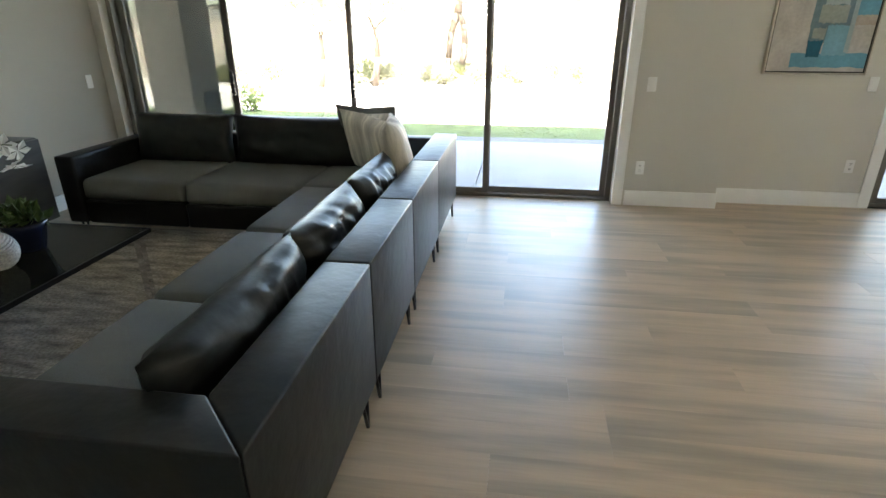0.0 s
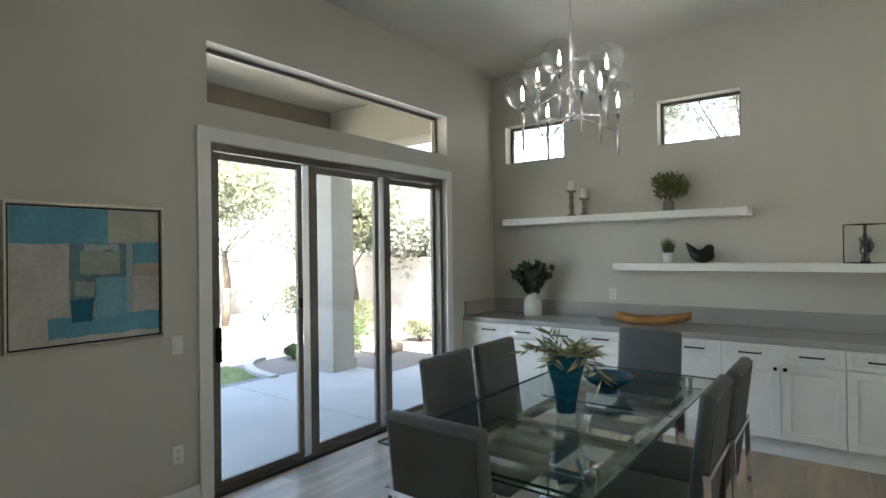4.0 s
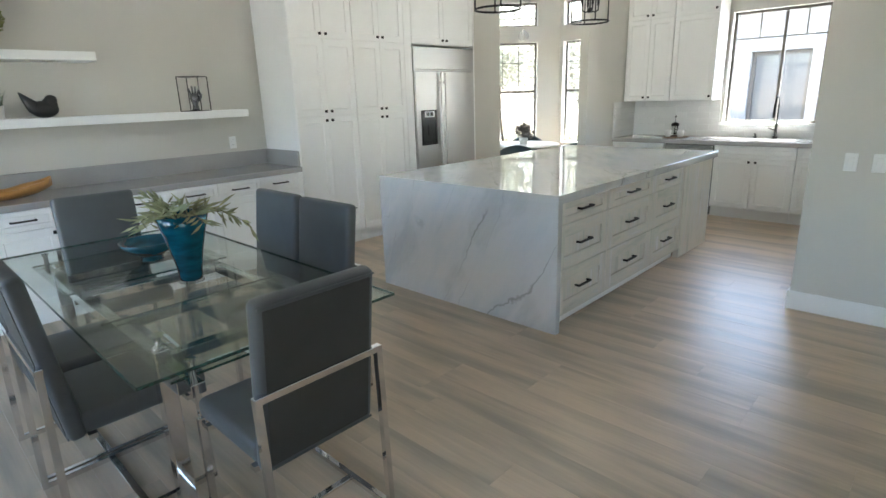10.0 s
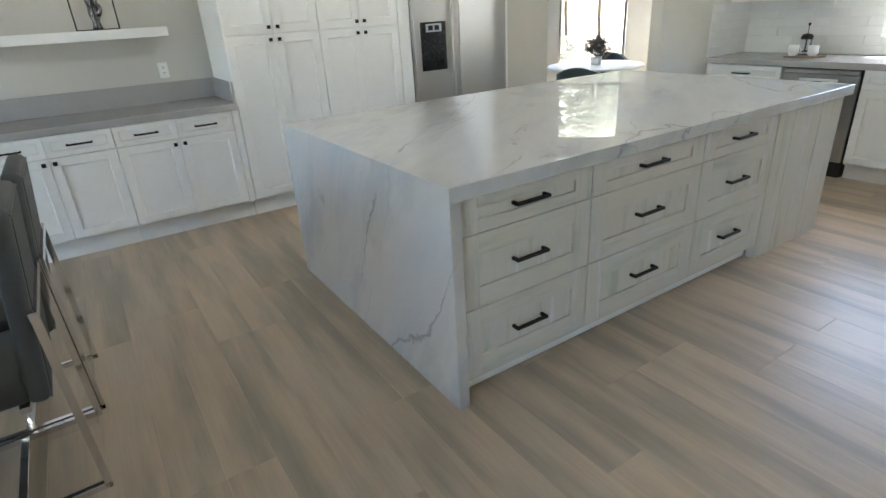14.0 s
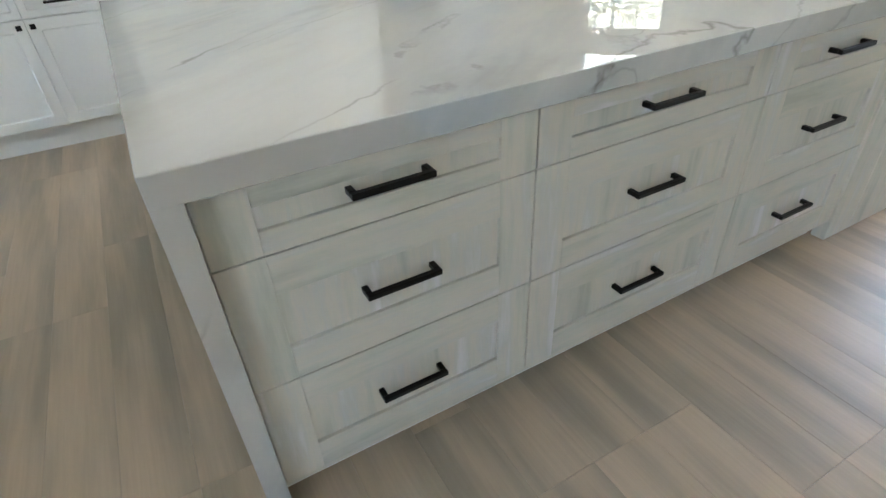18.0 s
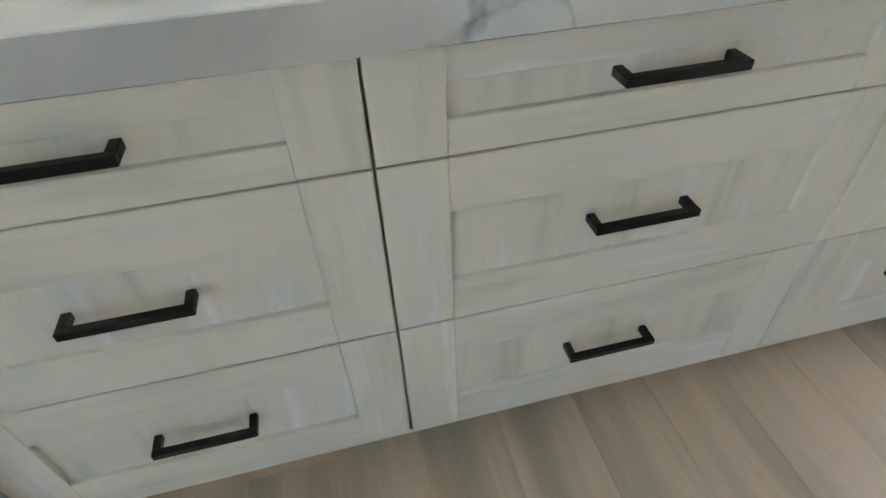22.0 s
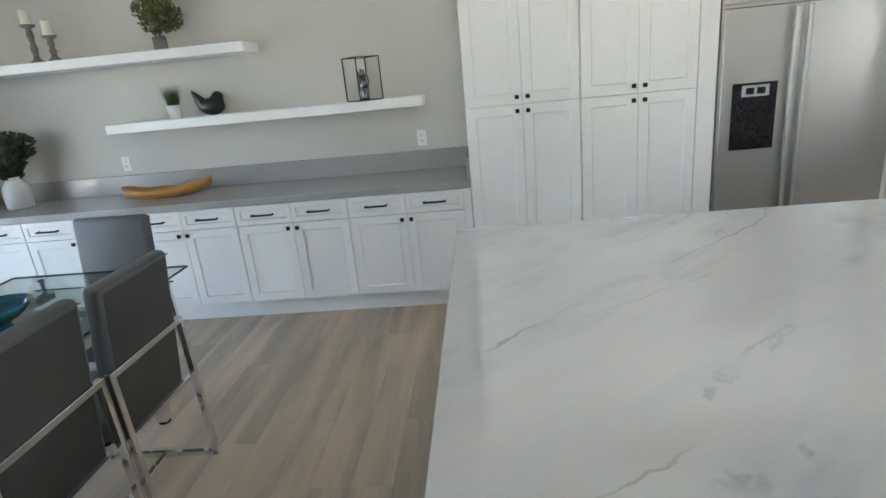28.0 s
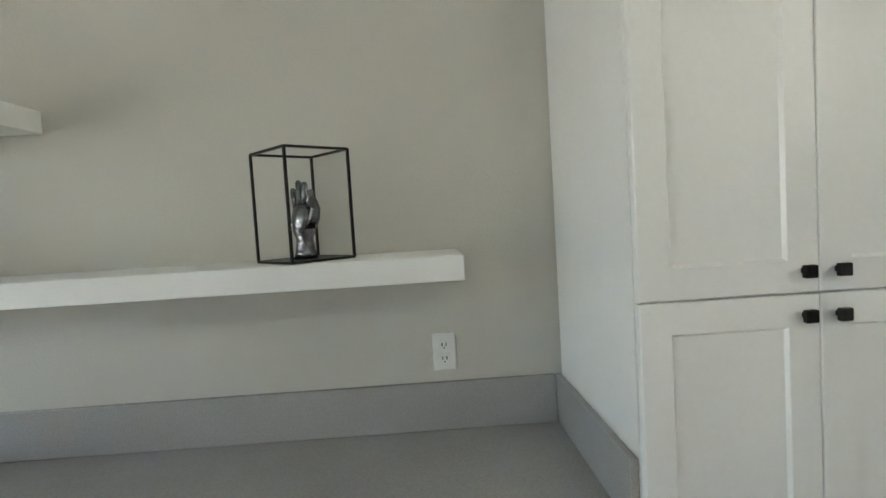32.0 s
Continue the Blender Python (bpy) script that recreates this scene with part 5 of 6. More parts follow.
for k, st_ in enumerate(((0, 0.62, 0, 0.265, MID_BLUE), (0.62, 1, 0, 0.26, GREY_CREAM), (0.76, 1, 0.25, 0.43, MID_BLUE), (0.78, 1, 0.42, 0.52, CLAY_OIL), (0.22, 1, 0.81, 0.96, MID_BLUE),
                         (0.36, 0.79, 0.26, 0.54, SLATE_OIL), (0.36, 0.55, 0.5, 0.7, SLATE_OIL), (0.43, 0.7, 0.32, 0.5, GREIGE_OIL), (0.4, 0.52, 0.55, 0.66, GREIGE_OIL), (0.53, 0.77, 0.52, 0.83, PALE_BLUE),
                         (0.75, 0.79, 0.25, 0.8, MIST_OIL), (0.365, 0.51, 0.68, 0.85, DEEP_TEAL), (0.455, 0.69, 0.265, 0.315, MIST_OIL))):
    stroke(*st_, 0.0006 * k)

# ---- chandelier ----
cd = thing("chandelier", "polished chrome chandelier with eight clear glass globes", "chandelier", pose(4.02, 2.955, 2.385))
b = bmesh.new(); rod(b, (0, 0, 0.0), (0, 0, CH - 2.385 - 0.03), 0.008, 10); part("stem", b, CHROME, cd)
part("canopy", turned([(0.065, CH - 2.415), (0.065, CH - 2.39), (0.05, CH - 2.385)], 20), CHROME, cd)
for z, r in ((0.0, 0.03), (0.15, 0.028)):
    part("hub", turned([(r * 0.6, z - 0.026), (r, z - 0.018), (r, z + 0.018), (r * 0.6, z + 0.026)], 20), CHROME, cd)
b = bmesh.new(); rod(b, (0, 0, 0.02), (0, 0, 0.2), 0.013, 14); part("column", b, CHROME, cd)
for off_, rad, zb in ((232.5, 0.3, 0.0), (186.0, 0.2, 0.16)):
    for k in range(4):
        a = radians(off_ + 90 * k)
        cx, cy = math.cos(a), math.sin(a)
        x, y = rad * cx, rad * cy
        b = bmesh.new()
        pts = [Vector((cx * rad * u, cy * rad * u, zb + z)) for u, z in ((0.06, 0.0), (0.3, -0.006), (0.55, -0.026), (0.8, -0.048), (1.0, -0.062))]
        for p, q2 in zip(pts, pts[1:]):
            rod(b, p, q2, 0.0055, 8)
        arm = part("arm", b, CHROME, cd)
        b = bmesh.new(); rod(b, (x, y, zb - 0.2), (x, y, zb + 0.042), 0.0065, 10, 0.0095)
        part("rod", b, CHROME, arm)
        gl = part("globe", turned([(0.02, -0.091)] + [(0.097 * math.cos(t_), 0.097 * math.sin(t_)) for t_ in (math.pi * (-0.4 + 0.8 * q / 12) for q in range(13))], 28), BULB_GLASS, arm, "clear glass globe", smooth=True, at=pose(x, y, zb + 0.125))
        gl.visible_shadow = False
        part("bulb", turned([(0.006, -0.045), (0.007, -0.026), (0.009, -0.008), (0.0065, 0.006), (0.002, 0.013)], 12), SOFT_BULB, arm, "lit filament bulb", at=pose(x, y, zb + 0.125), smooth=True)
        part("socket", turned([(0.017, -0.09), (0.017, -0.05)], 12), CHROME, arm, at=pose(x, y, zb + 0.125))

# ---- lantern pendants over the island ----
def lantern(x, y):
    ln = thing("lantern_pendant", "black cage lantern pendant with four candle lamps over the island", "pendant lamp", pose(x, y, 2.175), group="island pendants")
    for nm, z in (("bottom_ring", 0.0), ("top_ring", 0.5)):
        b = bmesh.new()
        for k in range(28):
            a0, a1 = 2 * math.pi * k / 28, 2 * math.pi * (k + 1) / 28
            rod(b, (0.17 * math.cos(a0), 0.17 * math.sin(a0), z), (0.17 * math.cos(a1), 0.17 * math.sin(a1), z), 0.008, 6)
        part(nm, b, BLACK, ln)
    for k in range(4):
        a = math.pi / 4 + k * math.pi / 2
        cx, cy = math.cos(a), math.sin(a)
        b = bmesh.new()
        pts = [Vector((0.17 * cx, 0.17 * cy, 0)), Vector((0.17 * cx, 0.17 * cy, 0.5)), Vector((0.13 * cx, 0.13 * cy, 0.6)), Vector((0.05 * cx, 0.05 * cy, 0.65)), Vector((0, 0, 0.66))]
        for p, q2 in zip(pts, pts[1:]):
            rod(b, p, q2, 0.006, 6)
        part("cage_bar", b, BLACK, ln)
        b = bmesh.new()
        pts = [Vector((0, 0, 0.1)), Vector((0.04 * cx, 0.04 * cy, 0.085)), Vector((0.075 * cx, 0.075 * cy, 0.1)), Vector((0.075 * cx, 0.075 * cy, 0.14))]
        for p, q2 in zip(pts, pts[1:]):
            rod(b, p, q2, 0.006, 6)
        arm = part("candle_arm", b, BLACK, ln)
        b = bmesh.new(); rod(b, (0.075 * cx, 0.075 * cy, 0.14), (0.075 * cx, 0.075 * cy, 0.24), 0.011, 10)
        part("candle_sleeve", b, BLACK, arm)
        part("bulb", turned([(0.008, 0), (0.012, 0.018), (0.0135, 0.034), (0.009, 0.056), (0.002, 0.075)], 12), BULB, arm, "lit flame bulb", at=pose(0.075 * cx, 0.075 * cy, 0.24), smooth=True)
    b = bmesh.new(); rod(b, (0, 0, 0.09), (0, 0, CH - 2.175 - 0.02), 0.007, 8)
    rod(b, (0, 0, 0.08), (0, 0, 0.12), 0.022, 12)
    part("stem", b, BLACK, ln)
    part("canopy", turned([(0.06, CH - 2.175 - 0.03), (0.06, CH - 2.175 - 0.001)], 20), BLACK, ln)
    return ln
lantern(3.97, 0.38)
lantern(3.97, -1.0)

# ceiling vent
cv = thing("ceiling_vent", "white louvred air vent in the ceiling", "vent", pose(4.74, 3.82, CH))
part("frame", boxes((-0.26, 0.26, -0.16, -0.12, -0.015, 0), (-0.26, 0.26, 0.12, 0.16, -0.015, 0), (-0.26, -0.22, -0.12, 0.12, -0.015, 0), (0.22, 0.26, -0.12, 0.12, -0.015, 0), bev=0.003), TRIM, cv)
part("backing", boxes((-0.22, 0.22, -0.12, 0.12, -0.004, 0)), GAP, cv)
for k in range(9):
    part("slat", boxes((-0.218, 0.218, -0.012, 0.012, -0.001, 0.001)), TRIM, cv, at=pose(0, -0.105 + k * 0.026, -0.011, 35))


# ---- living room ----
sf = thing("sectional_sofa", "black leather L-shaped sectional sofa with charcoal seat cushions", "sofa")
SX, SZ = -0.565, 0.68
BD = 0.185
def cushion(x0, x1, y0, y1, z0, z1, bev=0.05, seg=4, puff=0.0, seed=0):
    bm = bmesh.new()
    box(bm, x0, x1, y0, y1, z0, z1, bev, seg)
    if puff:
        bmesh.ops.subdivide_edges(bm, edges=bm.edges[:], cuts=1, use_grid_fill=True)
        cx, cy, cz = (x0 + x1) / 2, (y0 + y1) / 2, (z0 + z1) / 2
        for v in bm.verts:
            d = Vector(((v.co.x - cx) / (x1 - x0), (v.co.y - cy) / (y1 - y0), (v.co.z - cz) / (z1 - z0))) * 2
            w = noise.noise(v.co * 6 + Vector((seed, 0, 0))) * puff * 0.5
            v.co += Vector((d.x * (1 - d.y ** 2) * (1 - d.z ** 2), d.y * (1 - d.x ** 2) * (1 - d.z ** 2), d.z * (1 - d.x ** 2) * (1 - d.y ** 2))) * puff + Vector((w, w, w))
    return bm
def pillow(w, h, t, seed, corner=0.1, crease=0.0, n_=12):
    bm = bmesh.new()
    def surf(s):
        g = []
        for i in range(n_ + 1):
            row = []
            for j in range(n_ + 1):
                u, v = -1 + 2 * i / n_, -1 + 2 * j / n_
                bulge = ((1 - u ** 4) * (1 - v ** 4)) ** 0.6
                pinch = 1 - corner * (1 - abs(u)) * abs(v) ** 3 - corner * (1 - abs(v)) * abs(u) ** 3
                fold = crease * (abs(noise.noise(Vector((u * 3.1 * w / 0.5, v * 1.6 + u, seed + s)))) - 0.25) * bulge
                row.append(bm.verts.new((u * w / 2 * pinch, s * (t / 2 * bulge + fold + 0.012 * noise.noise(Vector((u * 2, v * 2, seed)))*bulge), v * h / 2 * pinch)))
            g.append(row)
        return g
    f1, f2 = surf(1), surf(-1)
    for g, flip in ((f1, 0), (f2, 1)):
        for i in range(n_):
            for j in range(n_):
                q = (g[i][j], g[i + 1][j], g[i + 1][j + 1], g[i][j + 1])
                bm.faces.new(q[::-1] if flip else q)
    bmesh.ops.remove_doubles(bm, verts=bm.verts, dist=0.001)
    return bm
YS = [0.78, 1.79, 2.62, 3.5, 4.5]
def prism(pts, z0, z1, bev):
    """An upright block over a four-sided plan with softened edges."""
    bm = bmesh.new()
    lo, hi = [bm.verts.new((x, y, z0)) for x, y in pts], [bm.verts.new((x, y, z1)) for x, y in pts]
    for q in range(4):
        bm.faces.new((lo[q], lo[(q + 1) % 4], hi[(q + 1) % 4], hi[q]))
    bm.faces.new(lo[::-1])
    bm.faces.new(hi)
    bmesh.ops.recalc_face_normals(bm, faces=bm.faces)
    bmesh.ops.bevel(bm, geom=bm.edges[:], offset=bev, segments=3, affect="EDGES", profile=0.5)
    return bm
for k, (a, b_) in enumerate(zip(YS, YS[1:])):
    near_y = 0.965 if k == 0 else a + 0.004
    part("back_panel", prism([(SX, a + (0.0 if k == 0 else 0.004)), (SX, b_ - 0.004), (SX - BD, b_ - 0.004), (SX - BD, near_y)], 0.14, SZ, 0.008), BLACKLEATHER, sf, smooth=True)
    part("base", boxes((-1.55, SX - BD - 0.002, a + (0.19 if k == 0 else 0.004), b_ - 0.004, 0.14, 0.3), bev=0.01), BLACKLEATHER, sf)
part("arm", prism([(-1.55, 0.778), (SX - 0.002, 0.778), (SX - BD - 0.002, 0.963), (-1.55, 0.963)], 0.14, SZ, 0.008), BLACKLEATHER, sf, smooth=True)
for a, b_ in ((0.945, 1.8), (1.81, 2.64), (2.65, 3.52)):
    part("seat_cushion", cushion(-1.56, -0.92, a, b_, 0.302, 0.46, 0.04, 3, 0.02, a), SEATFAB, sf, "charcoal fabric seat cushion", smooth=True)
for a, b_, ln in ((0.95, 1.86, 4), (1.86, 2.66, -3), (2.66, 3.4, 2)):
    part("back_cushion", pillow(b_ - a + 0.02, 0.37, 0.21, a, 0.05, 0.05, 26), BLACKLEATHER, sf, "creased black leather back cushion", smooth=True, at=pose(-0.885, (a + b_) / 2, 0.575, ln - 12, 0, 90))
# wing along the sliding doors
for a, b_ in ((-3.27, -2.45), (-2.45, -1.56), (-1.56, SX - 0.142)):
    part("back_panel", boxes((a + 0.004, b_ - 0.004, 4.36, 4.5, 0.14, SZ - 0.02), bev=0.018, seg=3), BLACKLEATHER, sf, smooth=True)
    part("base", boxes((a + 0.004, min(b_, -1.56) - 0.004 if a < -1.6 else b_ - 0.004, 3.46 if a < -1.6 else 3.52, 4.355, 0.12, 0.3), bev=0.01), BLACKLEATHER, sf)
part("arm", boxes((-3.43, -3.275, 3.45, 4.5, 0.12, 0.63), bev=0.018, seg=3), BLACKLEATHER, sf, smooth=True)
for a, b_ in ((-3.265, -2.45), (-2.44, -1.58)):
    part("seat_cushion", cushion(a, b_, 3.46, 4.2, 0.302, 0.46, 0.04, 3, 0.02, a), SEATFAB, sf, "charcoal fabric seat cushion", smooth=True)
part("corner_cushion", cushion(-1.57, -0.92, 3.53, 4.2, 0.302, 0.46, 0.04, 3, 0.02, 5), SEATFAB, sf, smooth=True)
for a, b_ in ((-3.28, -2.42), (-2.39, -1.22)):
    part("back_cushion", pillow(b_ - a + 0.03, 0.42, 0.24, a, 0.04, 0.04, 22), BLACKLEATHER, sf, "creased black leather back cushion", smooth=True, at=pose((a + b_) / 2, 4.22, 0.63, -8, 0, 0))
for x, y in ((SX - 0.035, 0.86), (SX - 0.035, 1.7), (SX - 0.035, 1.9), (SX - 0.035, 2.55), (SX - 0.035, 2.72), (SX - 0.035, 3.42), (SX - 0.035, 3.6), (SX - 0.035, 4.42), (-3.4, 3.55), (-3.4, 4.42), (-1.45, 0.9)):
    b = bmesh.new(); rod(b, (x + 0.012, y, FL), (x, y + 0.045, 0.145), 0.008, 8); rod(b, (x + 0.012, y, FL), (x, y - 0.03, 0.145), 0.008, 8); box(b, x - 0.012, x + 0.012, y - 0.045, y + 0.06, 0.132, 0.141)
    part("leg", b, BLACK, sf, "black metal hairpin foot")
stripe = material("cream_striped_cloth", (0.72, 0.69, 0.62), 0.85, var=0.35, scale=(22, 2, 2), fine=0.15, fine_scale=200, bump=0.2)
for k, (x, y, z, rx, rz, mt) in enumerate(((-1.16, 4.02, 0.69, 16, -22, stripe), (-1.0, 3.78, 0.68, 14, -50, stripe), (-1.24, 4.2, 0.7, 10, -6, SEATFAB), (-0.86, 3.6, 0.7, 14, -80, stripe))):
    solid("throw_pillow", pillow(0.5, 0.5, 0.17, k), mt, "cream and grey striped throw pillow on the sofa" if mt is stripe else "dark grey throw pillow on the sofa", "pillow", m=pose(x, y, z, rx, 0, rz), smooth=True, group="throw pillows")
rug_m = material("tan_grey_rug", (0.4, 0.36, 0.3), 0.95, var=0.5, scale=(4, 14, 1), fine=0.35, fine_scale=60, bump=0.5, bump_scale=120)
solid("area_rug", boxes((-3.85, -0.75, 0.3, 3.75, FL, FL + 0.012), bev=0.004), rug_m, "tan and grey feather-pattern area rug", "rug")
ct = thing("coffee_table", "rectangular dark glass coffee table with chrome frame", "coffee table", pose(-2.75, 2.1, 0.012))
smoked = glass_material("smoked_glass", (0.3, 0.31, 0.31))
g = part("tabletop", boxes((-0.6, 0.6, -0.85, 0.57, 0.395, 0.408), bev=0.002), smoked, ct, "smoked glass top")
part("rim", boxes((0.592, 0.604, -0.85, 0.57, 0.385, 0.41), (-0.604, -0.592, -0.85, 0.57, 0.385, 0.41), (-0.592, 0.592, 0.56, 0.572, 0.385, 0.41), (-0.592, 0.592, -0.852, -0.84, 0.385, 0.41)), BLACK, ct)
for x in (-0.55, 0.55):
    for y in (-0.8, 0.52):
        part("leg", boxes((x - 0.02, x + 0.02, y - 0.02, y + 0.02, FL, 0.385)), CHROME, ct)
pl = thing("dark_planter", "dark blue planter with leafy green plant on the coffee table", "plant", pose(-2.56, 2.28, 0.42))
part("pot", turned([(0.06, 0), (0.07, 0.01), (0.095, 0.12), (0.11, 0.16), (0.1, 0.16), (0.085, 0.11)], 24), material("navy_glaze", (0.012, 0.018, 0.04), 0.15, var=0.2), pl, smooth=True)
part("leaves", leafy(160, 0.09, 0.12, 0.6, 0.4, up=0.6, seed=12), LEAF, pl, at=pose(0, 0, 0.2))
orb = bmesh.new()
for k in range(13):
    z0, z1 = -0.085 + 0.17 * k / 13, -0.085 + 0.17 * (k + 0.7) / 13
    r_ = math.sqrt(max(0.0004, 0.0085 - ((z0 + z1) / 2) ** 2))
    bmesh.ops.create_cone(orb, cap_ends=True, segments=24, radius1=r_, radius2=r_ * 0.98, depth=z1 - z0, matrix=Matrix.Translation((0, 0, (z0 + z1) / 2 + 0.09)))
solid("ribbed_orb", orb, material("pale_rope", (0.5, 0.48, 0.44), 0.6, fine=0.3, fine_scale=90), "pale ribbed decorative orb on the coffee table", "ornament", m=pose(-2.5, 2.07, 0.425, 18, 0, 0))
oc = thing("white_orchid", "white orchid flowers in a dark pot on the coffee table", "plant", pose(-2.72, 2.2, 0.42))
part("pot", turned([(0.05, 0), (0.065, 0.12), (0.058, 0.12)], 18), material("slate_pot", (0.04, 0.045, 0.05), 0.4, fine=0.1), oc)
b = bmesh.new()
PT = [(0.0, 0, 0.1), (0.02, 0.01, 0.3), (0.05, 0.03, 0.48), (0.12, 0.07, 0.56), (0.2, 0.11, 0.55)]
for p, q2 in zip(PT, PT[1:]):
    rod(b, p, q2, 0.003, 6)
part("stem", b, LEAF, oc)
WPET = material("white_petal", (0.8, 0.8, 0.78), 0.6, fine=0.04)
for k, (x, y, z) in enumerate(((0.1, 0.05, 0.56), (0.16, 0.09, 0.55), (0.21, 0.12, 0.52), (0.14, 0.05, 0.5), (0.2, 0.07, 0.46), (0.08, 0.1, 0.5), (0.16, 0.14, 0.44))):
    b = bmesh.new()
    for q2 in range(5):
        a = 2 * math.pi * q2 / 5
        v = [b.verts.new(Vector(c_) * 1.5) for c_ in ((0, 0, 0), (0.03 * math.cos(a - 0.5), -0.006, 0.03 * math.sin(a - 0.5)), (0.045 * math.cos(a), -0.002, 0.045 * math.sin(a)), (0.03 * math.cos(a + 0.5), -0.006, 0.03 * math.sin(a + 0.5)))]
        b.faces.new(v)
    part("blossom", b, WPET, oc, "white blossom", at=pose(x, y, z, 15 * k, 0, 30 + 25 * k))
lc = thing("low_media_cabinet", "low dark grey wooden cabinet against the west wall", "cabinet")
part("carcass", boxes((WW + 0.02, WW + 0.45, 1.18, 3.58, 0.1, 0.74), bev=0.006), material("dark_grey_wood", (0.07, 0.068, 0.062), 0.45, var=0.2, scale=(20, 3, 20)), lc)
for k in range(3):
    part("door", boxes((WW + 0.45, WW + 0.468, 1.19 + 0.8 * k, 1.98 + 0.8 * k, 0.11, 0.73), bev=0.003), material("dark_grey_wood_front", (0.075, 0.072, 0.066), 0.42, var=0.2, scale=(20, 3, 20)), lc)
part("plinth", boxes((WW + 0.05, WW + 0.4, 1.23, 3.53, FL, 0.1)), GAP, lc)

# ---- breakfast nook ----
nt_ = thing("round_nook_table", "round white pedestal table in the breakfast nook", "table", pose(6.75, -3.9, FL))
part("tabletop", turned([(0.6, 0.72), (0.62, 0.73), (0.61, 0.75)], 40), TRIM, nt_)
part("pedestal", turned([(0.28, 0), (0.26, 0.02), (0.06, 0.08), (0.045, 0.4), (0.07, 0.66), (0.2, 0.72)], 24), TRIM, nt_, smooth=True)
NOOKF = material("slate_blue_fabric", (0.045, 0.065, 0.075), 0.8, fine=0.2, fine_scale=200)
def tub(m):
    c = thing("nook_chair", "slate blue upholstered tub chair at the nook table", "chair", m, group="nook chairs")
    part("seat", puffed(0.5, 0.48, 0.1, 0.035), NOOKF, c, at=pose(0, 0.02, 0.4), smooth=True)
    bm = bmesh.new()
    ring_o, ring_i = [], []
    n_ = 14
    for k in range(n_ + 1):
        a = math.pi * (1.0 + k / n_)
        for rad, lst in ((0.29, ring_o), (0.245, ring_i)):
            hgt = 0.82 - 0.1 * abs(math.cos(a)) ** 2
            lst.append([bm.verts.new((rad * math.cos(a), rad * math.sin(a) * 0.9, z)) for z in (0.42, hgt - 0.02, hgt)])
    for k in range(n_):
        for lst, fl in ((ring_o, 0), (ring_i, 1)):
            for j in (0, 1):
                f = (lst[k][j], lst[k + 1][j], lst[k + 1][j + 1], lst[k][j + 1])
                bm.faces.new(f[::-1] if fl else f).smooth = True
        bm.faces.new((ring_o[k][2], ring_o[k + 1][2], ring_i[k + 1][2], ring_i[k][2]))
        bm.faces.new((ring_o[k][0], ring_i[k][0], ring_i[k + 1][0], ring_o[k + 1][0]))
    for k in (0, n_):
        bm.faces.new([ring_o[k][0], ring_o[k][1], ring_o[k][2], ring_i[k][2], ring_i[k][1], ring_i[k][0]])
    bmesh.ops.recalc_face_normals(bm, faces=bm.faces)
    part("backrest", bm, NOOKF, c)
    for x in (-0.2, 0.2):
        for y in (-0.18, 0.2):
            b = bmesh.new(); rod(b, (x * 1.05, y * 1.05, 0), (x, y, 0.4), 0.012, 8, 0.018); part("leg", b, BLACK, c)
for a in (120, 30, -60, 210):
    tub(pose(6.75 + 0.78 * math.cos(radians(a)), -3.9 + 0.78 * math.sin(radians(a)), FL, 0, 0, a + 90))
np_ = thing("nook_plant", "dark round shrub in a white pot on the nook table", "plant", pose(6.72, -3.88, 0.75 + FL))
part("pot", turned([(0.06, 0), (0.075, 0.1), (0.068, 0.1)], 20), CERAMIC, np_)
part("leaves", leafy(1300, 0.036, 0.17, 1.0, 0.6, seed=21), material("dusky_leaf", (0.17, 0.155, 0.14), 0.6, fine=0.3, fine_scale=40), np_, at=pose(0, 0, 0.23))
nc = thing("nook_chandelier", "clear glass bubble chandelier above the nook table", "chandelier", pose(6.75, -3.9, 0))
b = bmesh.new()
for k, (x, y, z) in enumerate(((0, 0, 2.45), (0.14, 0.05, 2.75), (-0.1, 0.1, 2.95), (0.03, -0.12, 3.15))):
    b = bmesh.new(); rod(b, (x, y, z + 0.08), (x, y, CH - 0.02), 0.003, 6)
    cdk = part("cord", b, CHROME, nc)
    gg = part("globe", turned([(0.02, 0.085)] + [(0.085 * math.cos(t_), 0.085 * math.sin(t_)) for t_ in (math.pi * (0.45 - 0.92 * q / 10) for q in range(11))], 20), BULB_GLASS, cdk, at=pose(x, y, z), smooth=True)
    gg.visible_shadow = False
    part("socket", turned([(0.014, 0.02), (0.014, 0.08)], 10), CHROME, cdk, at=pose(x, y, z))
part("canopy", turned([(0.12, CH - 0.03), (0.12, CH - 0.002)], 20), CHROME, nc)

# ---- outside ----
GRAVEL = material("tan_gravel", (0.5, 0.475, 0.44), 0.95, var=0.15, scale=(0.7, 0.7, 0.7), fine=0.4, fine_scale=28, bump=0.6, bump_scale=40)
SLAB = material("patio_concrete", (0.33, 0.325, 0.315), 0.8, var=0.1, scale=(0.8, 0.8, 0.8), fine=0.08, fine_scale=60, bump=0.1)
GRASS = material("lawn_green", (0.1, 0.125, 0.036), 0.9, var=0.25, fine=0.3, fine_scale=70)
STUCCO = material("pale_stucco", (0.5, 0.48, 0.44), 0.9, var=0.06, bump=0.3, bump_scale=60)
# dark stucco for the long beams: the shade on their faces is in this colour
SHADED_BEAM = material("shaded_beam_stucco", (0.12, 0.098, 0.065), 0.9, var=0.06, bump=0.3, bump_scale=60)
FENCE = material("tan_block_wall", (0.34, 0.295, 0.25), 0.9, var=0.12, bump=0.3)
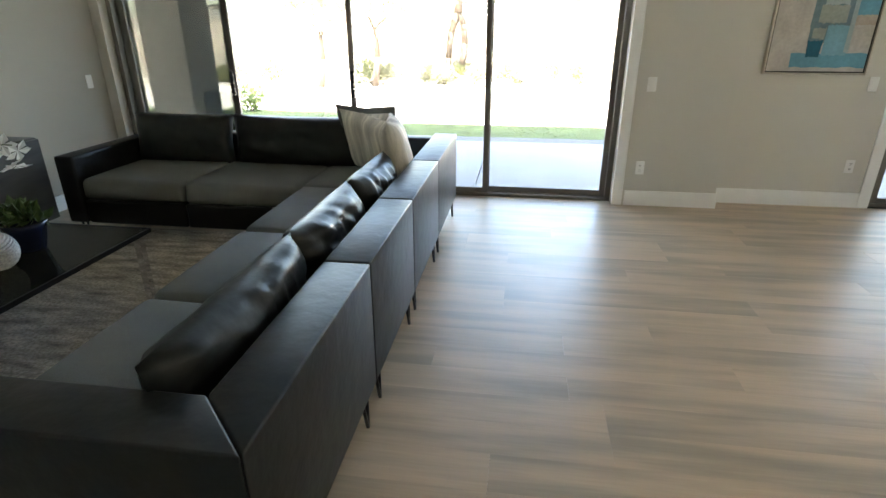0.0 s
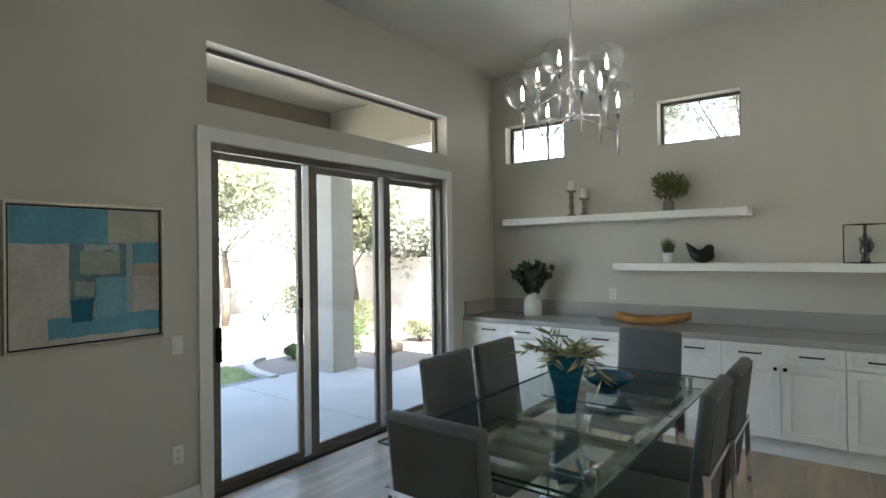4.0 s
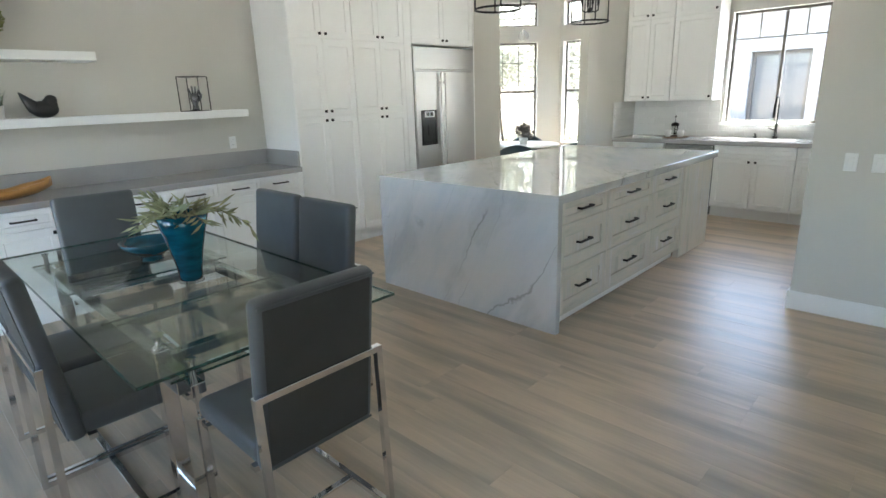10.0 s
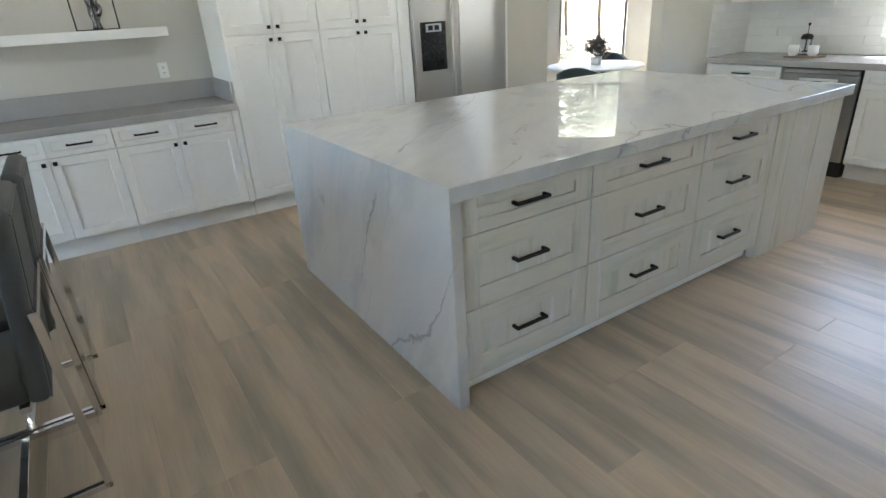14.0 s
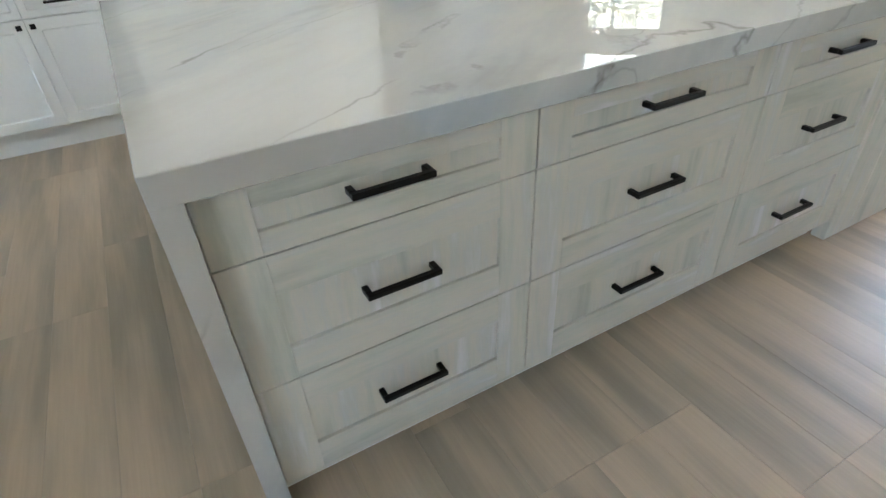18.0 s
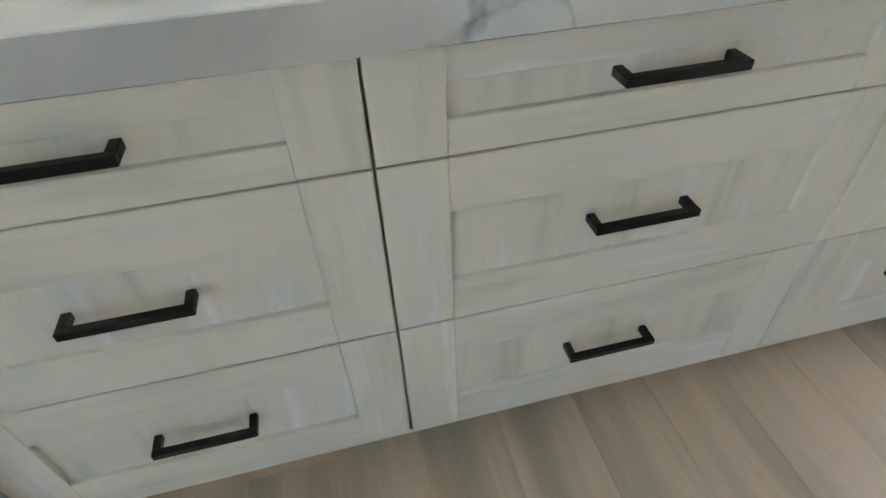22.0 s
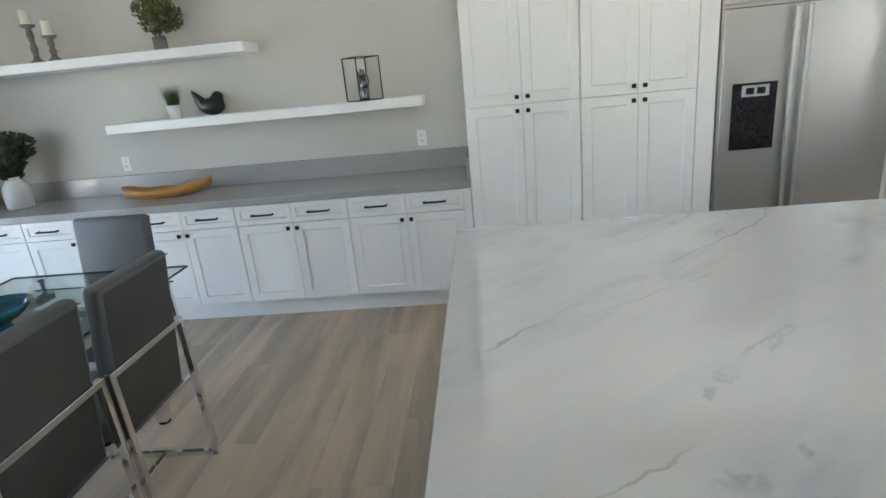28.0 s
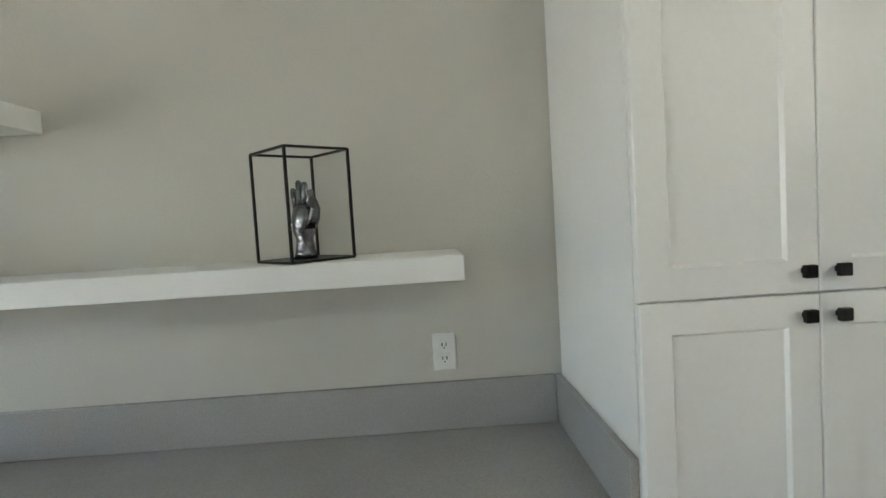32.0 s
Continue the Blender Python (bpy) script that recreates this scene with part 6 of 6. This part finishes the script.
solid("ground", boxes((-400, 400, -400, 400, -0.5, -0.06)), GRAVEL, "tan desert gravel yard reaching the horizon", "ground", "structure")
JX = [-8.0, -3.9, -0.48, 2.1, 5.0, 6.72, 7.5]
pav = thing("pavement", "concrete patio slabs with control joints", "patio", kind="structure")
for a, b_ in zip(JX, JX[1:]):
    part("slab", boxes((a + 0.006, b_ - 0.006, NB + T + 0.002 if a > 1.5 else NA + T + 0.202, 7.8 if a < 1.5 else 8.0 if a < 6 else 6.85, -0.2, -0.03), bev=0.004), SLAB, pav)
solid("gravel_border", boxes((-14, 2.09, 7.81, 8.2, -0.1, -0.045), (2.09, 5.55, 8.01, 8.2, -0.1, -0.045)), material("grey_border_gravel", (0.16, 0.16, 0.165), 0.95, fine=0.4, fine_scale=40, bump=0.5), "grey gravel strip along the patio", "ground", "structure")
# lawn only where the roofs shade it; its far edge draws the shadow's edge
LAWN = ((-9.0, 5.7, 8.2, 9.3), (-9.0, -2.62, 9.3, 10.5))
lawn = bmesh.new()
rl = random.Random(8)
for x0, x1, y0, y1 in LAWN:
    for k in range(int((x1 - x0) * (y1 - y0) * 700)):
        x, y = rl.uniform(x0, x1), rl.uniform(y0, y1)
        a = rl.uniform(0, 6.28)
        h_ = rl.uniform(0.008, 0.02)
        v = [lawn.verts.new(p) for p in ((x - 0.008 * math.cos(a), y - 0.008 * math.sin(a), -0.05), (x + 0.008 * math.cos(a), y + 0.008 * math.sin(a), -0.05), (x + rl.uniform(-0.02, 0.02), y + rl.uniform(-0.02, 0.02), -0.05 + h_))]
        lawn.faces.new(v)
solid("grass", lawn, GRASS, "short green lawn blades beyond the patio", "grass", "stuff")
solid("lawn", boxes(*((x0, x1, y0 + 0.004, y1, -0.1, -0.046) for x0, x1, y0, y1 in LAWN)), GRASS, "narrow green lawn, its far edge cut along the shadow line", "lawn", "structure")
BEDM = material("brown_bed_gravel", (0.15, 0.132, 0.115), 0.95, var=0.15, fine=0.4, fine_scale=40, bump=0.6, bump_scale=40)
solid("planting_bed", boxes((5.72, 7.52, 8.02, 9.2, -0.1, -0.05), (7.52, 9.48, 5.2, 9.2, -0.1, -0.05), (6.73, 7.51, 6.87, 8.01, -0.1, -0.05)), BEDM, "brown gravel planting bed round the patio column", "ground", "structure")
kerb = bmesh.new()
arc = [Vector((6.3 - 0.72 * math.cos(a), 7.95 + 1.3 * math.sin(a), 0)) for a in [math.pi / 2 * q / 9 for q in range(10)]]
for p, q in zip(arc, arc[1:]):
    bar(kerb, p + Vector((0, 0, -0.03)), q + Vector((0, 0, -0.03)), 0.13, 0.06)
solid("bed_kerb", kerb, SLAB, "curved pale concrete kerb round the planting bed", "kerb", "structure")
# stucco toned darker for the shade the pier and column stand in
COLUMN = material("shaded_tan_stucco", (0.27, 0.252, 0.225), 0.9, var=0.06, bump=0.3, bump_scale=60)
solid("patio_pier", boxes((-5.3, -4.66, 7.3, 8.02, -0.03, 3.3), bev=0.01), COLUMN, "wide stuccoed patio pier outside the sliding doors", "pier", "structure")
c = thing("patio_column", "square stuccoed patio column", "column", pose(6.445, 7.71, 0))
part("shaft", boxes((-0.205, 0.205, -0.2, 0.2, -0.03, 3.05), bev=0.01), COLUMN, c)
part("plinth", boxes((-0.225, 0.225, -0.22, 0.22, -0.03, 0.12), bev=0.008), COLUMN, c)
# unseen roof, added to keep the pier and the lawn corner in shade
solid("patio_roof_west", boxes((-8.0, -2.9, NA + T + 0.21, 8.8, 2.95, 3.1), (-8.0, -2.9, 7.5, 8.0, 2.65, 2.95)), COLUMN, "unseen stuccoed roof, added to shade the pier", "roof", "structure")
# lighter stucco for the soffit and the side beam, as the light shows them
CREAM = material("lit_cream_stucco", (0.26, 0.235, 0.18), 0.9, var=0.05, bump=0.2)
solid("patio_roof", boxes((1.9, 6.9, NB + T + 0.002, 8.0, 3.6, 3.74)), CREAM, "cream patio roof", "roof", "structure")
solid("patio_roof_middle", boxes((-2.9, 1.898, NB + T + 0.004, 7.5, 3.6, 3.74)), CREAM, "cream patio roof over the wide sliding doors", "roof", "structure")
solid("patio_beam_middle", boxes((-2.898, 1.898, 7.05, 7.45, 3.05, 3.598), bev=0.008), SHADED_BEAM, "stuccoed patio beam along the roof edge, darkened as in shade", "beam", "structure")
solid("patio_beam", boxes((1.9, 6.236, 7.51, 7.91, 3.05, 3.598), bev=0.008), SHADED_BEAM, "stuccoed patio beam on the columns, darkened as in shade", "beam", "structure")
solid("patio_side_beam", boxes((6.24, 6.65, NB + T + 0.004, 7.91, 3.052, 3.597), bev=0.008), CREAM, "stuccoed beam from the column back to the house, in the lit tone", "beam", "structure")
BARK = material("tree_bark", (0.09, 0.068, 0.048), 0.9, var=0.3, bump=0.5, bump_scale=30)
def foliage(name, color):
    """Thin pale leaves that let light through."""
    m = material(name, color, 0.7, fine=0.4, fine_scale=3)
    n, l = m.node_tree.nodes, m.node_tree.links
    tr = n.new("ShaderNodeBsdfTranslucent")
    tr.inputs["Color"].default_value = (color[0], color[1], color[2] * 0.92, 1)
    mx = n.new("ShaderNodeMixShader")
    mx.inputs[0].default_value = 0.5
    l.new(n["Principled BSDF"].outputs[0], mx.inputs[1])
    l.new(tr.outputs[0], mx.inputs[2])
    l.new(mx.outputs[0], n["Material Output"].inputs["Surface"])
    return m
OLIVE = [foliage("olive_foliage_a", (0.16, 0.17, 0.09)), foliage("olive_foliage_b", (0.25, 0.25, 0.17))]
FOL = [foliage("desert_foliage_a", (0.39, 0.395, 0.32)), foliage("desert_foliage_b", (0.42, 0.42, 0.35)), foliage("grey_foliage", (0.42, 0.42, 0.37))]
def tree(x, y, h, spread, seed, count=4200):
    t_ = thing("tree", "slender desert tree with an airy crown", "tree", pose(x, y, -0.06), group="yard trees")
    rr = random.Random(seed)
    b = bmesh.new()
    fork = h * 0.45
    thick = 0.45 if seed in (3, 7, 8, 11, 12, 13, 14) else 1.0
    rod(b, (0, 0, 0), (0.1, 0.05, fork * 0.5), 0.1 * thick, 8, 0.085 * thick)
    rod(b, (0.1, 0.05, fork * 0.5), (0.05, 0.1, fork), 0.085 * thick, 8, 0.06 * thick)
    for k in range(6):
        a = 2 * math.pi * k / 6 + rr.uniform(-0.4, 0.4)
        p = Vector((0.05, 0.1, fork * rr.uniform(0.8, 1.0)))
        m_ = p + Vector((math.cos(a) * spread * 0.4, math.sin(a) * spread * 0.4, h * 0.2))
        e = m_ + Vector((math.cos(a) * spread * 0.35, math.sin(a) * spread * 0.35, h * 0.22))
        rod(b, p, m_, 0.022, 6, 0.01)
        rod(b, m_, e, 0.01, 6, 0.003)
        rod(b, m_, m_ + Vector((rr.uniform(-0.5, 0.5), rr.uniform(-0.5, 0.5), h * 0.2)), 0.01, 6, 0.004)
    part("trunk", b, BARK, t_)
    part("crown", leafy(count, 0.16 if count < 9000 else 0.13, spread, 0.75, 0.5, seed=seed), FOL[2] if seed in (3, 7, 8, 11, 12, 13, 14) else OLIVE[1] if seed in (2, 16, 6, 18) else FOL[seed % 2], t_, at=pose(0, 0, h * (0.5 if seed in (3, 7, 8, 11, 12, 13, 14) else 0.75)))
def forked_tree(x, y):
    """Two stems that meet, then part again into limbs."""
    t_ = thing("tree", "mature tree with two bowed stems that join overhead", "tree", pose(x, y, -0.06), group="yard trees")
    b = bmesh.new()
    for pts, r0, r1 in ((((-0.2, 0, 0), (-0.19, 0, 0.7), (-0.1, 0, 1.4), (0.08, 0, 1.95)), 0.085, 0.1), (((0.12, 0, 0), (0.2, 0, 0.35), (0.3, 0, 1.1), (0.24, 0, 1.6), (0.1, 0, 1.95)), 0.1, 0.08),
                        (((0.09, 0, 1.93), (0.13, 0, 2.3), (0.0, 0.05, 2.7), (-0.3, 0.1, 3.3), (-0.9, 0.1, 4.1)), 0.13, 0.04), (((0.13, 0, 2.3), (0.34, -0.05, 2.75), (0.5, -0.1, 3.4), (1.0, 0, 4.2)), 0.085, 0.04), (((0.0, 0.05, 2.7), (-0.9, -0.2, 3.0), (-1.7, -0.3, 3.7)), 0.05, 0.02)):
        n_ = len(pts) - 1
        for q, (p0, p1) in enumerate(zip(pts, pts[1:])):
            rod(b, Vector(p0), Vector(p1), r0 + (r1 - r0) * q / n_, 8, r0 + (r1 - r0) * (q + 1) / n_)
    part("trunk", b, BARK, t_)
    part("crown", leafy(7000, 0.16, 2.3, 0.5, 0.5, seed=1), OLIVE[0], t_, at=pose(0, 0, 4.3))
forked_tree(-2.1, 16.6)
for x, y, h, s, sd in ((-4.2, 15.4, 3.4, 1.9, 2), (-5.6, 14.9, 3.2, 1.7, 16), (9.0, 10.0, 3.2, 1.15, 18), (11.6, 10.9, 4.6, 2.3, 3), (9.9, 13.0, 4.4, 2.2, 13), (10.6, 8.6, 3.6, 1.7, 14), (11.4, 5.6, 6.2, 2.2, 4), (11.0, 2.9, 6.4, 2.3, 5), (11.6, 0.2, 6.0, 2.2, 10), (8.2, 13.5, 4.0, 2.0, 6), (11.0, -6.3, 4.8, 2.2, 7), (8.4, -9.6, 4.6, 2.2, 8), (10.4, -8.2, 5.4, 2.3, 11), (12.6, -9.4, 6.0, 2.5, 12), (12.6, -1.5, 4.2, 2.0, 9)):
    tree(x, y, h, s, sd, 20000 if x > 9 and -1 < y < 10 else 12000 if y < 0 else 1900 if sd in (2, 16) else 4200)
rs = random.Random(31)
for k in range(60):
    side = k % 3
    if side == 0:
        x, y = rs.uniform(-10, 8), rs.uniform(15.9, 16.7)
    elif side == 1:
        x, y = rs.uniform(10.5, 12.4), rs.uniform(9.4, 15.8)
    else:
        x, y = rs.uniform(5, 12), rs.uniform(-11, -8.6)
    s = rs.uniform(0.6, 1.35) if side == 1 else rs.uniform(0.3, 0.75)
    sh = thing("shrub", "dry pale green desert shrub", "shrub", pose(x, y, -0.06), group="yard shrubs")
    part("foliage", leafy(650, 0.11, s, 0.8, 0.45, seed=40 + k), FOL[k % 2] if side == 2 else OLIVE[k % 2], sh, at=pose(0, 0, s * 0.5))
    b = bmesh.new()
    for q2 in range(5):
        a = q2 * 1.26
        rod(b, (0, 0, 0), (math.cos(a) * s * 0.4, math.sin(a) * s * 0.4, s * 0.6), 0.012, 5, 0.006)
    part("stems", b, BARK, sh)
BUSH = foliage("green_bush_foliage", (0.13, 0.17, 0.07))
for k, (x, y, s, m_) in enumerate(((1.4, 15.7, 0.5, BUSH), (9.4, 13.7, 0.8, FOL[2]), (10.3, 12.6, 0.75, OLIVE[1]), (6.6, 8.85, 0.2, BUSH), (7.75, 8.75, 0.42, BUSH), (-5.35, 10.3, 0.42, BUSH), (0.75, 16.2, 0.55, OLIVE[0]), (8.85, 9.75, 0.62, OLIVE[0]), (9.1, 8.3, 0.36, OLIVE[1]))):
    sh = thing("shrub", "rounded green garden shrub" if m_ is BUSH else "dry pale green desert shrub", "shrub", pose(x, y, -0.06), group="yard shrubs")
    part("foliage", leafy(900, 0.08, s, 0.75, 0.45, seed=140 + k), m_, sh, at=pose(0, 0, s * 0.6))
    b = bmesh.new()
    for q2 in range(5):
        rod(b, (0, 0, 0), (math.cos(q2 * 1.26) * s * 0.4, math.sin(q2 * 1.26) * s * 0.4, s * 0.6), 0.012, 5, 0.006)
    part("stems", b, BARK, sh)
ROCKM = material("tan_boulder", (0.36, 0.3, 0.24), 0.9, var=0.25, bump=0.5, bump_scale=8)
for k, (x, y, s) in enumerate(((7.95, 8.2, 0.34), (8.9, 9.0, 0.28), (-1.75, 16.1, 0.26), (-1.2, 15.8, 0.2), (-0.6, 15.7, 0.25), (0.1, 15.7, 0.2), (0.85, 15.5, 0.2), (1.2, 15.2, 0.2), (2.0, 14.9, 0.22), (-3.1, 15.9, 0.2), (-3.9, 16.0, 0.22), (-5.5, 15.7, 0.25), (-6.5, 16.3, 0.3), (-4.65, 10.75, 0.22), (-4.28, 10.75, 0.22))):
    bm = bmesh.new()
    bmesh.ops.create_icosphere(bm, subdivisions=3, radius=s)
    for v in bm.verts:
        v.co *= 1 + 0.35 * noise.noise(v.co * 2.2 / s + Vector((k, 0, 0)))
        v.co.z *= 0.6
    solid("boulder", bm, ROCKM, "rounded tan landscape boulder in the gravel", "boulder", m=pose(x, y, -0.06 + s * 0.25), smooth=True, group="boulders")
solid("garden_wall_north", boxes((-30, 9.4, 17.0, 17.25, -0.1, 1.7), (-30, 9.4, 16.97, 17.28, 1.7, 1.78)), FENCE, "tan block garden wall behind the shrubs", "garden wall", "structure")
solid("garden_pier", boxes((9.42, 10.5, 15.8, 17.2, -0.1, 1.48), (9.38, 10.54, 15.76, 17.24, 1.48, 1.55), bev=0.01), FENCE, "tan block pier at the end of the garden wall", "garden wall", "structure")
solid("garden_wall_side", boxes((9.5, 9.7, 3.6, 10.7, -0.1, 1.47), (9.47, 9.73, 3.57, 10.73, 1.47, 1.54)), FENCE, "tan block garden wall beside the patio", "garden wall", "structure")
solid("garden_wall_east", boxes((13.0, 13.25, -20, 17, -0.1, 1.7), (12.97, 13.28, -20, 16.96, 1.7, 1.78)), FENCE, "tan block garden wall behind the trees", "garden wall", "structure")
IRON = material("white_painted_iron", (0.7, 0.69, 0.66), 0.5)
fe = thing("iron_fence", "white painted iron picket fence at the end of the garden", "fence", pose(10.56, 17.1, -0.06))
part("rail", boxes((0, 2.42, -0.015, 0.015, 0.2, 0.24)), IRON, fe)
part("rail", boxes((0, 2.42, -0.015, 0.015, 1.02, 1.06)), IRON, fe)
for k in range(17):
    part("picket", boxes((0.06 + 0.14 * k, 0.085 + 0.14 * k, -0.012, 0.012, 0.0, 1.2)), IRON, fe)
GREY_PANE = material("dark_grey_window", (0.07, 0.075, 0.08), 0.3, fine=0.1)
nh = thing("neighbour_house", "low pale stucco house with a flat dark roof edge", "house", pose(-2, 30, 0, 0, 0, -14))
part("wall", boxes((-20, 14, 0, 8, -0.1, 2.58)), STUCCO, nh)
part("roof", boxes((-20.6, 14.6, -0.5, 8.5, 2.58, 2.74), bev=0.03), material("brown_roof", (0.06, 0.05, 0.045), 0.9, var=0.15), nh)
for x, w2 in ((-10.5, 1.2), (-7.2, 0.7), (-4.3, 0.7), (-0.7, 1.4), (2.4, 1.7), (5.5, 1.2), (9.0, 1.4)):
    w_ = part("window", framed(w2, 0.34, 0.05, 0.1), TRIM, nh, at=pose(x, -0.04, 2.02))
    part("glass_pane", boxes((-w2 / 2 + 0.05, w2 / 2 - 0.05, -0.02, 0.0, 0.05, 0.29)), GREY_PANE, w_)
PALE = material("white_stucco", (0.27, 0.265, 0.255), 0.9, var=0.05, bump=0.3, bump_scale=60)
sh2 = thing("side_wing", "pale stucco wing of the house seen through the kitchen window", "house", pose(0, -11.5, 0))
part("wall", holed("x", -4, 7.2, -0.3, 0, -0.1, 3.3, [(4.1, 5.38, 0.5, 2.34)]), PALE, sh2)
w_ = part("window", framed(1.28, 1.84, 0.09, 0.1), material("taupe_window_frame", (0.06, 0.055, 0.05), 0.5, fine=0.05), sh2, at=pose(4.74, -0.16, 0.5))
part("glass_pane", boxes((-0.55, 0.55, -0.02, 0.0, 0.09, 1.75)), GREY_PANE, w_)
part("roof", boxes((-4.5, 7.6, -3, 0.4, 3.3, 3.6), bev=0.03), material("brown_roof_tile", (0.2, 0.17, 0.15), 0.9, var=0.15), sh2)

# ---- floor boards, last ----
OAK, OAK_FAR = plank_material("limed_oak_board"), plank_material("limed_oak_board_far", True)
floor = thing("floor", "wide limed oak floor boards running east to west", "floor", pose(0, 0, FL), kind="structure")
PW, PL = 0.185, 1.45
shared = {}
far_v, far_f = [], []
rp = random.Random(77)
def near(x, y):
    return 1.3 < x < 6.2 and -1.6 < y < 4.2 and not (IX0 + 0.3 < x < IX1 - 0.3 and IY0 < y < IY1 - 0.2)
def board(x0, x1, y0, y1):
    key = round(x1 - x0, 2)
    x1 = x0 + key
    if near((x0 + x1) / 2, (y0 + y1) / 2):
        if key not in shared:
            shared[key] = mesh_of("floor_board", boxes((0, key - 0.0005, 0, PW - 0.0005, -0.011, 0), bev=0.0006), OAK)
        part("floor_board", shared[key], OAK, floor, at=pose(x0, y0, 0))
    else:
        k = len(far_v)
        b0, b1 = x0 + 0.0003, x1 - 0.0003
        c0, c1 = y0 + 0.0003, y1 - 0.0003
        far_v.extend([(b0, c0, 0), (b1, c0, 0), (b1, c1, 0), (b0, c1, 0), (b0, c0, -0.011), (b1, c0, -0.011), (b1, c1, -0.011), (b0, c1, -0.011)])
        far_f.extend([(k, k + 1, k + 2, k + 3), (k, k + 4, k + 5, k + 1), (k + 1, k + 5, k + 6, k + 2), (k + 2, k + 6, k + 7, k + 3), (k + 3, k + 7, k + 4, k)])
def lay(x_lo, x_hi, y_lo, y_hi):
    y = y_lo
    while y < y_hi - 0.01:
        x = x_lo - rp.choice((0.0, 0.25, 0.5, 0.75, 1.0)) * PL * 0.9
        while x < x_hi:
            a, e = max(x, x_lo), min(x + PL, x_hi)
            if e - a > 0.05:
                board(a, e, y, min(y + PW, y_hi))
            x += PL
        y += PW
lay(WW, 6.75, -0.6, 5.17)
lay(2.02, 6.75, -0.6 - PW * 18, -0.6)
lay(6.75, 8.3, -0.6 - PW * 18, -2.4)
lay(4.85, 8.3, -0.6 - PW * 27, -0.6 - PW * 18)
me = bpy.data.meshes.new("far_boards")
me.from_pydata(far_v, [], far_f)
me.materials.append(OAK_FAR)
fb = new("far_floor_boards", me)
fb.parent = floor
tagged(fb, "oak boards farther from the walk", kind="stuff")
